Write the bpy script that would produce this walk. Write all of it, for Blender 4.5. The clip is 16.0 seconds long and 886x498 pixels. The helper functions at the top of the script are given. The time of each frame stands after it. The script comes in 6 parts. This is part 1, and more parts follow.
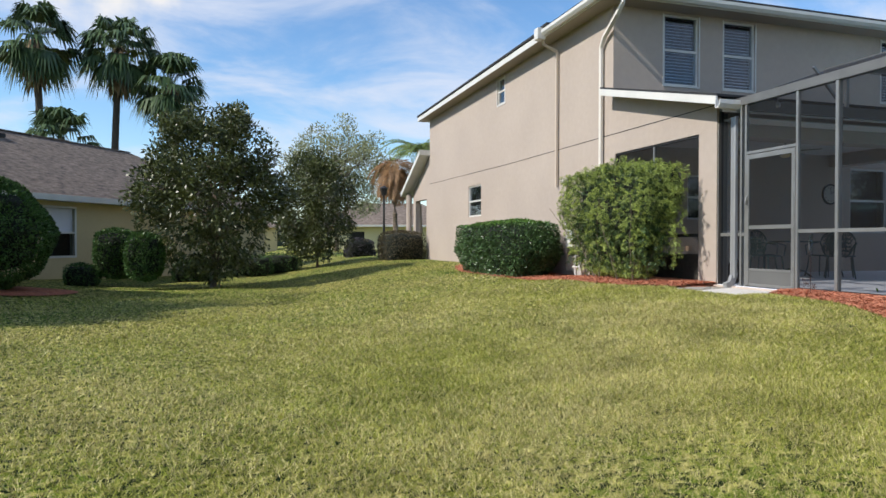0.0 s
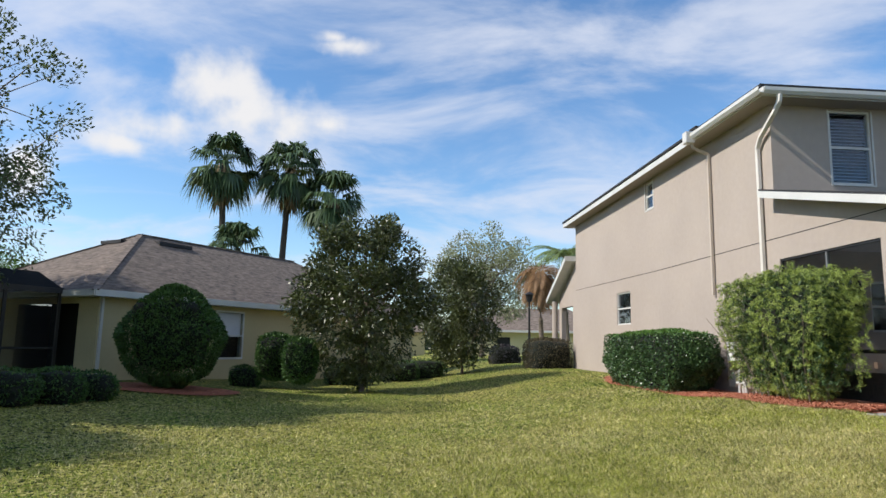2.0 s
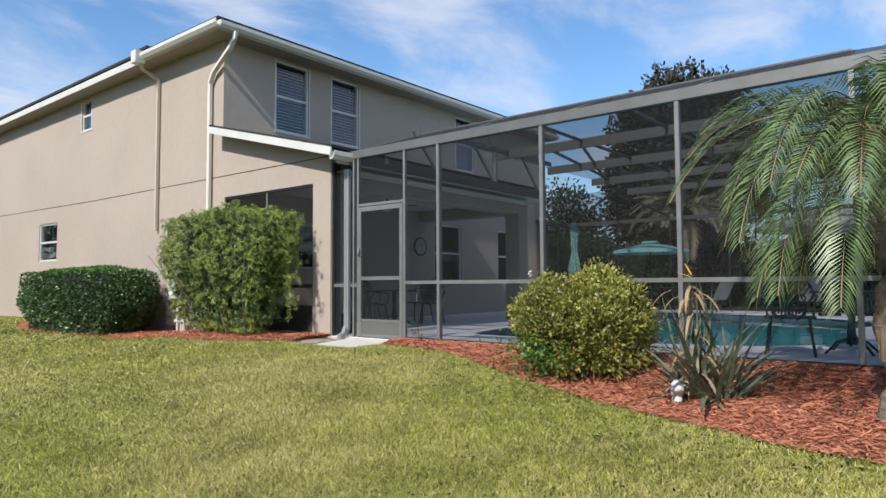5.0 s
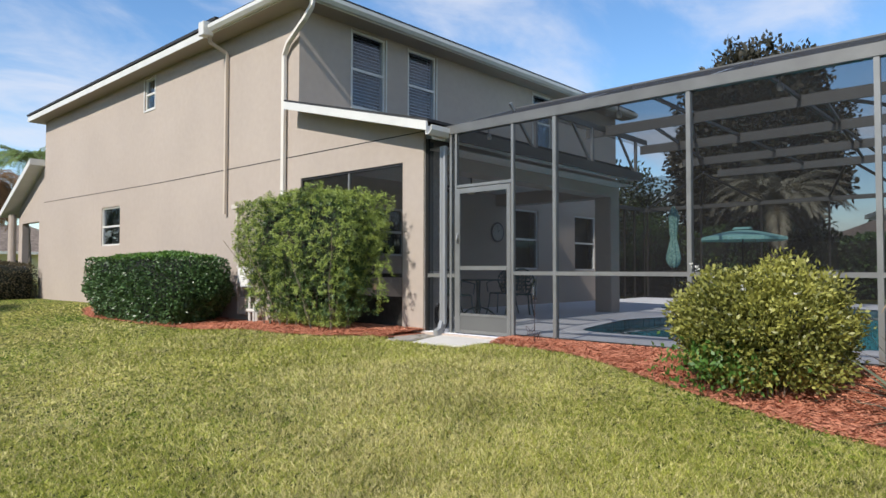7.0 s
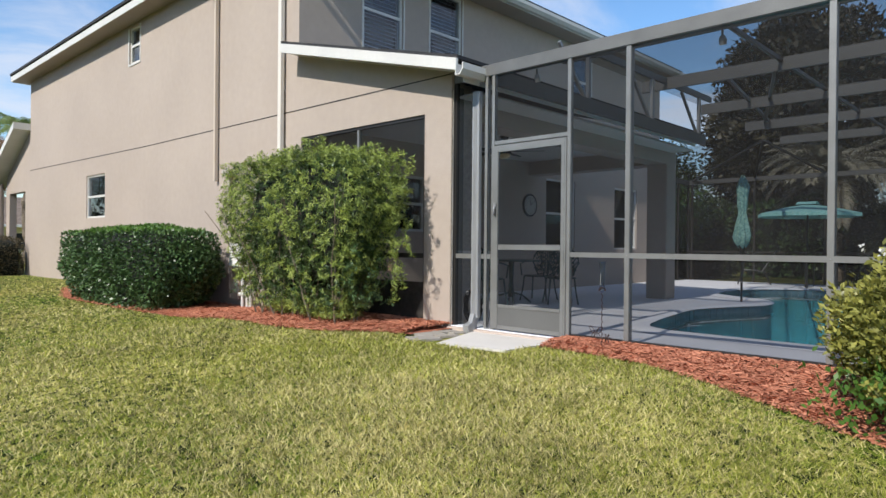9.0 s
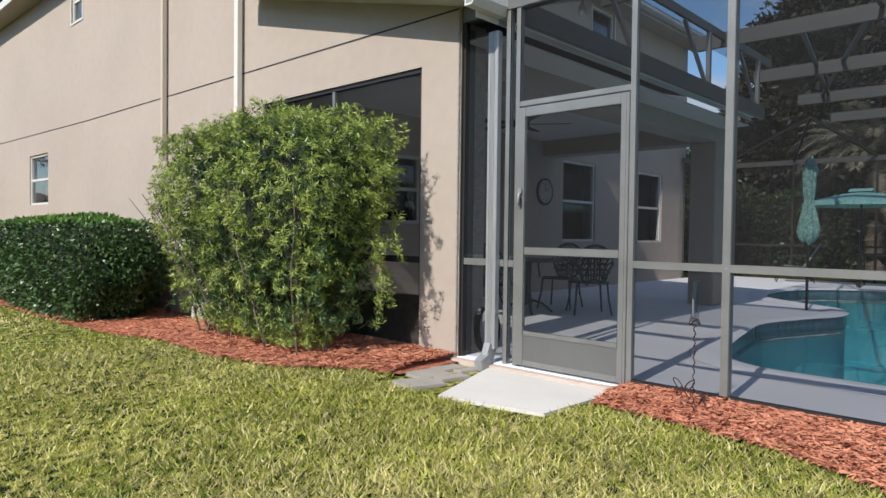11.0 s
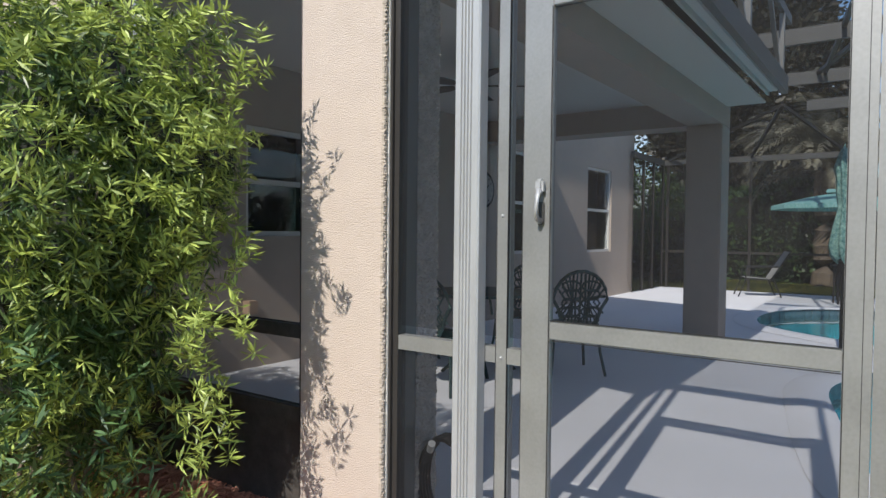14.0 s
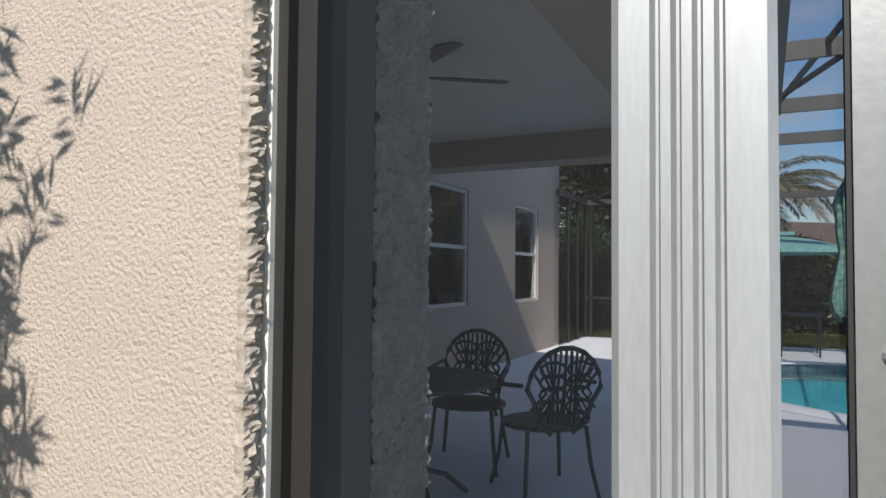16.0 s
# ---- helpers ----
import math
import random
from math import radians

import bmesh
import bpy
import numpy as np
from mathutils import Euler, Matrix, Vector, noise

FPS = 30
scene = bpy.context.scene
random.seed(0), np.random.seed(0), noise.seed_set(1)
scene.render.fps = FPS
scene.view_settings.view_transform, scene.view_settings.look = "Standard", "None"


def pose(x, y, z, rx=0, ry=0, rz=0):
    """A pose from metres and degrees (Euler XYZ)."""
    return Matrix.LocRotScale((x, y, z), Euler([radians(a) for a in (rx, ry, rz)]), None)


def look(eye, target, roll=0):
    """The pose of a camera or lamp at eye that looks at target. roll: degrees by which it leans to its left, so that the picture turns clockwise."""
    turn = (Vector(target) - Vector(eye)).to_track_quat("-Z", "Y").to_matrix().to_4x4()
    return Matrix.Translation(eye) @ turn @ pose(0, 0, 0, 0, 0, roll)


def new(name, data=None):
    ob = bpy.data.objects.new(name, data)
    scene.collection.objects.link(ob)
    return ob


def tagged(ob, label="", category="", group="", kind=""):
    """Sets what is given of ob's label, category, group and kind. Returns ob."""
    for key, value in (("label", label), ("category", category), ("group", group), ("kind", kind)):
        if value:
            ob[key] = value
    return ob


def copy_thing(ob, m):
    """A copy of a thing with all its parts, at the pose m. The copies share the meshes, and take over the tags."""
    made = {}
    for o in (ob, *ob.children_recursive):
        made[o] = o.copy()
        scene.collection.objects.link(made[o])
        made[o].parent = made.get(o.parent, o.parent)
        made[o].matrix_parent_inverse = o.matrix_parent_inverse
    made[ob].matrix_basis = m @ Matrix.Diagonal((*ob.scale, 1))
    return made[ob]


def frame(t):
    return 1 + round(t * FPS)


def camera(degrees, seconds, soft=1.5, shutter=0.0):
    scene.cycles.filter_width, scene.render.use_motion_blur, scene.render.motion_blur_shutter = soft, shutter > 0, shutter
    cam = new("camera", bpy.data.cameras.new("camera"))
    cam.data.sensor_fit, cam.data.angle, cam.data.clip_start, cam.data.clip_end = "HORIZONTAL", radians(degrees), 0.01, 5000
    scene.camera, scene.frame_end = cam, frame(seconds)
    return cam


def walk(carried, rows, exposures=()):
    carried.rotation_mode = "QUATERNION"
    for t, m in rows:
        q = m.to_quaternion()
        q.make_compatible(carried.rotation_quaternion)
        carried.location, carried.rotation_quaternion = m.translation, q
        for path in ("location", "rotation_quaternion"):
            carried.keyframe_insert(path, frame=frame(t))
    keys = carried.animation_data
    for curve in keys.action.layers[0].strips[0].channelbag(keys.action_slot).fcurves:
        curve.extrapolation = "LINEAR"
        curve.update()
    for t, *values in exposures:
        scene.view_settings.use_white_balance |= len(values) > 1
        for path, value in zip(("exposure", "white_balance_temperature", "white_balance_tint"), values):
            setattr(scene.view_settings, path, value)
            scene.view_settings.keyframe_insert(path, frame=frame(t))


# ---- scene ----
cam = camera(67.8, 16.0)
PATH = [
    (0, (-7.623, -9.171, 0.706), (-7.031, -7.261, 0.683), 0.1),
    (0.5, (-7.644, -9.099, 0.725), (-7.36, -7.12, 0.794), 0.7),
    (1, (-7.643, -9.068, 0.746), (-7.479, -7.081, 0.91), 1.1),
    (1.5, (-7.601, -9.061, 0.772), (-7.459, -7.082, 1.025), 1.1),
    (2, (-7.522, -9.047, 0.794), (-7.369, -7.074, 1.082), 1.1),
    (2.5, (-7.429, -9.016, 0.806), (-7.152, -7.06, 1.117), 0.7),
    (3, (-7.317, -8.987, 0.795), (-6.739, -7.098, 1.106), -0.3),
    (3.5, (-7.226, -8.954, 0.77), (-6.254, -7.23, 1.056), -0.7),
    (4, (-7.224, -8.863, 0.753), (-5.921, -7.363, 0.984), -0.7),
    (4.2, (-7.236, -8.784, 0.755), (-5.844, -7.362, 0.959), -0.5),
    (6.3, (-7.337, -7.401, 0.934), (-5.743, -6.195, 1.007), -0.1),
    (6.5, (-7.294, -7.253, 0.933), (-5.736, -6.001, 1.005), 0.2),
    (7, (-7.083, -6.875, 0.905), (-5.608, -5.526, 0.969), 0.1),
    (7.5, (-6.81, -6.483, 0.911), (-5.358, -5.107, 0.966), 0.2),
    (8, (-6.489, -6.032, 0.915), (-5.044, -4.649, 0.948), 0.2),
    (8.5, (-6.122, -5.695, 0.923), (-4.68, -4.309, 0.932), 0.2),
    (8.7, (-5.966, -5.568, 0.927), (-4.522, -4.185, 0.93), 0.4),
    (10.8, (-4.389, -3.982, 1.059), (-2.936, -2.608, 1.009), 0.8),
    (11, (-4.226, -3.834, 1.073), (-2.773, -2.461, 1.023), 0.7),
    (11.5, (-3.827, -3.484, 1.129), (-2.363, -2.122, 1.077), 0.6),
    (12, (-3.491, -3.074, 1.161), (-2.005, -1.737, 1.104), 0.5),
    (12.5, (-3.125, -2.703, 1.202), (-1.599, -1.412, 1.148), 0.5),
    (13, (-2.75, -2.332, 1.231), (-1.157, -1.123, 1.189), 0.8),
    (13.5, (-2.39, -1.958, 1.224), (-0.774, -0.78, 1.175), 0.8),
    (14.5, (-1.48, -1.338, 1.31), (0.194, -0.245, 1.277), 0.5),
    (15, (-1.082, -0.954, 1.325), (0.652, 0.042, 1.34), 0.5),
    (15.5, (-0.73, -0.636, 1.331), (1.057, 0.26, 1.391), 0.5),
    (16, (-0.468, -0.432, 1.366), (1.327, 0.447, 1.439), 0.5),
]
walk(cam, [(t, look(eye, target, roll)) for t, eye, target, roll in PATH],
     exposures=[(0, 0.12), (2, 0.08), (4, 0.10), (8.5, 0.12), (11, 0.17), (13, 0.26), (14.4, 0.58), (15, 0.62), (16, 0.43)])
# ---- world, sun ----
SUN_TO = Vector((1.0, 0.13, -0.84)).normalized()
sun = new("sun", bpy.data.lights.new("sun", "SUN"))
sun.data.energy, sun.data.angle, sun.data.color = 4.9, radians(0.55), (1.0, 0.95, 0.87)
sun.matrix_world = look((-60, -8, 50), Vector((-60, -8, 50)) + SUN_TO)

world = bpy.data.worlds.new("world")
scene.world = world
world.use_nodes = True
wt = world.node_tree
for nd in list(wt.nodes):
    wt.nodes.remove(nd)


def wn(kind, **kw):
    nd = wt.nodes.new(kind)
    for k, v in kw.items():
        setattr(nd, k, v)
    return nd


w_out = wn("ShaderNodeOutputWorld")
w_bg = wn("ShaderNodeBackground")
w_bg.inputs["Strength"].default_value = 0.13
w_sky = wn("ShaderNodeTexSky", sky_type="NISHITA")
w_sky.sun_disc = False
w_sky.sun_elevation, w_sky.sun_rotation = radians(39.8), radians(262.6)
w_sky.air_density, w_sky.dust_density, w_sky.ozone_density = 1.1, 0.15, 4.5
w_tc = wn("ShaderNodeTexCoord")
w_sep = wn("ShaderNodeSeparateXYZ")
wt.links.new(w_tc.outputs["Generated"], w_sep.inputs[0])
# clouds lie on a flat layer: direction over its height
w_h = wn("ShaderNodeMath", operation="ADD")
wt.links.new(w_sep.outputs[2], w_h.inputs[0])
w_h.inputs[1].default_value = 0.18
w_dx = wn("ShaderNodeMath", operation="DIVIDE")
w_dy = wn("ShaderNodeMath", operation="DIVIDE")
wt.links.new(w_sep.outputs[0], w_dx.inputs[0]); wt.links.new(w_h.outputs[0], w_dx.inputs[1])
wt.links.new(w_sep.outputs[1], w_dy.inputs[0]); wt.links.new(w_h.outputs[0], w_dy.inputs[1])
w_com = wn("ShaderNodeCombineXYZ")
wt.links.new(w_dx.outputs[0], w_com.inputs[0]); wt.links.new(w_dy.outputs[0], w_com.inputs[1])
w_map = wn("ShaderNodeMapping")
w_map.inputs["Rotation"].default_value = (0, 0, radians(35))
w_map.inputs["Scale"].default_value = (0.75, 1.15, 1)
w_map.inputs["Location"].default_value = (3.1, 1.7, 0)
wt.links.new(w_com.outputs[0], w_map.inputs[0])
w_n1 = wn("ShaderNodeTexNoise")
w_n1.inputs["Scale"].default_value, w_n1.inputs["Detail"].default_value, w_n1.inputs["Roughness"].default_value = 1.75, 8, 0.58
w_n1.inputs["Distortion"].default_value = 0.5
wt.links.new(w_map.outputs[0], w_n1.inputs["Vector"])
w_r1 = wn("ShaderNodeMapRange")
w_r1.interpolation_type = "SMOOTHSTEP"
for k, v in zip(("From Min", "From Max", "To Min", "To Max"), (0.40, 0.69, 0.0, 0.74)):
    w_r1.inputs[k].default_value = v
wt.links.new(w_n1.outputs["Fac"], w_r1.inputs["Value"])
w_mix = wn("ShaderNodeMix", data_type="RGBA")
w_mix.inputs["B"].default_value = (5.7, 6.0, 6.8, 1)
wt.links.new(w_r1.outputs["Result"], w_mix.inputs["Factor"])
w_hs = wn("ShaderNodeHueSaturation")
w_hs.inputs["Saturation"].default_value, w_hs.inputs["Value"].default_value = 1.10, 1.30
wt.links.new(w_sky.outputs[0], w_hs.inputs["Color"])
wt.links.new(w_hs.outputs[0], w_mix.inputs["A"])
# a heap of brighter cloud over the neighbouring roof
CLOUDS = ((-15.2, 20.4, 5.2, 3.4), (-12.0, 18.8, 5.6, 3.0), (-9.0, 18.0, 4.2, 2.2), (-6.2, 18.5, 2.4, 1.2), (-20.6, 16.6, 4.0, 2.0), (-22.2, 15.0, 4.6, 1.3), (-4.6, 25.0, 2.6, 1.0), (-5.8, 25.6, 2.0, 0.7), (-29.0, 13.0, 2.0, 2.2))
w_n2 = wn("ShaderNodeTexNoise")
w_n2.inputs["Scale"].default_value, w_n2.inputs["Detail"].default_value = 11, 7
wt.links.new(w_tc.outputs["Generated"], w_n2.inputs["Vector"])
last = None
for az, el, wa, we in CLOUDS:
    a, e = radians(az), radians(el)
    c = Vector((math.sin(a) * math.cos(e), math.cos(a) * math.cos(e), math.sin(e)))
    m = wn("ShaderNodeMapping")
    m.vector_type = "POINT"
    sub = wn("ShaderNodeVectorMath", operation="SUBTRACT")
    sub.inputs[1].default_value = c
    wt.links.new(w_tc.outputs["Generated"], sub.inputs[0])
    m.inputs["Rotation"].default_value = (0, 0, a)
    wt.links.new(sub.outputs[0], m.inputs[0])
    sc = wn("ShaderNodeVectorMath", operation="MULTIPLY")
    sc.inputs[1].default_value = (1 / radians(wa), 1 / radians(wa), 1 / radians(we))
    wt.links.new(m.outputs[0], sc.inputs[0])
    ln = wn("ShaderNodeVectorMath", operation="LENGTH")
    wt.links.new(sc.outputs[0], ln.inputs[0])
    inv = wn("ShaderNodeMath", operation="SUBTRACT")
    inv.inputs[0].default_value = 1.0
    wt.links.new(ln.outputs["Value"], inv.inputs[1])
    if last is None:
        last = inv
    else:
        mx = wn("ShaderNodeMath", operation="MAXIMUM")
        wt.links.new(last.outputs[0], mx.inputs[0]); wt.links.new(inv.outputs[0], mx.inputs[1])
        last = mx
w_add = wn("ShaderNodeMath", operation="MULTIPLY_ADD")
wt.links.new(w_n2.outputs["Fac"], w_add.inputs[0])
w_add.inputs[1].default_value = 3.6
wt.links.new(last.outputs[0], w_add.inputs[2])
w_r2 = wn("ShaderNodeMapRange")
w_r2.interpolation_type = "SMOOTHSTEP"
for k, v in zip(("From Min", "From Max", "To Min", "To Max"), (1.70, 2.85, 0.0, 0.95)):
    w_r2.inputs[k].default_value = v
wt.links.new(w_add.outputs[0], w_r2.inputs["Value"])
w_mix2 = wn("ShaderNodeMix", data_type="RGBA")
w_mix2.inputs["B"].default_value = (6.6, 6.5, 6.5, 1)
wt.links.new(w_r2.outputs["Result"], w_mix2.inputs["Factor"])
wt.links.new(w_mix.outputs["Result"], w_mix2.inputs["A"])
wt.links.new(w_mix2.outputs["Result"], w_bg.inputs["Color"])
wt.links.new(w_bg.outputs[0], w_out.inputs[0])

# ---- materials ----
MATS = {}


def mat(name, color, rough=0.6, metal=0.0, var=0.12, scale=3.0, fine=60.0, bump=0.0, bscale=80.0, color2=None, spec=0.5, rand=0.0, translucent=0.0, coords="Object", stretch=None):
    """A surface whose colour wanders at two scales, with fine relief."""
    if name in MATS:
        return MATS[name]
    m = bpy.data.materials.new(name)
    m.use_nodes = True
    nt = m.node_tree
    b = nt.nodes["Principled BSDF"]
    b.inputs["Roughness"].default_value = rough
    b.inputs["Metallic"].default_value = metal
    b.inputs["Specular IOR Level"].default_value = spec
    tc = nt.nodes.new("ShaderNodeTexCoord")
    vec = tc.outputs[coords]
    if stretch:
        mp = nt.nodes.new("ShaderNodeMapping")
        mp.inputs["Scale"].default_value = stretch
        nt.links.new(vec, mp.inputs[0])
        vec = mp.outputs[0]
    n1 = nt.nodes.new("ShaderNodeTexNoise")
    n1.inputs["Scale"].default_value, n1.inputs["Detail"].default_value = scale, 5
    n2 = nt.nodes.new("ShaderNodeTexNoise")
    n2.inputs["Scale"].default_value, n2.inputs["Detail"].default_value = fine, 3
    nt.links.new(vec, n1.inputs["Vector"]); nt.links.new(vec, n2.inputs["Vector"])
    mx = nt.nodes.new("ShaderNodeMath"); mx.operation = "MULTIPLY_ADD"
    nt.links.new(n2.outputs["Fac"], mx.inputs[0]); mx.inputs[1].default_value = 0.5
    nt.links.new(n1.outputs["Fac"], mx.inputs[2])
    fac = mx.outputs[0]
    if rand:
        geo = nt.nodes.new("ShaderNodeNewGeometry")
        ra = nt.nodes.new("ShaderNodeMath"); ra.operation = "MULTIPLY_ADD"
        nt.links.new(geo.outputs["Random Per Island"], ra.inputs[0]); ra.inputs[1].default_value = rand
        nt.links.new(fac, ra.inputs[2])
        fac = ra.outputs[0]
    rg = nt.nodes.new("ShaderNodeMapRange")
    rg.inputs["From Min"].default_value, rg.inputs["From Max"].default_value = 0.45, 1.05 + rand
    nt.links.new(fac, rg.inputs["Value"])
    mc = nt.nodes.new("ShaderNodeMix"); mc.data_type = "RGBA"
    c1 = Vector(color[:3])
    c2 = Vector(color2[:3]) if color2 else c1 * (1 + var)
    c0 = c1 if color2 else c1 * (1 - var)
    mc.inputs["A"].default_value, mc.inputs["B"].default_value = (*c0, 1), (*c2, 1)
    nt.links.new(rg.outputs["Result"], mc.inputs["Factor"])
    nt.links.new(mc.outputs["Result"], b.inputs["Base Color"])
    if bump:
        nb = nt.nodes.new("ShaderNodeTexNoise")
        nb.inputs["Scale"].default_value, nb.inputs["Detail"].default_value = bscale, 4
        nt.links.new(vec, nb.inputs["Vector"])
        bp = nt.nodes.new("ShaderNodeBump")
        bp.inputs["Strength"].default_value, bp.inputs["Distance"].default_value = 1.0, bump
        nt.links.new(nb.outputs["Fac"], bp.inputs["Height"])
        nt.links.new(bp.outputs[0], b.inputs["Normal"])
    if translucent:
        tr = nt.nodes.new("ShaderNodeBsdfTranslucent")
        nt.links.new(mc.outputs["Result"], tr.inputs["Color"])
        ms = nt.nodes.new("ShaderNodeMixShader")
        ms.inputs[0].default_value = translucent
        nt.links.new(b.outputs[0], ms.inputs[1]); nt.links.new(tr.outputs[0], ms.inputs[2])
        nt.links.new(ms.outputs[0], nt.nodes["Material Output"].inputs[0])
    MATS[name] = m
    return m


def screen_mat(name, color, cover):
    """Insect screen: threads over holes too small to see."""
    m = bpy.data.materials.new(name)
    m.use_nodes = True
    nt = m.node_tree
    b = nt.nodes["Principled BSDF"]
    b.inputs["Base Color"].default_value = (*color, 1)
    b.inputs["Roughness"].default_value = 0.7
    b.inputs["Specular IOR Level"].default_value = 0.2
    tc = nt.nodes.new("ShaderNodeTexCoord")
    nz = nt.nodes.new("ShaderNodeTexNoise")
    nz.inputs["Scale"].default_value = 2.0
    nt.links.new(tc.outputs["Object"], nz.inputs["Vector"])
    rg = nt.nodes.new("ShaderNodeMapRange")
    rg.inputs["To Min"].default_value, rg.inputs["To Max"].default_value = cover - 0.03, cover + 0.03
    nt.links.new(nz.outputs["Fac"], rg.inputs["Value"])
    tr = nt.nodes.new("ShaderNodeBsdfTransparent")
    ms = nt.nodes.new("ShaderNodeMixShader")
    nt.links.new(rg.outputs["Result"], ms.inputs[0])
    nt.links.new(tr.outputs[0], ms.inputs[1]); nt.links.new(b.outputs[0], ms.inputs[2])
    nt.links.new(ms.outputs[0], nt.nodes["Material Output"].inputs[0])
    return m


def gloss_by_angle(nt, base):
    """More gloss at a grazing angle, the same from both sides."""
    lw = nt.nodes.new("ShaderNodeLayerWeight")
    lw.inputs["Blend"].default_value = 0.5
    pw = nt.nodes.new("ShaderNodeMath"); pw.operation = "POWER"
    nt.links.new(lw.outputs["Facing"], pw.inputs[0]); pw.inputs[1].default_value = 4.5
    ad = nt.nodes.new("ShaderNodeMath"); ad.operation = "MULTIPLY_ADD"
    nt.links.new(pw.outputs[0], ad.inputs[0]); ad.inputs[1].default_value, ad.inputs[2].default_value = 1 - base, base
    return ad


def glass_mat(name, tint):
    m = bpy.data.materials.new(name)
    m.use_nodes = True
    nt = m.node_tree
    nt.nodes.remove(nt.nodes["Principled BSDF"])
    gl = nt.nodes.new("ShaderNodeBsdfGlossy")
    gl.inputs["Roughness"].default_value = 0.02
    tr = nt.nodes.new("ShaderNodeBsdfTransparent")
    tr.inputs["Color"].default_value = (*tint, 1)
    fr = gloss_by_angle(nt, 0.06)
    ms = nt.nodes.new("ShaderNodeMixShader")
    nt.links.new(fr.outputs[0], ms.inputs[0])
    nt.links.new(tr.outputs[0], ms.inputs[1]); nt.links.new(gl.outputs[0], ms.inputs[2])
    nt.links.new(ms.outputs[0], nt.nodes["Material Output"].inputs[0])
    return m


STUCCO = mat("stucco_taupe", (0.42, 0.354, 0.304), 0.9, var=0.07, scale=0.5, fine=8, bump=0.0045, bscale=185, spec=0.2)
STUCCO_FAR = mat("stucco_cream", (0.55, 0.46, 0.27), 0.9, var=0.07, scale=0.6, fine=9, bump=0.004, bscale=50, spec=0.2)
STUCCO_YEL = mat("stucco_yellow", (0.74, 0.66, 0.40), 0.9, var=0.06, scale=0.6, fine=9, spec=0.2)
CEILING = mat("ceiling_paint", (0.60, 0.57, 0.53), 0.9, var=0.04, scale=1, fine=40, bump=0.002, bscale=120)
WHITE = mat("white_paint", (0.60, 0.59, 0.56), 0.45, var=0.08, scale=2, fine=30)
# FRAME darkened: shade on the cage's roof bars is put into this colour
ROOFBAR = mat("grey_bronze_in_shade", (0.10, 0.10, 0.097), 0.5, metal=0.3, var=0.1, scale=4, fine=90)
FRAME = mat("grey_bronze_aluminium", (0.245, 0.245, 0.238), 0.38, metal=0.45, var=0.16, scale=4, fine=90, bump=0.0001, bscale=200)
# a darker copy of FRAME for the near eave beam
EAVEBAR = mat("darker_grey_bronze", (0.155, 0.155, 0.15), 0.45, metal=0.35, var=0.16, scale=4, fine=90)
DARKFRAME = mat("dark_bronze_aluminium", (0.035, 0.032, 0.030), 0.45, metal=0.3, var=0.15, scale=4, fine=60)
BLACKBAR = mat("black_grime_metal", (0.02, 0.019, 0.018), 0.5, var=0.5, scale=18, fine=120, color2=(0.06, 0.055, 0.05))
SPOUT = mat("weathered_white_aluminium", (0.33, 0.335, 0.34), 0.44, metal=0.28, var=0.14, scale=5, fine=80, stretch=(4, 4, 0.6))
SPOUT_TAN = mat("tan_painted_aluminium", (0.52, 0.44, 0.36), 0.5, var=0.05, scale=3, fine=50)
SPOUT_WHITE = mat("cream_painted_aluminium", (0.66, 0.62, 0.56), 0.5, var=0.05, scale=3, fine=50)
SOFFIT = mat("tan_soffit", (0.33, 0.28, 0.24), 0.8, var=0.06, scale=2, fine=40)
KICK = mat("grey_kick_plate", (0.13, 0.13, 0.125), 0.5, metal=0.2, var=0.08, scale=3, fine=60)
SHINGLE = mat("brown_grey_shingle", (0.05, 0.04, 0.033), 0.95, scale=3.5, fine=9, bump=0.012, bscale=22, color2=(0.29, 0.225, 0.18), stretch=(1, 1, 4))
DARKROOF = mat("dark_shingle", (0.02, 0.02, 0.022), 0.8, var=0.3, scale=2, fine=40)
DECK = mat("deck_coating", (0.79, 0.80, 0.85), 0.75, var=0.07, scale=1.2, fine=60, bump=0.002, bscale=150)
SLAB = mat("pale_concrete", (0.60, 0.565, 0.52), 0.85, var=0.09, scale=1.5, fine=50, bump=0.002, bscale=120)
PAVER = mat("grey_paver", (0.33, 0.30, 0.26), 0.9, var=0.22, scale=3, fine=60, bump=0.003, bscale=90)
FOOTING = mat("pinkish_footing", (0.50, 0.41, 0.35), 0.9, var=0.14, scale=3, fine=50, bump=0.004, bscale=70)
MULCH = mat("red_mulch", (0.20, 0.055, 0.03), 0.95, scale=9, fine=90, bump=0.03, bscale=45, color2=(0.58, 0.21, 0.11))
CHIP = mat("red_mulch_chip", (0.26, 0.07, 0.035), 0.9, scale=9, fine=60, color2=(0.74, 0.32, 0.19), rand=0.9)
# paler patches are caustic light from the water, painted into the plaster
PLASTER = mat("pool_plaster_caustics", (0.08, 0.48, 0.60), 0.6, scale=1.8, fine=5, color2=(0.24, 0.74, 0.82))
TILE = mat("pale_tile_grout", (0.26, 0.30, 0.31), 0.8, var=0.2, scale=14, fine=30)
TILE_FACE = mat("glazed_blue_grey_tile", (0.04, 0.09, 0.12), 0.2, scale=2.3, fine=14, color2=(0.12, 0.20, 0.24))
TRUNK = mat("grey_bark", (0.17, 0.135, 0.10), 0.95, var=0.35, scale=6, fine=50, bump=0.01, bscale=35)
PALMTRUNK = mat("palm_bark", (0.20, 0.16, 0.12), 0.95, var=0.35, scale=4, fine=30, bump=0.02, bscale=18, stretch=(1, 1, 6))
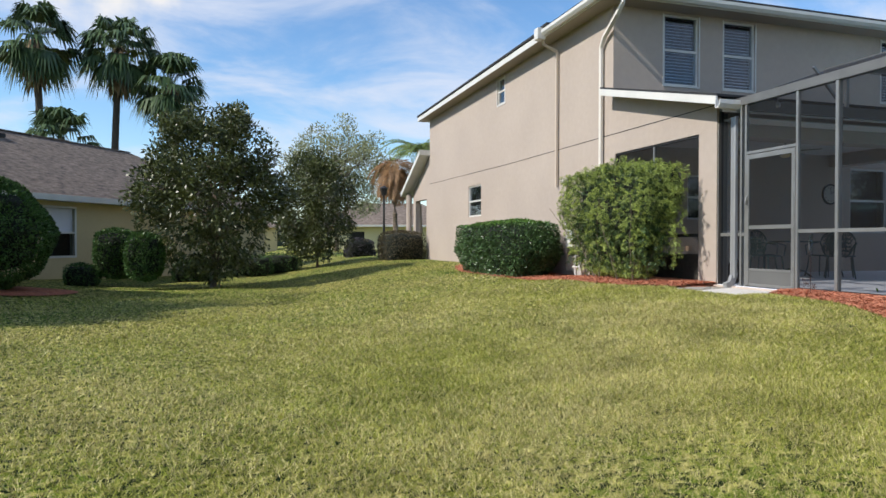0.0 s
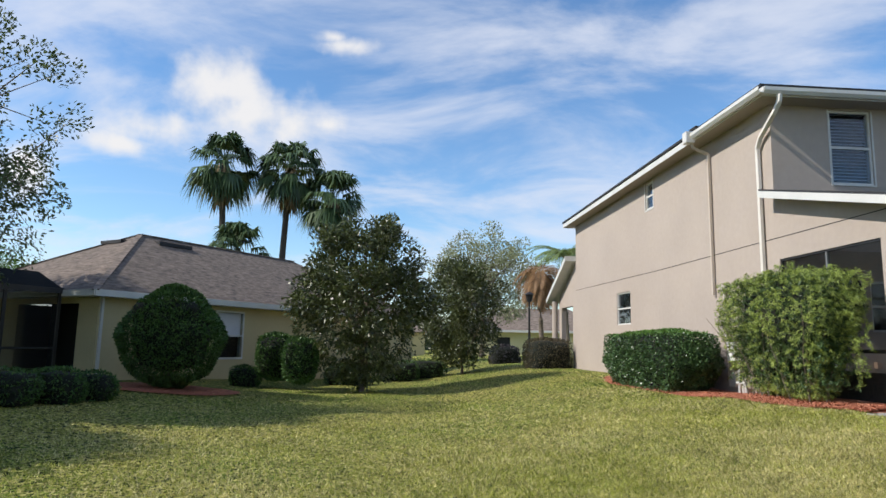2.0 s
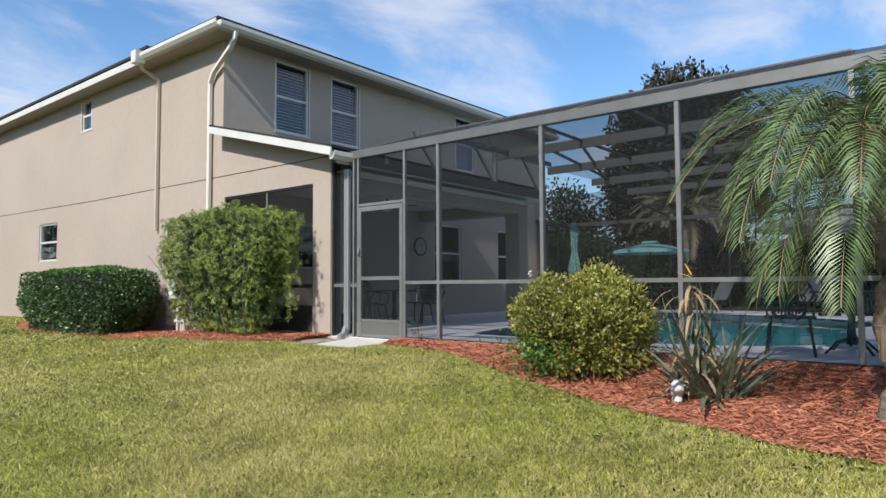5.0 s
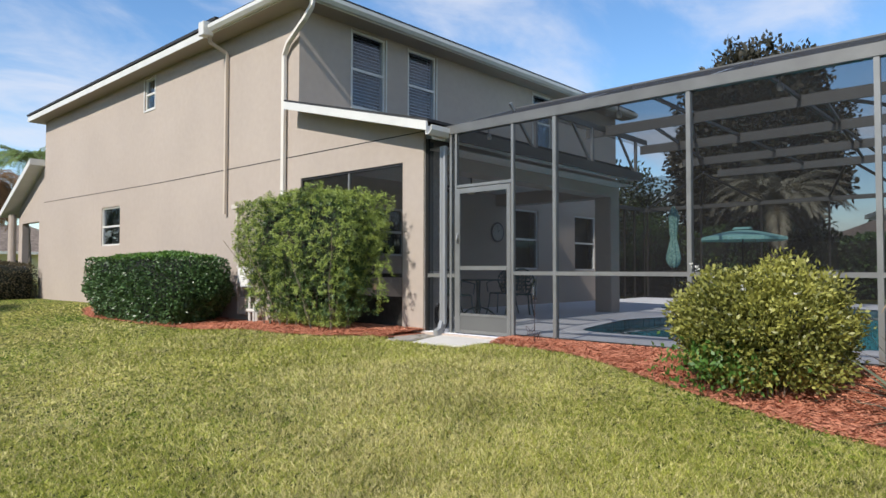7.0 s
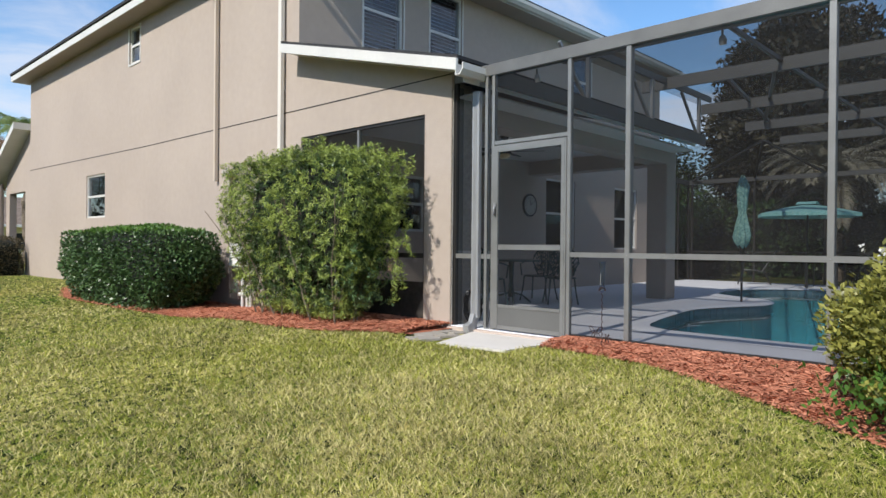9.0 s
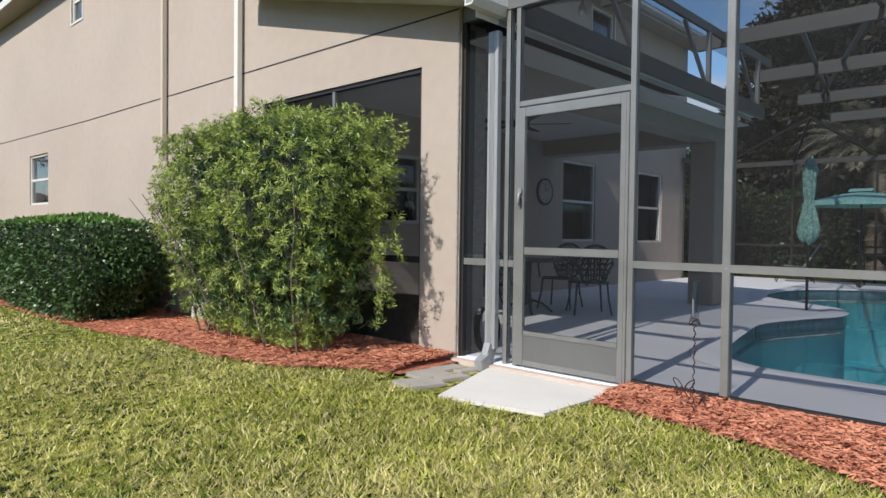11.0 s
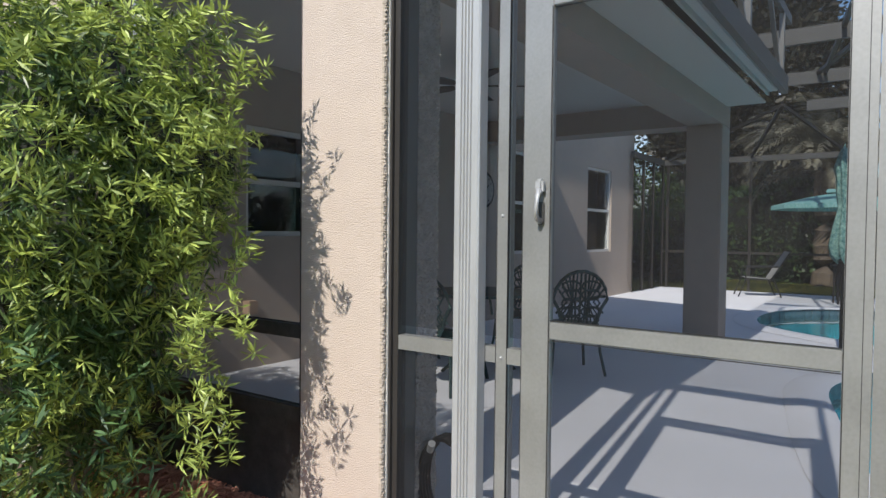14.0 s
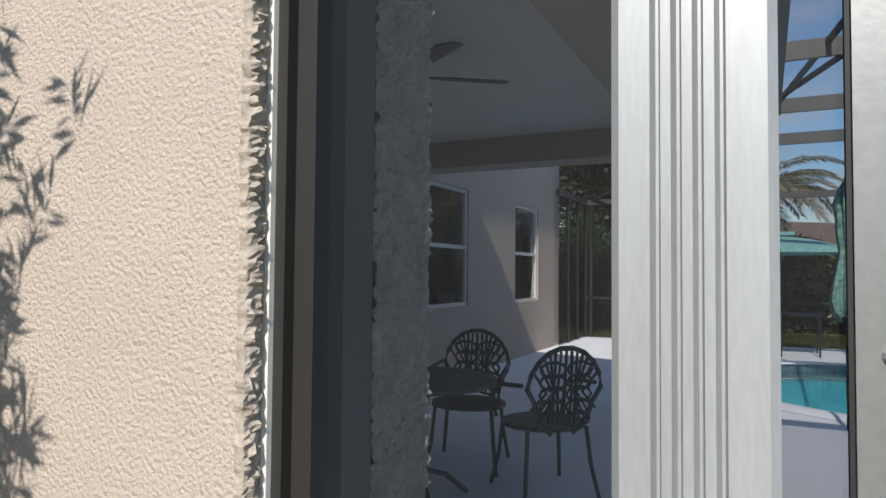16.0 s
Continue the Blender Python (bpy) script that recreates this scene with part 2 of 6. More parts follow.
THATCH = mat("dead_frond", (0.20, 0.14, 0.08), 0.9, scale=4, fine=20, color2=(0.36, 0.27, 0.16), rand=0.5)
BLINDS = mat("white_blind_slat", (0.62, 0.64, 0.70), 0.5, var=0.05)
# near-black for sheets that stand for unlit interiors; also colours the joint line
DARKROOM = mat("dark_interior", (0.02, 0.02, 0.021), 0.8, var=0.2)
SCREEN = screen_mat("charcoal_screen", (0.008, 0.008, 0.009), 0.47)
SCREEN_ROOF = screen_mat("sloped_screen", (0.022, 0.022, 0.025), 0.64)
SCREEN_TOP = screen_mat("flat_roof_screen", (0.008, 0.008, 0.009), 0.42)
SCREEN_DARK = screen_mat("dark_screen", (0.008, 0.008, 0.008), 0.43)
SCREEN_NB = screen_mat("neighbour_screen", (0.008, 0.008, 0.008), 0.62)
GLASS = glass_mat("window_glass", (0.75, 0.8, 0.85))


def leaf_mat(name, c1, c2, rough=0.5, tr=0.25, spec=0.5):
    return mat(name, c1, rough, color2=c2, scale=1.6, fine=12, rand=0.9, translucent=tr, spec=spec)


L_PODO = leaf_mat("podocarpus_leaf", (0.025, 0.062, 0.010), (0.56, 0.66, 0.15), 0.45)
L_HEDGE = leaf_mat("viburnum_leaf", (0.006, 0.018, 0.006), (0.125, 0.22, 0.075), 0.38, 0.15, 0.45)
L_HEDGETOP = leaf_mat("bright_green_leaf", (0.05, 0.12, 0.02), (0.14, 0.26, 0.05), 0.4)
L_MAGN = leaf_mat("magnolia_leaf", (0.005, 0.012, 0.004), (0.15, 0.175, 0.055), 0.38, 0.12, 0.5)
L_CONE = leaf_mat("topiary_leaf", (0.008, 0.025, 0.006), (0.11, 0.21, 0.05), 0.5, 0.15, 0.25)
L_YELLOW = leaf_mat("thryallis_leaf", (0.010, 0.026, 0.005), (0.50, 0.48, 0.11), 0.45)
L_PALM = leaf_mat("palm_leaf", (0.025, 0.06, 0.02), (0.24, 0.33, 0.13), 0.4, 0.2)
L_PALMD = leaf_mat("fan_palm_leaf", (0.015, 0.04, 0.016), (0.12, 0.18, 0.075), 0.4, 0.15)
L_GREY = leaf_mat("grey_green_leaf", (0.10, 0.10, 0.07), (0.46, 0.43, 0.32), 0.6)
L_BACK = leaf_mat("backdrop_leaf", (0.006, 0.014, 0.006), (0.05, 0.075, 0.025), 0.6, 0.1)
L_PURPLE = leaf_mat("purple_leaf", (0.035, 0.028, 0.018), (0.15, 0.12, 0.06), 0.5)
L_SMALL = leaf_mat("small_dark_leaf", (0.02, 0.035, 0.012), (0.16, 0.21, 0.08), 0.5)
L_SPARSE = leaf_mat("fine_yellow_green_leaf", (0.09, 0.10, 0.05), (0.44, 0.46, 0.25), 0.6)
L_QUEEN = leaf_mat("fresh_palm_leaf", (0.07, 0.13, 0.03), (0.30, 0.38, 0.12), 0.45, 0.3)
# for the solid shrub cores: shade among the twigs put into the colour
DARKCORE = mat("inner_shade_dark", (0.007, 0.010, 0.005), 0.95, var=0.4, scale=12)
DARKTRUNK = mat("dark_palm_bark", (0.075, 0.062, 0.05), 0.95, var=0.35, scale=4, fine=30, stretch=(1, 1, 6))
L_BIRD = leaf_mat("paddle_leaf", (0.025, 0.04, 0.02), (0.20, 0.235, 0.15), 0.4, 0.15)
L_BROWN = leaf_mat("brown_frond", (0.14, 0.07, 0.03), (0.42, 0.24, 0.10), 0.6)
BLADE = leaf_mat("grass_blade", (0.024, 0.045, 0.004), (0.62, 0.63, 0.125), 0.5, 0.3, 0.25)
STRAW = leaf_mat("straw_grass_blade", (0.08, 0.07, 0.02), (0.96, 0.85, 0.38), 0.55, 0.25, 0.25)


def part(name, bm, material, parent=None, label="", smooth=False):
    me = bpy.data.meshes.new(name)
    bmesh.ops.recalc_face_normals(bm, faces=bm.faces)
    bm.to_mesh(me)
    bm.free()
    me.materials.append(material)
    if smooth:
        me.polygons.foreach_set("use_smooth", [True] * len(me.polygons))
    ob = new(name, me)
    ob.parent = parent
    if label:
        ob["label"] = label
    return ob


def thing(name, label, category, group="", loc=(0, 0, 0), rz=0.0):
    e = new(name)
    e.empty_display_size = 0.1
    e.matrix_basis = pose(*loc, 0, 0, rz)
    return tagged(e, label, category, group)


def structure(ob, label=""):
    return tagged(ob, label, kind="structure")


def box(bm, x0, x1, y0, y1, z0, z1, bevel=0.0, m=None):
    r = bmesh.ops.create_cube(bm, size=1)
    vs = r["verts"]
    for v in vs:
        v.co = Vector(((x0 + x1) / 2 + v.co.x * (x1 - x0), (y0 + y1) / 2 + v.co.y * (y1 - y0), (z0 + z1) / 2 + v.co.z * (z1 - z0)))
    if bevel:
        es = list({e for v in vs for e in v.link_edges})
        r2 = bmesh.ops.bevel(bm, geom=es, offset=bevel, segments=2, affect="EDGES")
        vs = [v for v in r2["verts"]]
    if m is not None:
        bmesh.ops.transform(bm, matrix=m, verts=list({v for v in vs}))
    return bm


def boxes(*bs, bevel=0.0):
    bm = bmesh.new()
    for b in bs:
        box(bm, *b, bevel=bevel)
    return bm


def beam(bm, a, b, w, h):
    """A bar of section w x h from a to b."""
    a, b = Vector(a), Vector(b)
    d = b - a
    m = Matrix.Translation((a + b) / 2) @ d.to_track_quat("X", "Z").to_matrix().to_4x4()
    r = bmesh.ops.create_cube(bm, size=1)
    for v in r["verts"]:
        v.co = m @ Vector((v.co.x * d.length, v.co.y * w, v.co.z * h))
    return bm


def holed(u0, u1, z0, z1, d0, d1, holes, axis="y"):
    """A wall that runs along u (axis y: u is y and d is x; axis x: u is x and d is y), with openings (u0, u1, z0, z1) right through it."""
    us = sorted({u0, u1, *[h[0] for h in holes], *[h[1] for h in holes]})
    zs = sorted({z0, z1, *[h[2] for h in holes], *[h[3] for h in holes]})
    solid = {}
    for i in range(len(us) - 1):
        for k in range(len(zs) - 1):
            cu, cz = (us[i] + us[i + 1]) / 2, (zs[k] + zs[k + 1]) / 2
            solid[i, k] = not any(h[0] < cu < h[1] and h[2] < cz < h[3] for h in holes)
    bm = bmesh.new()

    def P(u, d, z):
        return (d, u, z) if axis == "y" else (u, d, z)

    def F(*ps):
        bm.faces.new([bm.verts.new(P(*p)) for p in ps])
    for (i, k), s in solid.items():
        if not s:
            continue
        a, b, c, e = us[i], us[i + 1], zs[k], zs[k + 1]
        F((a, d0, c), (b, d0, c), (b, d0, e), (a, d0, e))
        F((a, d1, c), (b, d1, c), (b, d1, e), (a, d1, e))
        if not solid.get((i - 1, k)):
            F((a, d0, c), (a, d1, c), (a, d1, e), (a, d0, e))
        if not solid.get((i + 1, k)):
            F((b, d0, c), (b, d1, c), (b, d1, e), (b, d0, e))
        if not solid.get((i, k - 1)):
            F((a, d0, c), (b, d0, c), (b, d1, c), (a, d1, c))
        if not solid.get((i, k + 1)):
            F((a, d0, e), (b, d0, e), (b, d1, e), (a, d1, e))
    bmesh.ops.remove_doubles(bm, verts=bm.verts, dist=0.0005)
    return bm


def prism(pts, axis, a, b):
    """A polygon pushed from a to b along an axis: x takes (y, z), y takes (x, z), z takes (x, y)."""
    bm = bmesh.new()

    def P(p, t):
        return {"x": (t, p[0], p[1]), "y": (p[0], t, p[1]), "z": (p[0], p[1], t)}[axis]
    va, vb = [bm.verts.new(P(p, a)) for p in pts], [bm.verts.new(P(p, b)) for p in pts]
    bm.faces.new(va)
    bm.faces.new(vb[::-1])
    n = len(pts)
    for i in range(n):
        bm.faces.new((va[i], va[(i + 1) % n], vb[(i + 1) % n], vb[i]))
    return bm


def tube(bm, pts, radii, n=8):
    """A round limb through points."""
    pts = [Vector(p) for p in pts]
    if not hasattr(radii, "__len__"):
        radii = [radii] * len(pts)
    rings = []
    for i, p in enumerate(pts):
        d = (pts[min(i + 1, len(pts) - 1)] - pts[max(i - 1, 0)])
        if d.length < 1e-6:
            d = Vector((0, 0, 1))
        q = d.to_track_quat("Z", "X")
        rings.append([bm.verts.new(p + q @ Vector((radii[i] * math.cos(2 * math.pi * k / n), radii[i] * math.sin(2 * math.pi * k / n), 0))) for k in range(n)])
    for a, b in zip(rings, rings[1:]):
        for k in range(n):
            bm.faces.new((a[k], a[(k + 1) % n], b[(k + 1) % n], b[k]))
    bm.faces.new(rings[0][::-1])
    bm.faces.new(rings[-1])
    return bm


def cloud(name, verts, material, parent=None, label="", quad=4, smooth=False):
    """One mesh out of an array of small faces, quad corners each."""
    v = np.asarray(verts, dtype=np.float32).reshape(-1, 3)
    n = len(v) // quad
    me = bpy.data.meshes.new(name)
    me.vertices.add(len(v)); me.vertices.foreach_set("co", v.ravel())
    me.loops.add(len(v)); me.loops.foreach_set("vertex_index", np.arange(len(v), dtype=np.int32))
    me.polygons.add(n); me.polygons.foreach_set("loop_start", np.arange(0, n * quad, quad, dtype=np.int32))
    me.update(calc_edges=True)
    me.materials.append(material)
    ob = new(name, me)
    ob.parent = parent
    if label:
        ob["label"] = label
    return ob


def unit(a):
    return a / np.maximum(np.linalg.norm(a, axis=-1, keepdims=True), 1e-9)


def leaves(rng, centres, outward, length, width, spread=0.8, droop=0.0):
    """Pointed leaves: base, side, tip, side, each turned by chance about its outward way."""
    n = len(centres)
    d = unit(outward + rng.normal(0, spread, (n, 3)) + np.array([0, 0, -droop]))
    s = unit(np.cross(d, rng.normal(0, 1, (n, 3))))
    L = (length * rng.uniform(0.7, 1.3, (n, 1)))
    W = (width * rng.uniform(0.7, 1.3, (n, 1)))
    up = np.cross(s, d)
    mid = centres + d * L * 0.5 + up * W * 0.15
    out = np.stack([centres, mid + s * W / 2, centres + d * L, mid - s * W / 2], axis=1)
    return out


def ground_z(x, y):
    """The lawn falls from the house to a swale and rises again towards the neighbour."""
    t = np.clip((-0.7 - x) / 6.6, 0, 1)
    z = -0.045 - 0.705 * t * t * (3 - 2 * t)
    u = np.clip((-10.0 - x) / 6.0, 0, 1)
    z = z + 0.3 * u * u * (3 - 2 * u)
    v = np.clip((-2.0 - y) / 4.0, 0, 1)
    z = z - 0.20 * v * v * (3 - 2 * v) * np.clip((-0.1 - x) / 1.0, 0, 1) * np.clip((6.5 + x) / 4.0, 0, 1)
    b = np.clip((y - 2.2) / 2.5, 0, 1)
    z = z - 0.12 * b * b * (3 - 2 * b) * np.clip((5.0 + x) / 3.0, 0, 1) * np.clip((12.0 - y) / 3.0, 0, 1)
    return z

# ---- ground ----
def make_ground():
    xs = sorted(set([-400, -250, -150, -100, -70, -50, -40] + list(np.round(np.arange(-32, 2, 0.5), 2)) + [0.35, 3, 6, 10, 13.0, 13.5, 16, 20, 30, 45, 70, 120, 250, 400]))
    ys = sorted(set([-400, -250, -120, -70, -45, -30, -22, -16] + list(np.round(np.arange(-12, 32, 0.5), 2)) + [36, 45, 60, 90, 150, 250, 400]))
    bm = bmesh.new()
    rows = []
    for y in ys:
        row = []
        for x in xs:
            z = float(ground_z(x, y))
            if 0.4 < x < 13.2 and -9.2 < y < 16.0:
                z = -2.3
            elif -14 < x < 0.2:
                z += 0.015 * noise.noise((x * 0.4, y * 0.4, 0))
            row.append(bm.verts.new((x, y, z)))
        rows.append(row)
    for a, b in zip(rows, rows[1:]):
        for i in range(len(xs) - 1):
            bm.faces.new((a[i], a[i + 1], b[i + 1], b[i]))
    m = bpy.data.materials.new("lawn")
    m.use_nodes = True
    nt = m.node_tree
    b = nt.nodes["Principled BSDF"]
    b.inputs["Roughness"].default_value = 0.9
    b.inputs["Specular IOR Level"].default_value = 0.15
    tc = nt.nodes.new("ShaderNodeTexCoord")

    def nz(scale, detail=4):
        n = nt.nodes.new("ShaderNodeTexNoise")
        n.inputs["Scale"].default_value, n.inputs["Detail"].default_value = scale, detail
        nt.links.new(tc.outputs["Object"], n.inputs["Vector"])
        return n.outputs["Fac"]

    def mix(f, a, bb, lo, hi):
        r = nt.nodes.new("ShaderNodeMapRange")
        r.inputs["From Min"].default_value, r.inputs["From Max"].default_value = lo, hi
        nt.links.new(f, r.inputs["Value"])
        x = nt.nodes.new("ShaderNodeMix"); x.data_type = "RGBA"
        nt.links.new(r.outputs["Result"], x.inputs["Factor"])
        for key, v in (("A", a), ("B", bb)):
            if isinstance(v, tuple):
                x.inputs[key].default_value = (*v, 1)
            else:
                nt.links.new(v, x.inputs[key])
        return x.outputs["Result"]
    green = mix(nz(0.35), (0.12, 0.19, 0.014), (0.25, 0.245, 0.045), 0.38, 0.62)
    straw = mix(nz(12, 10), green, (0.57, 0.50, 0.175), 0.48, 0.62)
    # near-black flecks: shade in the gaps between tufts, put into the colour
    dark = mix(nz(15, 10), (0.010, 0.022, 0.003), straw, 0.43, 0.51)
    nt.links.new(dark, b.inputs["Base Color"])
    bp = nt.nodes.new("ShaderNodeBump")
    bp.inputs["Strength"].default_value, bp.inputs["Distance"].default_value = 1.0, 0.035
    nt.links.new(nz(70, 4), bp.inputs["Height"])
    nt.links.new(bp.outputs[0], b.inputs["Normal"])
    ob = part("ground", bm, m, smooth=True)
    structure(ob, "short green lawn with straw coloured patches")


make_ground()


def grass():
    rng = np.random.default_rng(5)
    n = 13000000
    # denser near the line walked
    x = rng.uniform(-15.0, 0.0, n)
    y = rng.uniform(-8.8, 13.0, n)
    along = np.abs((x + 7.6) * 0.77 - (y + 9.1) * 0.64)
    d = np.hypot(x + 4.0, y + 4.6)
    keep = rng.uniform(0, 1, n) < 0.95 * np.exp(-d / 3.3) * np.exp(-along / 14)
    keep &= x < mulch_edge(y)
    keep &= ~((x > -0.99) & (y < -0.06) & (y > -1.56))
    # tufts: gaps between them stay open
    clump = np.sin(x * 83 + 3 * np.sin(y * 31)) * np.sin(y * 79 + 3 * np.sin(x * 29)) + 0.5 * np.sin(x * 151 + 2 * np.sin(y * 97))
    keep &= rng.uniform(-0.9, 0.9, n) < clump
    x, y, clump = x[keep], y[keep], clump[keep]
    n = len(x)
    z = ground_z(x, y) - 0.005
    far = np.clip(np.hypot(x + 5.0, y + 5.5) / 9, 0, 2)
    h = rng.uniform(0.018, 0.046, n) * (1 + 0.35 * clump)
    w = rng.uniform(0.0015, 0.0031, n) * (1 + 2.2 * far)
    a = rng.uniform(0, 2 * math.pi, n)
    lean = rng.uniform(0.3, 1.6, n) * h
    b = rng.uniform(0, 2 * math.pi, n)
    base = np.stack([x, y, z], 1)
    side = np.stack([np.cos(a) * w, np.sin(a) * w, np.zeros(n)], 1)
    tip = base + np.stack([np.cos(b) * lean, np.sin(b) * lean, h], 1)
    v = np.stack([base - side, base + side, tip], 1)
    patch = 0.5 + 0.22 * np.sin(x * 1.1 + 1.7 * np.sin(y * 0.7)) + 0.2 * np.sin(y * 1.3 + 1.9 * np.sin(x * 0.9 + 1)) + 0.1 * np.sin(x * 4.7 + y * 3.9)
    dry = rng.uniform(0, 1, n) < np.clip(0.20 + 0.58 * patch, 0.1, 0.9)
    tagged(cloud("grass", v[~dry], BLADE, quad=3), "short green lawn grass", kind="stuff")
    tagged(cloud("dry_grass", v[dry], STRAW, quad=3), "straw-coloured dry blades among the lawn grass", kind="stuff")


def mulch_edge(y):
    """How far the mulch bed reaches from the house, along it."""
    ys = [-12.0, -7.3, -6.0, -4.75, -3.5, -2.8, -1.9, -1.5, 0.2, 0.85, 1.75, 3.5, 5.5, 9.5, 11.0, 11.5, 30.0]
    xs = [-2.6, -2.15, -1.75, -1.3, -0.8, -0.52, -0.42, -0.40, -0.8, -1.2, -1.35, -1.25, -1.36, -1.40, -0.9, 0.0, 0.0]
    return np.interp(y, ys, xs)


def mulch():
    bm = bmesh.new()
    prev = None
    for i in range(0, 240):
        y = -12 + i * 0.1
        if y > 11.6:
            break
        e = float(mulch_edge(y)) + 0.05 * noise.noise((y * 2.3, 0, 0)) + 0.03 * noise.noise((y * 7, 3, 0))
        inner = 0.06
        row = []
        for k in range(7):
            t = k / 6
            x = e + (inner - e) * t
            row.append(bm.verts.new((x, y, float(ground_z(x, y)) + 0.012 + (0.045 * min(1, 3 * t)) * min(1.0, max(0.1, 0.1 + (y if y > -0.8 else -1.6 - y))) + 0.012 * noise.noise((x * 5, y * 5, 1)))))
        if prev and e < -0.02 and not -1.62 < y < -0.02:
            for k in range(6):
                bm.faces.new((prev[k], prev[k + 1], row[k + 1], row[k]))
        prev = row
    bed = part("mulch_bed", bm, MULCH, smooth=True)
    structure(bed, "red shredded bark mulch bed")
    rng = np.random.default_rng(8)
    n = 90000
    y = rng.uniform(-8.5, 11.3, n)
    y = np.where(rng.uniform(0, 1, n) < 0.75, rng.uniform(-8, 4.2, n), y)
    e = mulch_edge(y)
    x = e - 0.05 + (0.05 - e + 0.05) * rng.uniform(0, 1, n)
    keep = e < -0.05
    keep &= ~((x > -1.05) & (y < 0.0) & (y > -1.62))
    x, y, e = x[keep], y[keep], e[keep]
    n = len(x)
    z = ground_z(x, y) + 0.02 + 0.045 * np.clip(3 * (x - e) / (-e + 0.001), 0, 1) + rng.uniform(0, 0.02, n)
    c = np.stack([x, y, z], 1)
    a = rng.uniform(0, 2 * math.pi, n)
    L = rng.uniform(0.012, 0.04, n)
    W = rng.uniform(0.003, 0.008, n)
    d = np.stack([np.cos(a) * L, np.sin(a) * L, rng.uniform(-0.3, 0.3, n) * L], 1)
    s = np.stack([-np.sin(a) * W, np.cos(a) * W, rng.uniform(-0.6, 0.6, n) * W], 1)
    v = np.stack([c - d - s, c + d - s * 0.4, c + d + s, c - d + s * 0.7], 1)
    ob = cloud("mulch_chips", v, CHIP)
    tagged(ob, "red brown shredded bark chips", kind="stuff")


mulch()
grass()

# ---- main house ----
YB, YF, XE = 3.2, 17.3, 12.1
ZT = 5.74


def window(name, label, u, d, z, w, h, axis="x", blinds=False, parts_label="", facing=-1, parent=None, frame_mat=None):
    """A single-hung window set in an opening; u its low end along the wall, d the outer face of the wall."""
    t = thing(name, label, "window")
    t["kind"] = "structure"
    fm = frame_mat or WHITE

    def B(bm, u0, u1, a0, a1, z0, z1):
        a0, a1 = d - facing * a0, d - facing * a1
        a0, a1 = min(a0, a1), max(a0, a1)
        if axis == "x":
            box(bm, u0, u1, a0, a1, z0, z1)
        else:
            box(bm, a0, a1, u0, u1, z0, z1)
    f = 0.045
    bm = bmesh.new()
    B(bm, u, u + f, 0.03, 0.11, z, z + h)
    B(bm, u + w - f, u + w, 0.03, 0.11, z, z + h)
    B(bm, u + f, u + w - f, 0.03, 0.11, z + h - f, z + h)
    B(bm, u + f, u + w - f, 0.03, 0.11, z, z + f)
    part("window_frame", bm, fm, t)
    bm = bmesh.new()
    B(bm, u + f, u + w - f, 0.035, 0.085, z + h / 2 - 0.025, z + h / 2 + 0.025)
    part("meeting_rail", bm, fm, t)
    for i, (za, zb) in enumerate(((z + f, z + h / 2 - 0.025), (z + h / 2 + 0.025, z + h - f))):
        bm = bmesh.new()
        off = 0.055 + 0.015 * i
        B(bm, u + f, u + w - f, off, off + 0.004, za, zb)
        p = part("pane", bm, GLASS, t)
        p.visible_shadow = False
    if blinds:
        bm = bmesh.new()
        k = z + f + 0.01
        while k < z + h - f:
            m = None
            a0, a1 = 0.125, 0.165
            x0, x1 = u + f, u + w - f
            aa0, aa1 = d - facing * a0, d - facing * a1
            if axis == "x":
                vs = [bm.verts.new(p) for p in ((x0, aa0, k), (x1, aa0, k), (x1, aa1, k + 0.03), (x0, aa1, k + 0.03))]
            else:
                vs = [bm.verts.new(p) for p in ((aa0, x0, k), (aa0, x1, k), (aa1, x1, k + 0.03), (aa1, x0, k + 0.03))]
            bm.faces.new(vs)
            k += 0.068
        bl = part("blind", bm, BLINDS, t, "half-closed white slatted blind")
    # a near-black sheet stands for the shade of the room behind
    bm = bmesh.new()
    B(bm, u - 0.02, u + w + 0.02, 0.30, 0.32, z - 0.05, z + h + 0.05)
    part("room_shade", bm, DARKROOM, t)
    return t


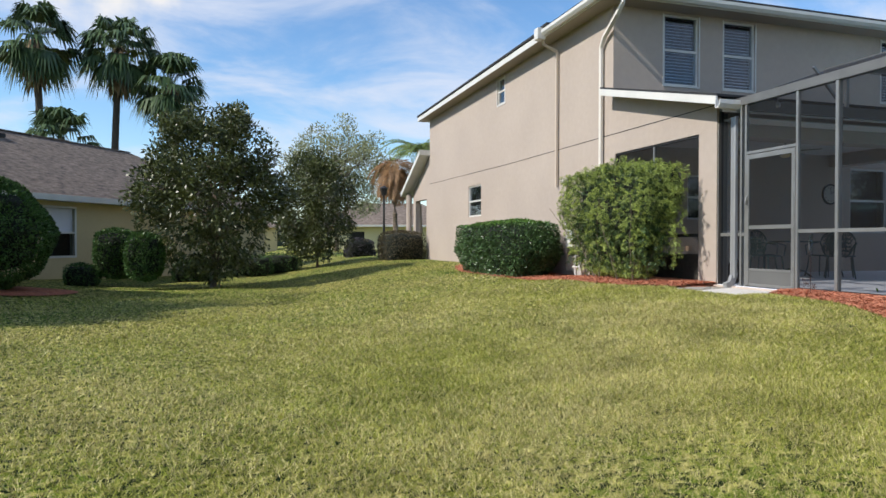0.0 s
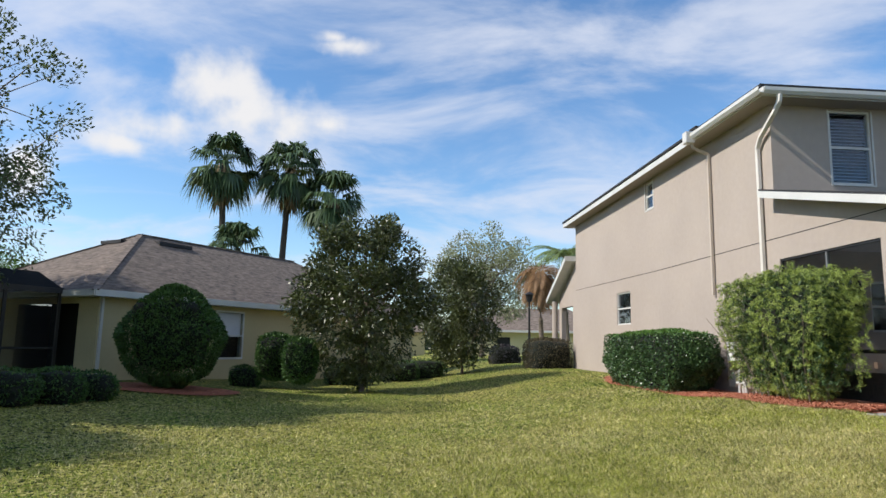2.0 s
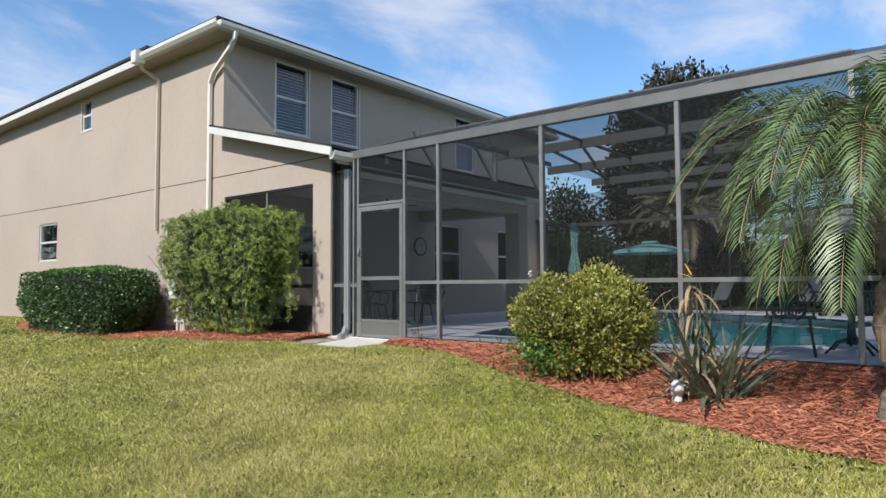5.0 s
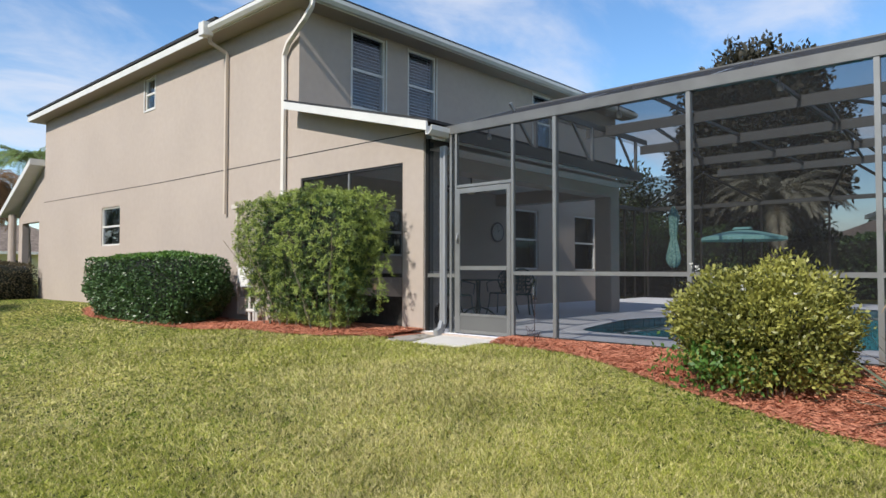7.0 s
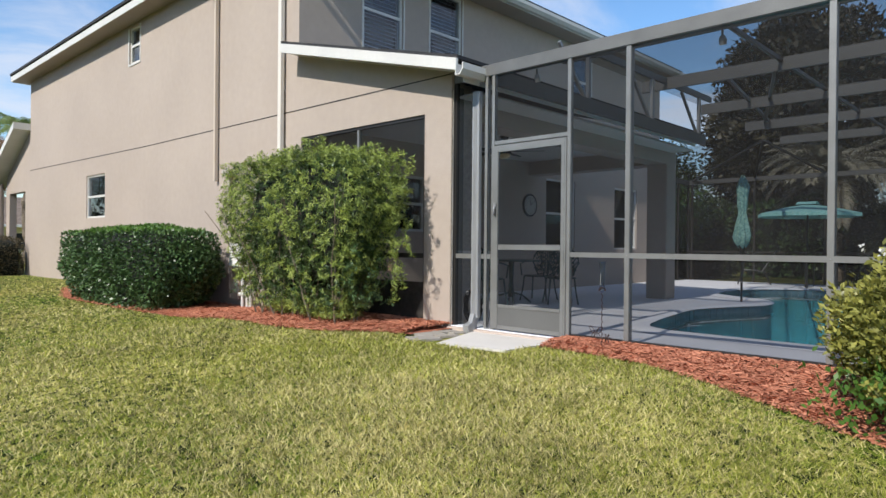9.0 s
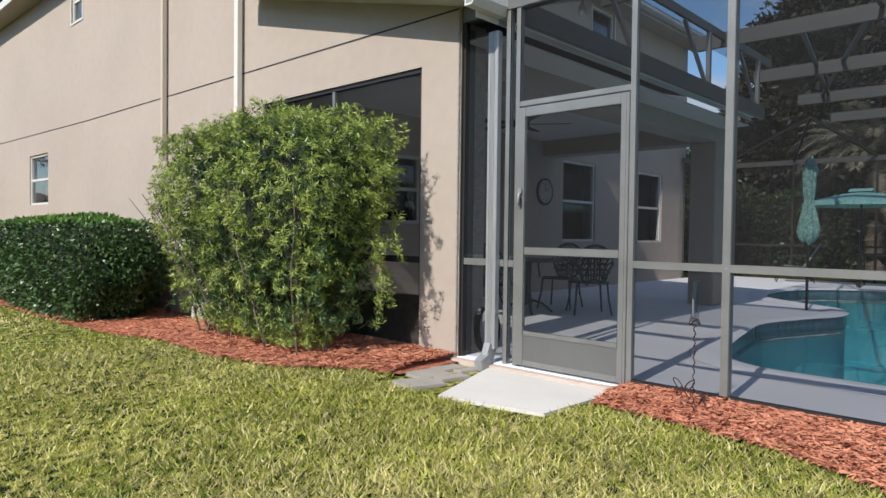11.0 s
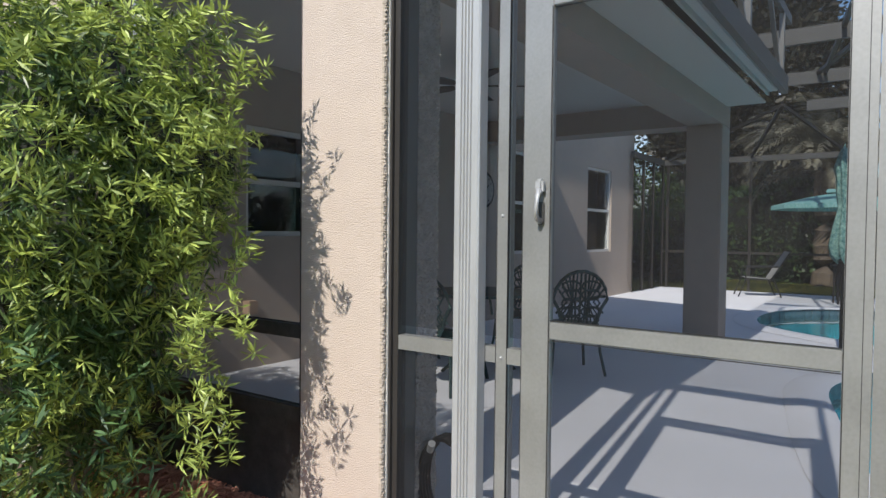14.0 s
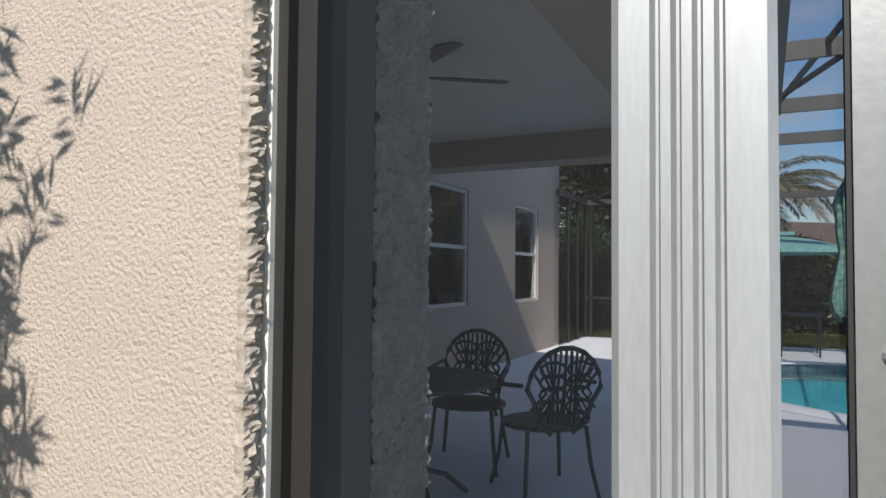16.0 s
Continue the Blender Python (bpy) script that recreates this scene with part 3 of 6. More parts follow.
def main_house():
    h = thing("house", "two-storey taupe stucco house with white fascia", "house")
    h["kind"] = "structure"
    side_holes = [(0.45, 3.12, -0.02, 2.57), (11.2, 12.46, 1.55, 2.6), (9.2, 9.78, 4.88, 5.68)]
    lower = holed(0.0, YB, -0.4, 2.7, 0.0, 0.2, [side_holes[0]])
    part("lanai_side_wall", lower, STUCCO, h, "sunlit taupe stucco side wall")
    part("lanai_gable_wall", prism([(0, 2.7), (YB, 2.7), (YB, 3.82), (-0.0, 3.02)], "x", 0.0, 0.2), STUCCO, h)
    part("pillar_return", boxes((0.2, 0.36, 0.001, 0.45, 0.0, 2.9)), STUCCO, h)
    part("pillar_liner", boxes((0.095, 0.21, -0.006, -0.002, 0.0, 2.85)), KICK, h, "dark grey painted liner")
    rows = []
    bm = bmesh.new()
    for k in range(520):
        z = k * 0.0054
        rows.append([bm.verts.new((0.212 + q * 0.0051, -0.002 - 0.011 * max(0.0, 0.30 + noise.noise((q * 0.55, z * 105, 3.3)) + 0.4 * noise.noise((q * 1.3, z * 240, 8.1))), z)) for q in range(30)])
    for a, b in zip(rows, rows[1:]):
        for q in range(29):
            bm.faces.new((a[q], a[q + 1], b[q + 1], b[q]))
    part("rough_stucco", bm, mat("rough_grey_stucco", (0.46, 0.42, 0.385), 0.95, var=0.2, scale=20, fine=120, bump=0.002, bscale=260), h, "coarse stucco on the pillar return")
    part("corner_caulk", boxes((0.023, 0.030, -0.008, -0.001, 0.0, 2.8)), SPOUT_WHITE, h, "thin white caulk line")
    part("corner_channel", boxes((0.030, 0.045, -0.020, -0.001, 0.0, 2.8), (0.0955, 0.100, -0.020, -0.0065, 0.0, 2.8)), DARKFRAME, h, "dark aluminium channel")
    # broken plaster edge of the pillar
    bm = bmesh.new()
    rows = []
    for k in range(780):
        z = -0.02 + k * 0.00366
        rows.append([bm.verts.new((x + 0.003 * noise.noise((x * 150, z * 130, 1.5)), y - 0.009 * max(0.0, noise.noise((x * 220, z * 210, 7.7)) + 0.25) * s, z)) for x, y, s in
                     ((-0.002, 0.008, 0), (-0.002, -0.001, 0.5), (0.003, -0.003, 1), (0.008, -0.003, 1), (0.013, -0.003, 1), (0.018, -0.003, 0.6), (0.022, 0.0, 0))])
    for a, b in zip(rows, rows[1:]):
        for q in range(6):
            bm.faces.new((a[q], a[q + 1], b[q + 1], b[q]))
    part("plaster_edge", bm, mat("rough_cement", (0.34, 0.29, 0.24), 0.95, var=0.35, scale=30, fine=90, bump=0.004, bscale=120), h, "rough broken plaster edge")
    part("side_wall", holed(YB, YF, -0.6, ZT, 0.0, 0.2, side_holes[1:]), STUCCO, h, "sunlit taupe stucco side wall")
    back_holes = [(1.25, 2.15, 4.14, 5.69), (2.82, 3.69, 4.14, 5.69), (7.5, 8.4, 4.14, 5.69),
                  (1.88, 2.72, 1.2, 2.2), (6.55, 7.74, 0.93, 2.5), (9.6, 10.8, 0.9, 2.5)]
    part("back_wall", holed(0.2, XE, -0.3, ZT, YB, YB + 0.2, back_holes, "x"), STUCCO, h, "shaded taupe stucco back wall")
    part("far_side_wall", holed(YB + 0.2, YF, -0.3, ZT, XE - 0.2, XE, []), STUCCO, h)
    part("front_wall", holed(0.2, XE - 0.2, -0.6, ZT, YF - 0.2, YF, [], "x"), STUCCO, h)
    # siding joint between the storeys
    part("joint_line", prism([(0.0, 2.985), (9.0, 2.99), (YF, 3.09), (YF, 3.105), (9.0, 3.005), (0.0, 3.0)], "x", -0.004, -0.001), DARKROOM, h, "thin dark joint line")
    # roof
    o, ze = 0.42, 5.74
    x0, x1, y0, y1 = -o, XE + o, YB - 0.45, YF + o
    k = (x1 - x0) / 2
    rise = k * 0.36
    bm = bmesh.new()
    low = [bm.verts.new(p) for p in ((x0, y0, ze + 0.19), (x1, y0, ze + 0.19), (x1, y1, ze + 0.19), (x0, y1, ze + 0.19))]
    r1, r2 = bm.verts.new((x0 + k, y0 + k, ze + 0.19 + rise)), bm.verts.new((x0 + k, max(y1 - k, y0 + k + 0.3), ze + 0.19 + rise))
    bm.faces.new((low[0], low[1], r1)); bm.faces.new((low[1], low[2], r2, r1)); bm.faces.new((low[2], low[3], r2)); bm.faces.new((low[3], low[0], r1, r2))
    bm.faces.new(low[::-1])
    part("roof", bm, DARKROOF, h, "dark shingle hip roof")
    part("soffit", boxes((x0 + 0.02, 0.0, y0 + 0.02, y1 - 0.02, ze + 0.0, ze + 0.02), (0.0, x1 - 0.02, y0 + 0.02, YB, ze + 0.0, ze + 0.02),
                         (0.0, x1 - 0.02, YF, y1 - 0.02, ze + 0.0, ze + 0.02)), SOFFIT, h, "tan painted soffit")
    part("fascia", boxes((x0, x0 + 0.02, y0, y1, ze + 0.0, ze + 0.15), (x0 + 0.02, x1, y0, y0 + 0.02, ze + 0.0, ze + 0.15), (x0 + 0.02, x1, y1 - 0.02, y1, ze + 0.0, ze + 0.15)), WHITE, h, "white fascia board")
    part("roof_edge", boxes((x0 - 0.03, x0 + 0.1, y0 - 0.03, y1, ze + 0.175, ze + 0.235), (x0 + 0.1, x1, y0 - 0.03, y0 + 0.1, ze + 0.175, ze + 0.235)), DARKROOF, h)
    # gutters on both eaves
    prof = [(0.0, 0.13), (0.0, 0.0), (-0.07, 0.0), (-0.12, 0.06), (-0.12, 0.13), (-0.105, 0.13), (-0.105, 0.065), (-0.065, 0.012), (-0.012, 0.012), (-0.012, 0.13)]
    gb = prism([(x0 + p, ze + 0.02 + q) for p, q in prof], "y", y0 - 0.1, 5.6)
    part("gutter", gb, WHITE, h, "white gutter")
    gb = prism([(y0 + p, ze + 0.02 + q) for p, q in prof], "x", x0, x1)
    part("gutter", gb, WHITE, h, "white gutter")
    # lanai roof: a shed that slopes away from the house
    sl = 0.25
    def zr(y):
        return 2.94 + sl * (y + 0.38)
    part("lanai_roof", prism([(-0.38, zr(-0.38) + 0.1), (YB, zr(YB) + 0.1), (YB, zr(YB) + 0.14), (-0.38, zr(-0.38) + 0.14)], "x", -0.32, 6.15), DARKROOF, h, "dark shingle shed roof")
    part("rake_board", prism([(-0.38, zr(-0.38) - 0.035), (YB, zr(YB) - 0.035), (YB, zr(YB) + 0.1), (-0.38, zr(-0.38) + 0.1)], "x", -0.34, -0.31), WHITE, h, "white rake board")
    part("rake_soffit", prism([(-0.36, zr(-0.36) - 0.02), (YB, zr(YB) - 0.02), (YB, zr(YB) - 0.0), (-0.36, zr(-0.36) - 0.0)], "x", -0.31, 0.0), WHITE, h)
    part("lanai_gutter", prism([(-0.38 + p, 2.84 + q) for p, q in prof], "x", -0.36, 6.1), WHITE, h, "white gutter")
    part("lanai_fascia", boxes((-0.20, 6.1, -0.375, -0.355, 2.80, 2.98)), WHITE, h)
    part("lanai_beam", boxes((0.36, 6.27, 0.06, 0.44, 2.5, 2.9)), STUCCO, h, "stucco header beam")
    part("lanai_overhang", boxes((0.1, 6.1, -0.34, 0.06, 2.72, 2.74)), CEILING, h)
    part("lanai_beam_end", boxes((5.88, 6.27, 0.44, YB, 2.5, 2.9)), STUCCO, h)
    part("lanai_column", boxes((5.88, 6.27, 0.06, 0.45, 0.0, 2.5), bevel=0.012), STUCCO, h, "square stucco column")
    for n, u, w, z, hh, bl in (("window_1", 1.25, 0.90, 4.14, 1.55, True), ("window_2", 2.82, 0.87, 4.14, 1.55, True), ("window_3", 7.5, 0.90, 4.14, 1.55, True)):
        o2 = window(n, "white-framed upstairs window with half-closed blinds", u, YB, z, w, hh, "x", bl)
    for n, u, w in (("window_4", 1.88, 0.84), ("window_5", 6.55, 1.19), ("window_6", 9.6, 1.2)):
        window(n, "dark ground-floor window with cream frame", u, YB, 1.2 if n == "window_4" else 0.93 if n == "window_5" else 0.90, w, 1.0 if n == "window_4" else 1.57 if n == "window_5" else 1.6, "x", False)
    window("window_7", "white-framed side window set deep in stucco", 11.2, 0.0, 1.55, 1.26, 1.05, "y", False)
    window("window_8", "small white-framed upstairs side window", 9.2, 0.0, 4.88, 0.58, 0.80, "y", False)
    # trim round the upstairs windows
    for u, w in ((1.25, 0.90), (2.82, 0.87), (7.5, 0.90)):
        z0, z1 = 4.14, 5.69
        part("window_trim", boxes((u - 0.03, u, YB - 0.015, YB - 0.002, z0 - 0.03, z1), (u + w, u + w + 0.03, YB - 0.015, YB - 0.002, z0 - 0.03, z1), (u, u + w, YB - 0.02, YB - 0.002, z0 - 0.03, z0)), WHITE, h)
    part("window_trim", boxes((-0.012, -0.001, 9.16, 9.2, 4.84, 5.68), (-0.012, -0.001, 9.78, 9.82, 4.84, 5.68), (-0.015, -0.001, 9.2, 9.78, 4.84, 4.88)), WHITE, h)
    # porch at the front end
    part("porch_wall", holed(YF, 20.0, -0.6, 3.0, 0.0, 0.2, [(17.8, 19.6, -0.3, 2.5)]), STUCCO, h)
    part("porch_gable", prism([(YF, 3.0), (20.0, 3.0), (YF, 4.3)], "x", 0.0, 0.2), STUCCO, h)
    part("porch_roof", prism([(YF, 4.3), (20.6, 2.75), (20.6, 2.95), (YF, 4.5)], "x", -0.45, 5.0), WHITE, h, "white-edged porch roof")
    # a near-black sheet stands for the shade within the porch
    part("porch_shade", boxes((1.6, 1.7, YF, 20.0, -0.5, 2.9)), DARKROOM, h)
    part("porch_column", tube(bmesh.new(), [(-0.15, 20.2, -0.6), (-0.15, 20.2, 2.85)], 0.13, 12), STUCCO, h)
    part("lanai_ceiling", boxes((0.2, 5.88, 0.44, YB, 2.78, 2.84)), CEILING, h, "smooth painted lanai ceiling")
    return h


main_house()


def spouts():
    for name, pts, w, m, label in (
            ("downspout", [(-0.10, 2.66, 5.75), (-0.11, 2.68, 5.60), (-0.13, 2.85, 5.42), (-0.09, 3.42, 5.12), (-0.07, 3.58, 4.92), (-0.07, 3.58, 0.0)], 0.085, SPOUT_WHITE, "cream painted downspout on the stucco side wall"),
            ("downspout", [(-0.45, 5.72, 5.80), (-0.42, 5.72, 5.58), (-0.06, 5.69, 5.42), (-0.06, 5.69, 2.06)], 0.06, SPOUT_TAN, "thin tan painted downspout that ends in an elbow")):
        bm = bmesh.new()
        for a, b in zip(pts, pts[1:]):
            beam(bm, a, b, w, 0.06)
        t = part(name, bm, m)
        tagged(t, label, "downspout")
    t = tagged(part("gutter_end_box", boxes((-0.62, -0.40, 5.62, 5.84, 5.68, 5.96), bevel=0.01), WHITE), "white gutter end box on the side eave", "gutter")
    t = thing("roof_vent", "black roof vent cap beside the side eave", "vent")
    part("cap", boxes((-0.44, -0.22, 5.50, 5.85, 6.00, 6.06)), DARKROOF, t)
    part("collar", boxes((-0.40, -0.26, 5.55, 5.80, 5.90, 6.00)), DARKROOF, t)


spouts()

# ---- pool deck and pool ----
POOL = [(1.3, -2.6), (1.38, -2.0), (1.75, -1.62), (2.4, -1.42), (3.3, -1.25), (4.3, -1.12), (5.2, -1.35), (6.0, -1.62), (6.8, -1.45), (7.35, -0.7), (8.0, -0.05), (9.0, 0.22), (10.2, 0.1), (11.0, -0.5),
        (11.4, -1.6), (11.2, -3.2), (10.6, -4.8), (9.5, -6.2), (7.8, -6.9), (6.0, -6.6), (4.6, -6.9), (3.0, -7.0), (1.8, -6.2), (1.3, -4.6)]


def smooth_loop(pts, k=5):
    out = []
    n = len(pts)
    for i in range(n):
        p0, p1, p2, p3 = (Vector(pts[(i + j - 1) % n]) for j in range(4))
        for s in range(k):
            t = s / k
            out.append(0.5 * ((2 * p1) + (p2 - p0) * t + (2 * p0 - 5 * p1 + 4 * p2 - p3) * t * t + (3 * p1 - p0 - 3 * p2 + p3) * t ** 3))
    return out


LOOP = smooth_loop(POOL)
DX0, DX1, DY0, DY1 = 0.02, 14.0, -9.3, 3.2


def deck():
    d = thing("pool_deck", "pale grey coated concrete pool deck", "deck")
    d["kind"] = "structure"
    bm = bmesh.new()
    inner = [bm.verts.new((p.x, p.y, 0)) for p in LOOP]
    outer = [bm.verts.new((x, y, 0)) for x, y in ((DX0, DY0), (DX1, DY0), (DX1, DY1), (DX0, DY1))]
    es = [bm.edges.new((inner[i], inner[(i + 1) % len(inner)])) for i in range(len(inner))]
    es += [bm.edges.new((outer[i], outer[(i + 1) % 4])) for i in range(4)]
    bmesh.ops.triangle_fill(bm, use_beauty=True, edges=es)
    top = bm.faces[:]
    ex = bmesh.ops.extrude_face_region(bm, geom=top)
    bmesh.ops.translate(bm, vec=(0, 0, -0.14), verts=[v for v in ex["geom"] if isinstance(v, bmesh.types.BMVert)])
    part("deck_slab", bm, DECK, d)
    # coping
    bm = bmesh.new()
    n = len(LOOP)
    prof = [(-0.05, 0.005), (0.0, 0.03), (0.16, 0.03), (0.27, 0.005)]
    rows = []
    for i in range(n):
        t = (LOOP[(i + 1) % n] - LOOP[i - 1]).normalized()
        o = Vector((-t.y, t.x))  # outward for this winding
        rows.append([bm.verts.new((LOOP[i].x + o.x * q, LOOP[i].y + o.y * q, z)) for q, z in prof])
    for i in range(n):
        for k in range(3):
            bm.faces.new((rows[i][k], rows[i][k + 1], rows[(i + 1) % n][k + 1], rows[(i + 1) % n][k]))
    part("coping", bm, DECK, d, "rounded pale coping", smooth=True)
    p = thing("pool", "free-form swimming pool with clear blue water", "pool")
    p["kind"] = "structure"
    for nm, z0, z1, mt in (("waterline_tile", -0.25, 0.0, TILE), ("pool_wall", -1.5, -0.25, PLASTER)):
        bm = bmesh.new()
        a = [bm.verts.new((q.x, q.y, z0)) for q in LOOP]
        b = [bm.verts.new((q.x, q.y, z1)) for q in LOOP]
        for i in range(n):
            bm.faces.new((a[i], a[(i + 1) % n], b[(i + 1) % n], b[i]))
        part(nm, bm, mt, p)
    # one row of glazed tiles round the waterline
    tm = bpy.data.meshes.new("tile")
    tb = bmesh.new()
    box(tb, -0.070, 0.070, -0.006, 0.006, -0.155, -0.015)
    tb.to_mesh(tm)
    tb.free()
    tm.materials.append(TILE_FACE)
    step = 0.148
    gap = 0.0
    for i in range(n):
        u, v = LOOP[i], LOOP[(i + 1) % n]
        dv = (v - u)
        seg = dv.length
        dv.normalize()
        while gap < seg:
            c = u + dv * gap
            ob = new("tile", tm)
            ob.matrix_basis = pose(c.x + dv.y * 0.004, c.y - dv.x * 0.004, 0, 0, 0, math.degrees(math.atan2(dv.y, dv.x)))
            ob.parent = p
            gap += step
        gap -= seg
    bm = bmesh.new()
    bm.faces.new([bm.verts.new((q.x, q.y, -1.5)) for q in LOOP])
    part("pool_floor", bm, PLASTER, p)
    m = bpy.data.materials.new("water")
    m.use_nodes = True
    nt = m.node_tree
    nt.nodes.remove(nt.nodes["Principled BSDF"])
    gl = nt.nodes.new("ShaderNodeBsdfGlossy"); gl.inputs["Roughness"].default_value = 0.03
    tr = nt.nodes.new("ShaderNodeBsdfTransparent"); tr.inputs["Color"].default_value = (0.62, 0.95, 0.99, 1)
    fr = gloss_by_angle(nt, 0.03)
    nz = nt.nodes.new("ShaderNodeTexNoise"); nz.inputs["Scale"].default_value = 9
    bp = nt.nodes.new("ShaderNodeBump"); bp.inputs["Strength"].default_value, bp.inputs["Distance"].default_value = 0.6, 0.02
    nt.links.new(nz.outputs["Fac"], bp.inputs["Height"])
    nt.links.new(bp.outputs[0], gl.inputs["Normal"])
    ms = nt.nodes.new("ShaderNodeMixShader")
    nt.links.new(fr.outputs[0], ms.inputs[0]); nt.links.new(tr.outputs[0], ms.inputs[1]); nt.links.new(gl.outputs[0], ms.inputs[2])
    nt.links.new(ms.outputs[0], nt.nodes["Material Output"].inputs[0])
    me = bpy.data.meshes.new("water")
    me.from_pydata([(q.x, q.y, -0.10) for q in LOOP], [], [list(range(len(LOOP)))[::-1]])
    me.materials.append(m)
    wob = new("water", me)
    wob.parent = p
    wob.visible_shadow = False
    part("footing", boxes((-0.06, 0.018, -9.3, -0.005, -0.25, -0.008)), FOOTING, d, "pinkish concrete footing")
    s = tagged(part("door_slab", prism([(-0.87, -1.53), (-0.062, -1.57), (-0.062, -0.42), (-1.00, -0.76)], "z", -0.25, -0.03), SLAB), "pale concrete slab outside the screen door", "slab")
    s["kind"] = "structure"


deck()

# ---- screen enclosure ----
XS = 0.045
POSTS = [-0.01, -0.605, -1.61, -2.27, -4.0, -5.76, -7.45, -9.15]
ZB = 2.88


def enclosure():
    e = thing("screen_enclosure", "bronze-grey aluminium pool cage with charcoal screens", "screen enclosure")
    e["kind"] = "structure"
    w = 0.05
    for y in POSTS:
        if y in (-0.605, -1.61):
            bm = boxes((XS, XS + 0.05, y - 0.02, y + 0.02, 0.0, ZB))
        elif y > -0.1:
            bm = boxes((XS, XS + 0.05, -0.043, 0.0, 0.0, ZB))
        else:
            bm = boxes((XS, XS + 0.075, y - w / 2, y + w / 2, 0.0, ZB), bevel=0.003)
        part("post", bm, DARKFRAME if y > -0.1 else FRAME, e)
    part("post", boxes((XS, XS + 0.05, -0.525, -0.485, 0, ZB)), FRAME, e)
    part("eave_beam", boxes((XS - 0.01, XS + 0.09, -9.18, 0.0, ZB, ZB + 0.13), bevel=0.004), EAVEBAR, e, "broad grey eave beam")
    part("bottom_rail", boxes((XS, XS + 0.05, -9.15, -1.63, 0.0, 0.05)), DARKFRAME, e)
    part("mid_rail", boxes((XS + 0.004, XS + 0.05, -9.12, -1.63, 0.84, 0.89)), FRAME, e)
    part("mid_rail", boxes((XS + 0.004, XS + 0.05, -0.585, -0.035, 0.80, 0.855)), FRAME, e)
    part("door_header", boxes((XS + 0.002, XS + 0.05, -1.59, -0.625, 2.09, 2.13)), FRAME, e)
    ys = POSTS
    for a, b in zip(ys[1:], ys):
        if (a, b) == (-1.61, -0.605):
            rng = ((2.13, ZB),)
        else:
            rng = ((0.05, 0.84), (0.89, ZB))
        for z0, z1 in rng:
            bm = bmesh.new()
            bm.faces.new([bm.verts.new(p) for p in ((XS + 0.025, a + 0.02, z0), (XS + 0.025, b - 0.02, z0), (XS + 0.025, b - 0.02, z1), (XS + 0.025, a + 0.02, z1))])
            part("screen", bm, SCREEN, e)
    # roof: a sloped band all round and a flat top
    XT, ZR = 2.2, 3.72
    YT = -7.2
    beams_y = [-2.27, -4.0, -5.76, -7.45]
    bm = bmesh.new()
    sl = [(XS + 0.03, -9.15, ZB + 0.1), (XS + 0.03, 0.0, ZB + 0.1), (XT, -0.1, ZR), (XT, YT, ZR)]
    bm.faces.new([bm.verts.new(p) for p in sl])
    part("roof_screen", bm, SCREEN_ROOF, e)
    bm = bmesh.new()
    bm.faces.new([bm.verts.new(p) for p in ((XT, -0.1, ZR), (XT, YT, ZR), (11.8, YT, ZR), (11.8, -0.1, ZR))])
    part("roof_screen", bm, SCREEN_TOP, e)
    bm = bmesh.new()
    bm.faces.new([bm.verts.new(p) for p in ((XS + 0.03, -9.15, ZB + 0.1), (XT, YT, ZR), (11.8, YT, ZR), (14.0, -9.15, ZB + 0.1))])
    part("roof_screen", bm, SCREEN, e)
    bm = bmesh.new()
    bm.faces.new([bm.verts.new(p) for p in ((14.0, 3.1, ZB + 0.1), (14.0, -9.15, ZB + 0.1), (11.8, YT, ZR), (11.8, 3.1, ZR))])
    part("roof_screen", bm, SCREEN, e)
    for x in (2.2, 4.6, 7.0, 9.4, 11.8):
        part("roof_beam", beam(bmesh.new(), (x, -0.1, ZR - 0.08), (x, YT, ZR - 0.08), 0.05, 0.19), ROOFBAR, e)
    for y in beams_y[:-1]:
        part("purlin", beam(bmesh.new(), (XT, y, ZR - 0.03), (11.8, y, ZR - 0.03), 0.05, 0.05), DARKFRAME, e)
    for y in (-0.03, -2.27, -4.0, -5.76):
        part("rafter", beam(bmesh.new(), (XS + 0.06, y, ZB + 0.09), (XT, y, ZR - 0.03), 0.05, 0.05), FRAME, e)
    part("ridge_beam", beam(bmesh.new(), (XT, YT, ZR - 0.03), (11.8, YT, ZR - 0.03), 0.05, 0.1), FRAME, e)
    # frame above the lanai gutter
    part("super_gutter", boxes((0.12, 6.1, -0.56, -0.50, 2.80, 2.98)), ROOFBAR, e, "broad grey gutter beam")
    for x in (2.2, 4.1, 5.9):
        part("riser", boxes((x - 0.03, x + 0.03, -0.54, -0.49, 2.98, ZR - 0.1)), FRAME, e)
        part("brace", beam(bmesh.new(), (x - 0.7, -0.50, ZR - 0.1), (x - 0.03, -0.50, 2.95), 0.04, 0.04), FRAME, e)
    for a, b in (((4.6, -1.4), (9.7, -0.55)), ((4.6, -2.2), (9.7, 1.0 - 1.4)), ((4.7, -4.3), (11.8, -3.6)), ((4.7, -4.3), (9.4, -6.6))):
        part("brace", beam(bmesh.new(), (a[0], a[1], ZR - 0.03), (b[0], b[1], ZR - 0.03), 0.05, 0.05), DARKFRAME, e)
    for y in (2.1, 0.3, -3.3, -6.0):
        for dy in (-0.9, 0.9):
            part("brace", beam(bmesh.new(), (11.8, y if y < 0.5 else 0.3, ZR - 0.03), (13.92, y + dy, ZB + 0.1), 0.05, 0.05), DARKFRAME, e)
    part("top_rail", boxes((2.2, 6.4, -0.54, -0.50, ZR - 0.1, ZR)), ROOFBAR, e)
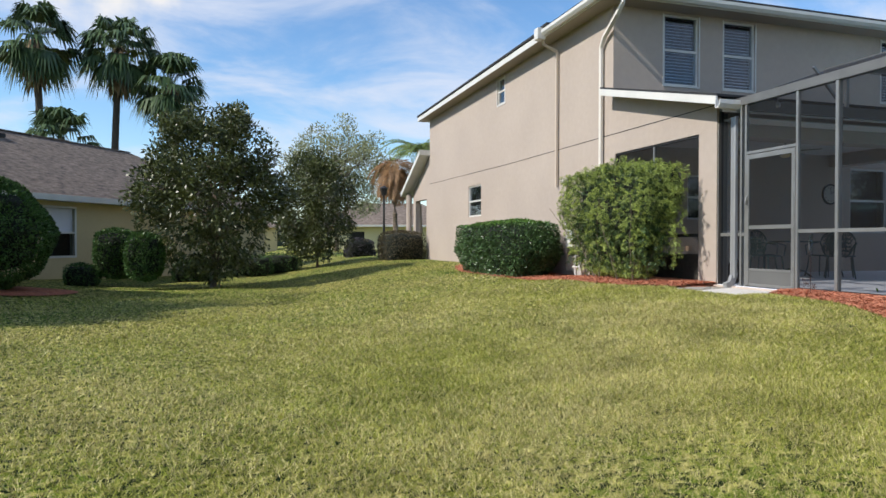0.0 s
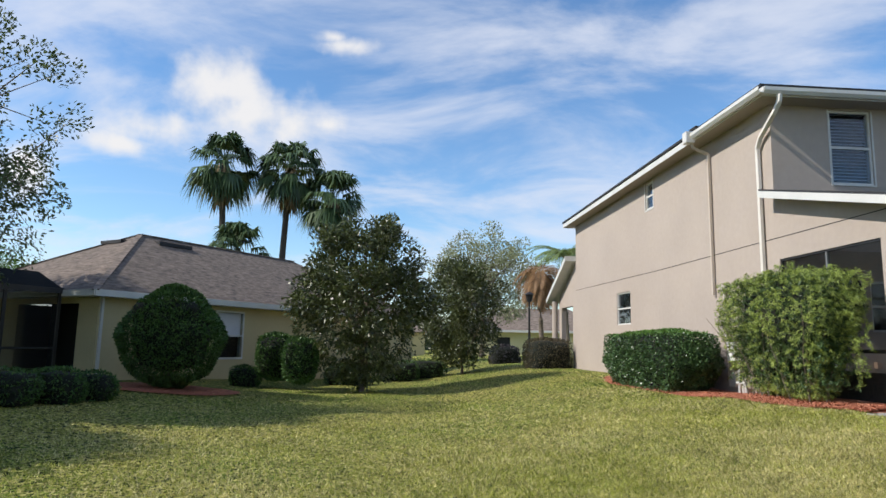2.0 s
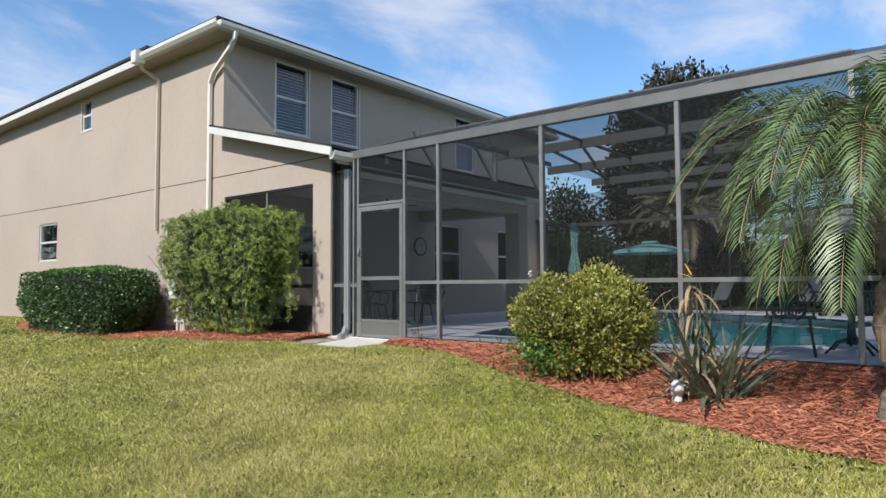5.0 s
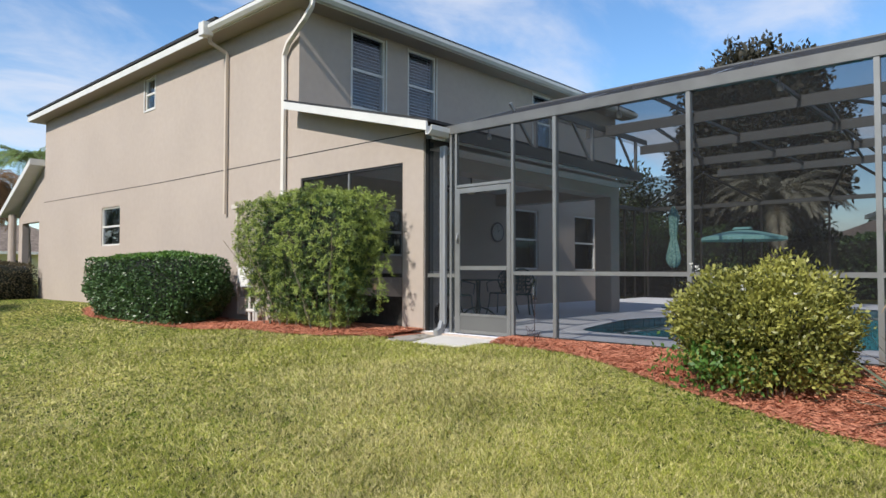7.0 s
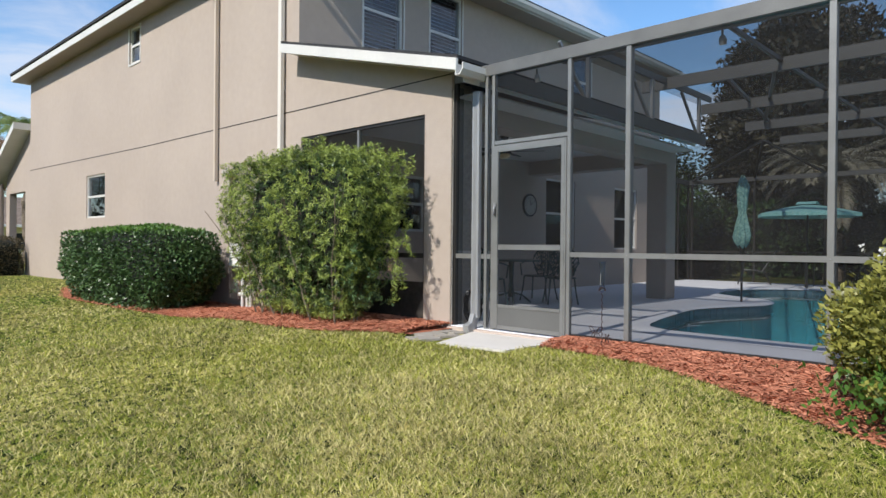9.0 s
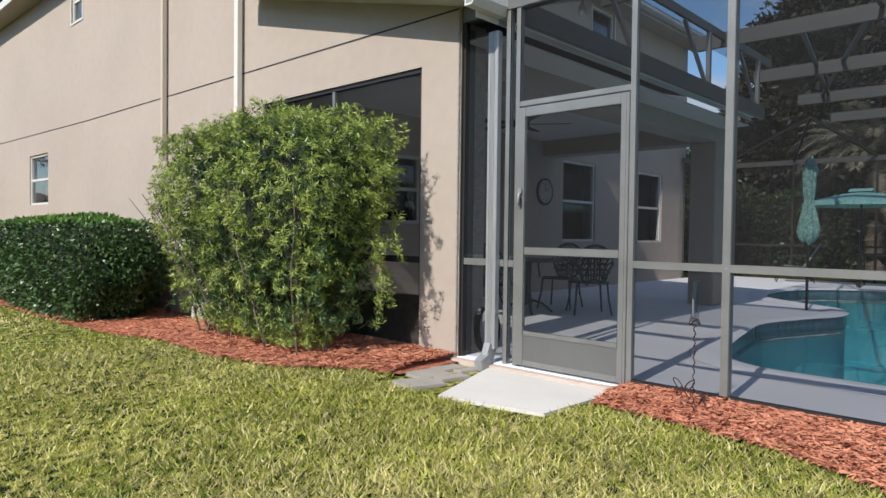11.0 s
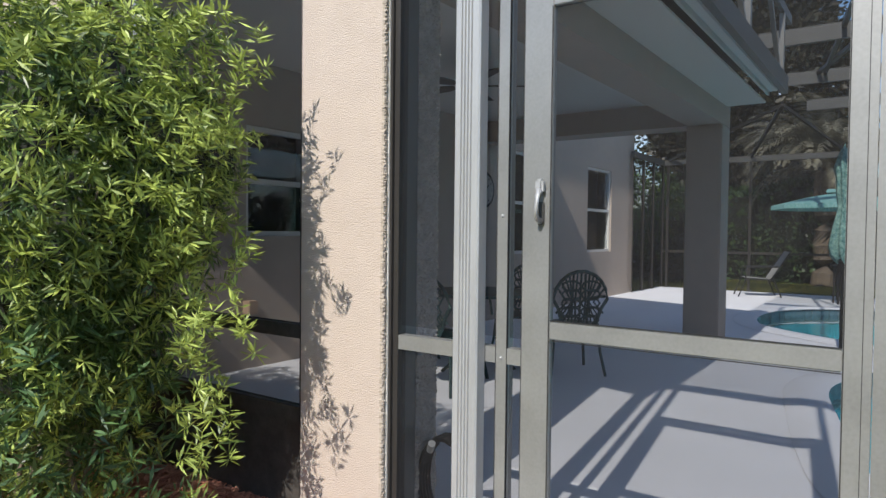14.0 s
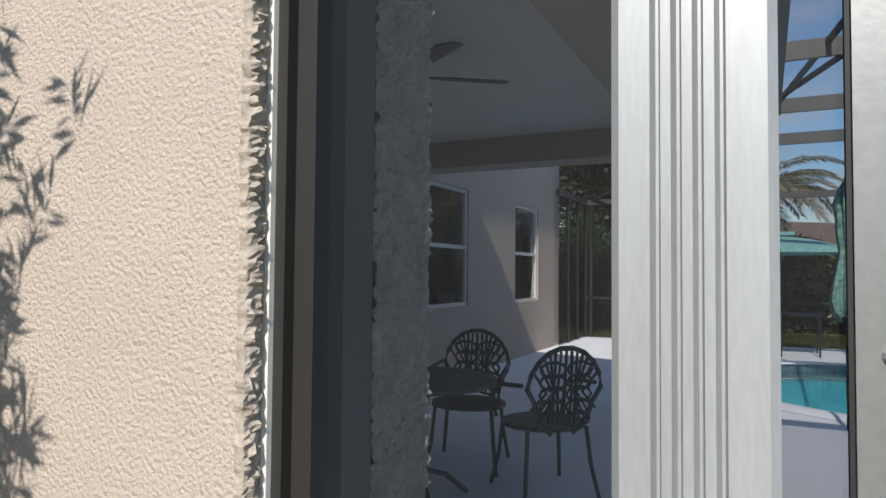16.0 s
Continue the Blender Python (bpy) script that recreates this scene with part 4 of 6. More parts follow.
    # far side and the end
    for y in (3.0, 1.2, -0.6, -2.4, -4.2, -6.0, -7.8, -9.15):
        part("post", boxes((13.9, 13.95, y - 0.025, y + 0.025, 0, ZB)), DARKFRAME, e)
    part("eave_beam", boxes((13.88, 13.96, -9.18, 3.1, ZB, ZB + 0.12)), ROOFBAR, e)
    part("mid_rail", boxes((13.9, 13.95, -9.15, 3.1, 0.83, 0.88)), DARKFRAME, e)
    bm = bmesh.new()
    bm.faces.new([bm.verts.new(p) for p in ((13.92, -9.15, 0), (13.92, 3.1, 0), (13.92, 3.1, ZB), (13.92, -9.15, ZB))])
    part("screen", bm, SCREEN, e)
    for x in (2.2, 4.1, 6.0, 7.9, 9.8, 11.8):
        part("post", boxes((x - 0.025, x + 0.025, -9.15, -9.10, 0, ZB)), FRAME, e)
    part("eave_beam", boxes((XS, 13.9, -9.18, -9.08, ZB, ZB + 0.12)), FRAME, e)
    part("mid_rail", boxes((XS, 13.9, -9.15, -9.10, 0.83, 0.88)), FRAME, e)
    bm = bmesh.new()
    bm.faces.new([bm.verts.new(p) for p in ((XS, -9.12, 0), (13.9, -9.12, 0), (13.9, -9.12, ZB), (XS, -9.12, ZB))])
    part("screen", bm, SCREEN, e)
    part("end_post", boxes((13.9, 13.95, 3.1, 3.15, 0, ZB)), DARKFRAME, e)
    bm = bmesh.new()
    bm.faces.new([bm.verts.new(p) for p in ((11.8, 3.12, 0), (13.9, 3.12, 0), (13.9, 3.12, ZB), (11.8, 3.12, ZB))])
    part("screen", bm, SCREEN, e)
    for x in (12.5, 13.2):
        part("post", boxes((x - 0.025, x + 0.025, 3.1, 3.15, 0, ZB)), DARKFRAME, e)
    part("eave_beam", boxes((11.8, 13.9, 3.08, 3.16, ZB, ZB + 0.12)), ROOFBAR, e)
    # opening of the lanai side wall
    for y0, y1, z0, z1, mt in ((0.45, 3.12, 0.79, 0.85, BLACKBAR), (0.45, 3.12, 0.43, 0.49, BLACKBAR), (0.45, 3.12, 2.53, 2.57, DARKFRAME), (0.45, 0.48, 0.0, 2.53, DARKFRAME), (3.09, 3.12, 0, 2.53, DARKFRAME), (1.76, 1.80, 0.85, 2.53, FRAME)):
        part("opening_rail", boxes((0.02, 0.07, y0, y1, z0, z1)), mt, e)
    bm = bmesh.new()
    bm.faces.new([bm.verts.new(p) for p in ((0.045, 0.48, 0), (0.045, 3.09, 0), (0.045, 3.09, 2.53), (0.045, 0.48, 2.53))])
    part("screen", bm, SCREEN_DARK, e)
    part("kick_panel", boxes((0.03, 0.06, 0.48, 3.09, 0.0, 0.43)), BLACKBAR, e, "black grimy kick panel")
    HANDLE_SHADOW = mat("dark_handle_shadow", (0.06, 0.058, 0.055), 0.4, metal=0.4, var=0.15, scale=9)
    d = thing("screen_door", "closed grey aluminium screen door with kick plate", "door")
    d["kind"] = "structure"
    x0, x1 = XS - 0.012, XS + 0.02
    a, b = -1.588, -0.628
    part("stile", boxes((x0, x1, a, a + 0.065, 0.015, 2.075), bevel=0.003), FRAME, d)
    part("stile", boxes((x0, x1, b - 0.065, b, 0.015, 2.075), bevel=0.003), FRAME, d)
    for z0, z1 in ((2.0, 2.075), (0.905, 0.965), (0.26, 0.295), (0.015, 0.06)):
        part("rail", boxes((x0 + 0.002, x1, a + 0.065, b - 0.065, z0, z1), bevel=0.003), FRAME, d)
    part("kick_plate", boxes((x0 + 0.008, x1 - 0.005, a + 0.065, b - 0.065, 0.06, 0.26)), KICK, d, "dull grey kick plate")
    for z0, z1 in ((0.295, 0.905), (0.965, 2.0)):
        bm = bmesh.new()
        bm.faces.new([bm.verts.new(p) for p in ((XS + 0.004, a + 0.06, z0), (XS + 0.004, b - 0.06, z0), (XS + 0.004, b - 0.06, z1), (XS + 0.004, a + 0.06, z1))])
        part("screen", bm, SCREEN, d)
    hx = x0 - 0.004
    # the dark plate behind the grip stands for the handle's shadow
    hd = part("door_handle", boxes((hx - 0.004, hx, -0.672, -0.650, 1.285, 1.36), bevel=0.0015), HANDLE_SHADOW, d, "grey pull handle with a dark plate as its shadow")
    part("mount", boxes((hx - 0.026, hx, -0.676, -0.646, 1.385, 1.435), bevel=0.008), SPOUT, hd, "pale grey rounded mount")
    gb = bmesh.new()
    tube(gb, [(hx - 0.020, -0.661, 1.40), (hx - 0.034, -0.661, 1.375), (hx - 0.038, -0.661, 1.34), (hx - 0.034, -0.661, 1.305), (hx - 0.006, -0.661, 1.296)], [0.010, 0.009, 0.008, 0.009, 0.010], 10)
    part("grip", gb, SPOUT, hd, "pale grey curved grip", smooth=True)
    # dark splines that hold the screens, and rubber seals on the stiles
    SEAL = mat("black_screen_spline", (0.012, 0.012, 0.012), 0.7, var=0.2)
    for y in (a + 0.061, b - 0.064):
        part("spline", boxes((x0 - 0.001, x0 + 0.003, y, y + 0.003, 0.26, 2.0)), SEAL, d)
    part("groove", boxes((x0 - 0.0006, x0 + 0.003, a + 0.020, a + 0.0218, 0.015, 2.07)), SEAL, d)
    for z in (0.966, 0.900):
        part("spline", boxes((x0 + 0.0012, x0 + 0.004, a + 0.066, b - 0.066, z, z + 0.003)), SEAL, d)
    for y in (-0.484, -0.526, -0.5845, -0.6270):
        part("spline", boxes((XS + 0.001, XS + 0.012, y, y + 0.003, 0.02, ZB - 0.01)), SEAL, e)
    # narrow ribbed downspout before the corner
    t = thing("corner_downspout", "ribbed weathered white downspout with an elbow at its foot", "downspout")
    bm = bmesh.new()
    y0, y1, xa, xb = -0.440, -0.336, -0.012, 0.043
    pts = [(xa + 0.006, y0), (xa, y0 + 0.006)]
    for i in range(4):
        y = y0 + 0.030 + i * 0.0135
        pts += [(xa, y), (xa + 0.007, y + 0.002), (xa + 0.007, y + 0.004), (xa, y + 0.007)]
    pts += [(xa, y1 - 0.006), (xa + 0.006, y1)]
    pts += [(xb, y1), (xb, y0)]
    bm2 = prism(pts, "z", 0.12, 2.72)
    part("pipe", bm2, SPOUT, t)
    bm2 = bmesh.new()
    beam(bm2, (0.01, -0.388, 0.15), (-0.04, -0.39, 0.03), 0.06, 0.104)
    beam(bm2, (-0.04, -0.39, 0.035), (-0.17, -0.41, -0.005), 0.07, 0.10)
    part("elbow", bm2, SPOUT, t)


enclosure()

# ---- plants ----
def gz(x, y):
    return float(ground_z(x, y))


def surface_box(rng, n, half, round_=0.35):
    """Points and outward ways on a rounded box about the origin."""
    p = rng.normal(0, 1, (n * 3, 3))
    p = unit(p)
    k = 1.0 / np.maximum(np.max(np.abs(p), axis=1, keepdims=True), 1e-6)
    cube = p * k
    q = cube * (1 - round_) + p * round_
    keep = rng.choice(n * 3, n, replace=False)
    q, p = q[keep], p[keep]
    nrm = unit(np.where(np.abs(cube[keep]) > 0.97, np.sign(cube[keep]), 0) * 0.7 + p * 0.6)
    return q * np.array(half), nrm


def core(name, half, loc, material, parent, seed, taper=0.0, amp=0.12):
    """A knobbly solid inside a clipped shrub, coloured near-black as its inner shade."""
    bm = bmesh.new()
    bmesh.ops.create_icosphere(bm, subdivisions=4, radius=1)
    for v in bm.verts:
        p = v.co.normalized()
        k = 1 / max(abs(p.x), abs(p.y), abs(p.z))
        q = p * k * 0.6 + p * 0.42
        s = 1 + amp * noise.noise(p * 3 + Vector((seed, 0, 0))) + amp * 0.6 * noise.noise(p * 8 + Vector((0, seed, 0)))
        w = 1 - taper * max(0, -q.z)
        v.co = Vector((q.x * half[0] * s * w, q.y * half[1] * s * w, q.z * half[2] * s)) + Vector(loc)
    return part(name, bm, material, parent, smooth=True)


def stems(name, parent, base, spread, height, n, rad, seed, material=None):
    r = random.Random(seed)
    bm = bmesh.new()
    for _ in range(n):
        x, y = base[0] + r.uniform(-spread[0], spread[0]) * 0.5, base[1] + r.uniform(-spread[1], spread[1]) * 0.6
        pts, cur = [], Vector((x, y, gz(x, y) - 0.05))
        d = Vector((r.uniform(-0.35, 0.35), r.uniform(-0.35, 0.35), 1)).normalized()
        for k in range(5):
            pts.append(cur.copy())
            cur += d * height / 4
            d = (d + Vector((r.uniform(-0.25, 0.25), r.uniform(-0.25, 0.25), 0.1))).normalized()
        tube(bm, pts, [rad * (1 - 0.17 * k) for k in range(5)], 5)
    return part(name, bm, material or TRUNK, parent)


def podocarpus():
    rng = np.random.default_rng(21)
    t = thing("podocarpus_bush", "tall clipped podocarpus bush with narrow bright green leaves in red mulch", "bush")
    cx, cy, cz, half = -0.78, 1.83, 1.10, (0.52, 1.58, 1.02)
    n = 6400
    p, nr = surface_box(rng, n, half, 0.18)
    zz = p[:, 2] / half[2]
    shrink = 1 - 0.30 * np.clip(0.25 - zz, 0, 1.1)
    p[:, 0] *= shrink
    p[:, 1] *= shrink
    bump = np.array([0.11 * noise.noise((a * 2.6, b * 2.6, c * 2.6)) + 0.05 * noise.noise((a * 7, b * 7, c * 7)) for a, b, c in p])
    p = p * (1 - rng.uniform(0, 0.26, (n, 1)) * rng.uniform(0, 1, (n, 1))) + nr * bump[:, None]
    dens = np.where(zz < -0.6, rng.uniform(0, 1, n) < 0.6, True)
    p, nr = p[dens], nr[dens]
    c = p + np.array([cx, cy, cz])
    keep = c[:, 0] < -0.05
    c, nr = c[keep], nr[keep]

    def tufts(c, nr, k, leaf, width):
        """Whorls of narrow leaves about the ends of upward twigs."""
        n = len(c)
        d = unit(nr * 0.9 + rng.normal(0, 0.38, (n, 3)) + np.array([0, 0, 0.35]))
        a = unit(np.cross(d, rng.normal(0, 1, (n, 3))))
        b = np.cross(d, a)
        th = rng.uniform(0, 2 * math.pi, (n, k, 1))
        up = rng.uniform(0.0, 0.75, (n, k, 1))
        w = unit(a[:, None] * np.cos(th) + b[:, None] * np.sin(th) + d[:, None] * up)
        base = c[:, None] + d[:, None] * rng.uniform(-0.06, 0.0, (n, k, 1))
        return leaves(rng, base.reshape(-1, 3), w.reshape(-1, 3), leaf, width, 0.08)
    # deeper whorls get a darker green: shade between tufts put into the colour
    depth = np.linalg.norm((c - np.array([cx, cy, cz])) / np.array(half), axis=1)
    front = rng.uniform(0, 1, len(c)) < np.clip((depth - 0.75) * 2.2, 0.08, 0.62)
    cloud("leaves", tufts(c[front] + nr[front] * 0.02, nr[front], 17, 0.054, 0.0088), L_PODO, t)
    SHADED = leaf_mat("shaded_podocarpus_leaf", (0.012, 0.035, 0.010), (0.14, 0.20, 0.05), 0.42)
    cloud("shaded_leaves", tufts(c[~front] - nr[~front] * 0.03, nr[~front], 13, 0.058, 0.0095), SHADED, t)
    # the dark hedge green stands for shade deep in the bush
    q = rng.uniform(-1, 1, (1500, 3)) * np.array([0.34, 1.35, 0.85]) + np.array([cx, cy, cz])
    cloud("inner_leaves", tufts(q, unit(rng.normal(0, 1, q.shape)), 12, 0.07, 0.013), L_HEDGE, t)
    core("inner_shade_core", (0.20, 1.15, 0.72), (cx + 0.08, cy + 0.05, cz + 0.05), mat("podocarpus_inner_shade", (0.012, 0.014, 0.008), 0.9, var=0.4, scale=12), t, 2.0, 0.3, 0.35)
    stems("branchwork", t, (cx, cy), (0.5, 1.6), 1.7, 44, 0.012, 4)
    # a few shoots that stand out of the clipped face
    pts = []
    side = [(-0.56 + 0.10 * math.sin(k * 2.3), 0.32 + 0.07 * math.sin(k * 1.7 + 1), 0.42 + 0.085 * k) for k in range(19)]
    for sx, sy, sz in side + [(-0.66, 0.12, 1.05), (-0.7, 0.14, 1.62), (-1.0, 1.2, 2.16), (-0.8, 0.6, 2.14), (-0.9, 2.2, 2.16), (-0.9, 2.7, 2.15), (-0.75, 1.7, 2.17)]:
        for j in range(5):
            pts.append((sx + rng.normal(0, 0.035), sy + rng.normal(0, 0.035) - 0.03 * j / 5, sz + rng.normal(0, 0.05)))
    pts = np.array(pts)
    tagged(cloud("outer_growth", tufts(pts, np.tile([0, -0.6, 0.5], (len(pts), 1)), 16, 0.054, 0.0088), L_PODO, t), kind="stuff")


podocarpus()


def clipped(name, label, c, half, n, leaf, mat_, seed, taper=0.2, roundness=0.35, width=0.6, cat="hedge", top=None, core_mat=None, cone=0.0, trunk=None):
    rng = np.random.default_rng(seed)
    t = thing(name, label, cat)
    p, nr = surface_box(rng, n, half, roundness)
    s = 1 - taper * np.clip(-p[:, 2] / half[2], 0, 1) - cone * np.clip(p[:, 2] / half[2], 0, 1)
    p[:, 0] *= s
    p[:, 1] *= s
    bump = np.array([0.07 * noise.noise((a * 2.5 + seed, b * 2.5, q * 2.5)) for a, b, q in p])
    p = p * (1 - 0.10 * rng.uniform(0, 1, (n, 1)) ** 2) + nr * bump[:, None]
    v = leaves(rng, p + np.array(c), nr, leaf, leaf * width, 0.75)
    # leaves in the top band take a paler green
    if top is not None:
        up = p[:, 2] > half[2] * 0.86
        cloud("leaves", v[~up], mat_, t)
        cloud("outer_growth", v[up], top, t, "paler clipped top leaves")
    else:
        cloud("leaves", v, mat_, t)
    core("inner_shade_core", [h * (0.9 - 0.12 * roundness - 0.3 * cone) for h in half], c, core_mat or DARKCORE, t, seed, taper, 0.08)
    if trunk:
        part("trunk", tube(bmesh.new(), [(c[0], c[1], gz(c[0], c[1]) - 0.1), (c[0] + 0.03, c[1], c[2])], [trunk, trunk * 0.8], 8), TRUNK, t)
    return t


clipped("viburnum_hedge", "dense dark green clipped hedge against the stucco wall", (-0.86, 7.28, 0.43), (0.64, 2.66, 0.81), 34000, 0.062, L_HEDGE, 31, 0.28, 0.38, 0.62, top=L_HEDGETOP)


def thryallis():
    rng = np.random.default_rng(41)
    t = thing("thryallis_bush", "loose rounded yellow-green bush with small pale flowers in red mulch", "bush")
    n = 3000
    p = unit(rng.normal(0, 1, (n, 3)))
    r = 1.02 + np.array([0.40 * noise.noise((a * 2.3, b * 2.3, c * 2.3 + 4)) + 0.16 * noise.noise((a * 8, b * 8, c * 8)) for a, b, c in p])
    p = p * r[:, None] * (1 - 0.45 * rng.uniform(0, 1, (n, 1)) ** 2)
    nr = unit(p)
    c = p * np.array([0.60, 0.70, 0.50]) + np.array([-0.80, -5.0, 0.42])
    c = c[c[:, 2] > -0.05]
    nr = nr[:len(c)]
    nr = unit(c - np.array([-0.80, -5.0, 0.3]))
    k = 9
    cc, dd = np.repeat(c, k, 0), np.repeat(unit(nr + np.array([0, 0, 0.4])), k, 0)
    base = cc + rng.normal(0, 0.035, cc.shape)
    cloud("leaves", leaves(rng, base, dd, 0.05, 0.024, 0.8), L_YELLOW, t)
    stems("stems", t, (-0.8, -5.0), (0.5, 0.5), 0.9, 40, 0.008, 7)
    fl = np.array([[-1.15, -4.55, 0.92], [-1.2, -4.7, 0.80], [-0.9, -4.4, 0.95], [-1.3, -5.0, 0.75], [-1.25, -5.4, 0.72]])
    fl = np.repeat(fl, 7, 0) + rng.normal(0, 0.012, (35, 3))
    tagged(cloud("flowers", leaves(rng, fl, np.tile([0, 0, 1.0], (35, 1)), 0.025, 0.02, 0.9), WHITE, t), kind="stuff")
    core("inner_shade_core", (0.34, 0.42, 0.28), (-0.78, -5.0, 0.34), DARKCORE, t, 5.0, 0.2, 0.3)
    # a fresher green plant at its foot
    u = thing("low_plant", "fresh green low plant at the foot of the yellow-green bush", "plant")
    q = rng.normal(0, 1, (900, 3)) * np.array([0.14, 0.22, 0.12]) + np.array([-1.2, -4.75, 0.08])
    cloud("leaves", leaves(rng, q, np.tile([-0.3, 0, 1.0], (900, 1)), 0.055, 0.03, 0.8), L_HEDGETOP, u)


thryallis()


def strap(rng, base, d, length, width, droop, segs=6):
    """A long curved leaf, as quads."""
    out = []
    d = Vector(d).normalized()
    cur = Vector(base)
    side = d.cross(Vector((0, 0, 1)))
    if side.length < 0.05:
        side = Vector((1, 0, 0))
    side.normalize()
    prev = None
    for i in range(segs + 1):
        f = i / segs
        w = width * (math.sin(math.pi * min(1, 0.12 + 0.88 * f)) ** 0.6) * 0.5 if i < segs else 0.001
        a, b = cur - side * w, cur + side * w
        if prev:
            out.append([tuple(prev[0]), tuple(prev[1]), tuple(b), tuple(a)])
        prev = (a, b)
        d = (d + Vector((0, 0, -droop / segs))).normalized()
        cur = cur + d * length / segs
    return out


def bird_of_paradise():
    r = random.Random(3)
    t = thing("bird_of_paradise", "shaggy bird of paradise plant with grey-green paddle leaves in mulch", "plant")
    g, w = [], []
    for i in range(125):
        a = r.uniform(0, 2 * math.pi)
        tilt = r.uniform(0.1, 0.9)
        b = (-1.15 + r.uniform(-0.14, 0.14), -6.42 + r.uniform(-0.2, 0.2), -0.36)
        d = (math.cos(a) * tilt, math.sin(a) * tilt, 1)
        g += strap(None, b, d, r.uniform(0.5, 1.3), r.uniform(0.022, 0.055), r.uniform(0.3, 1.6))
    for i in range(60):
        a = r.uniform(0, 2 * math.pi)
        b = (-1.17 + r.uniform(-0.05, 0.05), -6.28 + r.uniform(-0.05, 0.05), r.uniform(-0.1, 0.80))
        w += strap(None, b, (math.cos(a) * 0.6, math.sin(a) * 0.6, 0.5), r.uniform(0.15, 0.45), r.uniform(0.015, 0.04), r.uniform(1.8, 3.0))
    for i in range(120):
        a = r.uniform(0, 2 * math.pi)
        b = (-1.15 + r.uniform(-0.25, 0.25), -6.42 + r.uniform(-0.3, 0.3), -0.34)
        w += strap(None, b, (math.cos(a), math.sin(a), 0.7), r.uniform(0.4, 0.75), r.uniform(0.015, 0.04), r.uniform(1.5, 2.6))
    for k in range(7):
        g += strap(None, (-1.18 + 0.03 * math.sin(k), -6.36 + 0.03 * math.cos(2 * k), -0.36), (0.12 * math.sin(k * 1.9), 0.1 * math.cos(k * 2.7) + 0.05, 1), 1.15 + 0.05 * k % 0.2, 0.02 + 0.004 * (k % 3), 0.12)
    cloud("leaves", g, L_BIRD, t)
    cloud("dead_leaves", w, THATCH, t, "dry straw-brown leaves")
    cloud("flower", strap(None, (-1.2, -6.3, 0.88), (0.1, 0.9, 0.4), 0.16, 0.03, 0.2) + strap(None, (-1.2, -6.3, 0.90), (0.1, 0.5, 1), 0.13, 0.03, 0.2), mat("yellow_petal", (0.8, 0.55, 0.05), 0.5), t, "yellow beak flower")


bird_of_paradise()


def frond_quads(r, base, d, length, leaflet, droop, n=34, width=0.02, vee=0.5):
    """A feather leaf: a curved rib and leaflets on both sides."""
    out = []
    d = Vector(d).normalized()
    cur = Vector(base)
    pts = [cur.copy()]
    for i in range(n):
        d = (d + Vector((0, 0, -droop / n))).normalized()
        cur = cur + d * length / n
        pts.append(cur.copy())
        f = (i + 1) / n
        if f < 0.12:
            continue
        side = d.cross(Vector((0, 0, 1)))
        if side.length < 0.05:
            side = Vector((1, 0, 0))
        side.normalize()
        up = side.cross(d)
        L = leaflet * (0.35 + 0.65 * math.sin(math.pi * min(1, 0.15 + 0.85 * f))) * r.uniform(0.85, 1.1)
        for s in (-1, 1):
            q = (side * s + d * (0.55 + 0.5 * f) + up * vee * r.uniform(0.5, 1.2)).normalized()
            mid = cur + q * L * 0.5
            tip = cur + q * L + Vector((0, 0, -L * 0.35))
            wv = d * width * 0.5
            out.append([tuple(cur - wv * 0.6), tuple(mid - wv), tuple(tip), tuple(mid + wv)])
    return out, pts


def feather_palm(name, label, base, trunk_h, fronds, length, leaflet, seed, material, trunk_r=0.12, elev=(0.1, 1.3), droop=(1.2, 2.2), width=0.02, n=34, azr=(0, 2 * math.pi)):
    r = random.Random(seed)
    t = thing(name, label, "palm tree")
    x, y, z = base
    bm = bmesh.new()
    pts = [(x + 0.04 * math.sin(i), y + 0.03 * math.cos(2 * i), z + trunk_h * i / 8) for i in range(9)]
    tube(bm, pts, [trunk_r * (1.15 - 0.02 * i + (0.12 if i > 6 else 0)) for i in range(9)], 12)
    part("trunk", bm, PALMTRUNK, t)
    g = []
    rib = bmesh.new()
    for i in range(fronds):
        a = azr[0] + (azr[1] - azr[0]) * (i + r.uniform(-0.3, 0.3)) / fronds * 1.0
        e = r.uniform(*elev)
        q, ps = frond_quads(r, (x, y, z + trunk_h), (math.cos(a), math.sin(a), e), length * r.uniform(0.85, 1.1), leaflet, r.uniform(*droop), n, width)
        g += q
        tube(rib, ps[::4] + [ps[-1]], [0.014 * (1 - 0.09 * k) for k in range(len(ps[::4]) + 1)], 4)
    cloud("crown", g, material, t)
    part("frond_ribs", rib, THATCH, t)
    return t


feather_palm("pygmy_date_palm", "small date palm with arching feather fronds beside the pool cage", (-1.35, -7.8, -0.3), 2.15, 46, 1.75, 0.32, 11, L_PALM, 0.08, (0.0, 1.8), (1.8, 3.3), 0.022, 64)
feather_palm("pindo_palm", "broad grey-green pindo palm beyond the pool cage", (17.8, 0.1, -0.1), 3.0, 40, 2.7, 0.62, 12, L_GREY, 0.25, (0.3, 2.4), (1.4, 2.8), 0.055, 60)


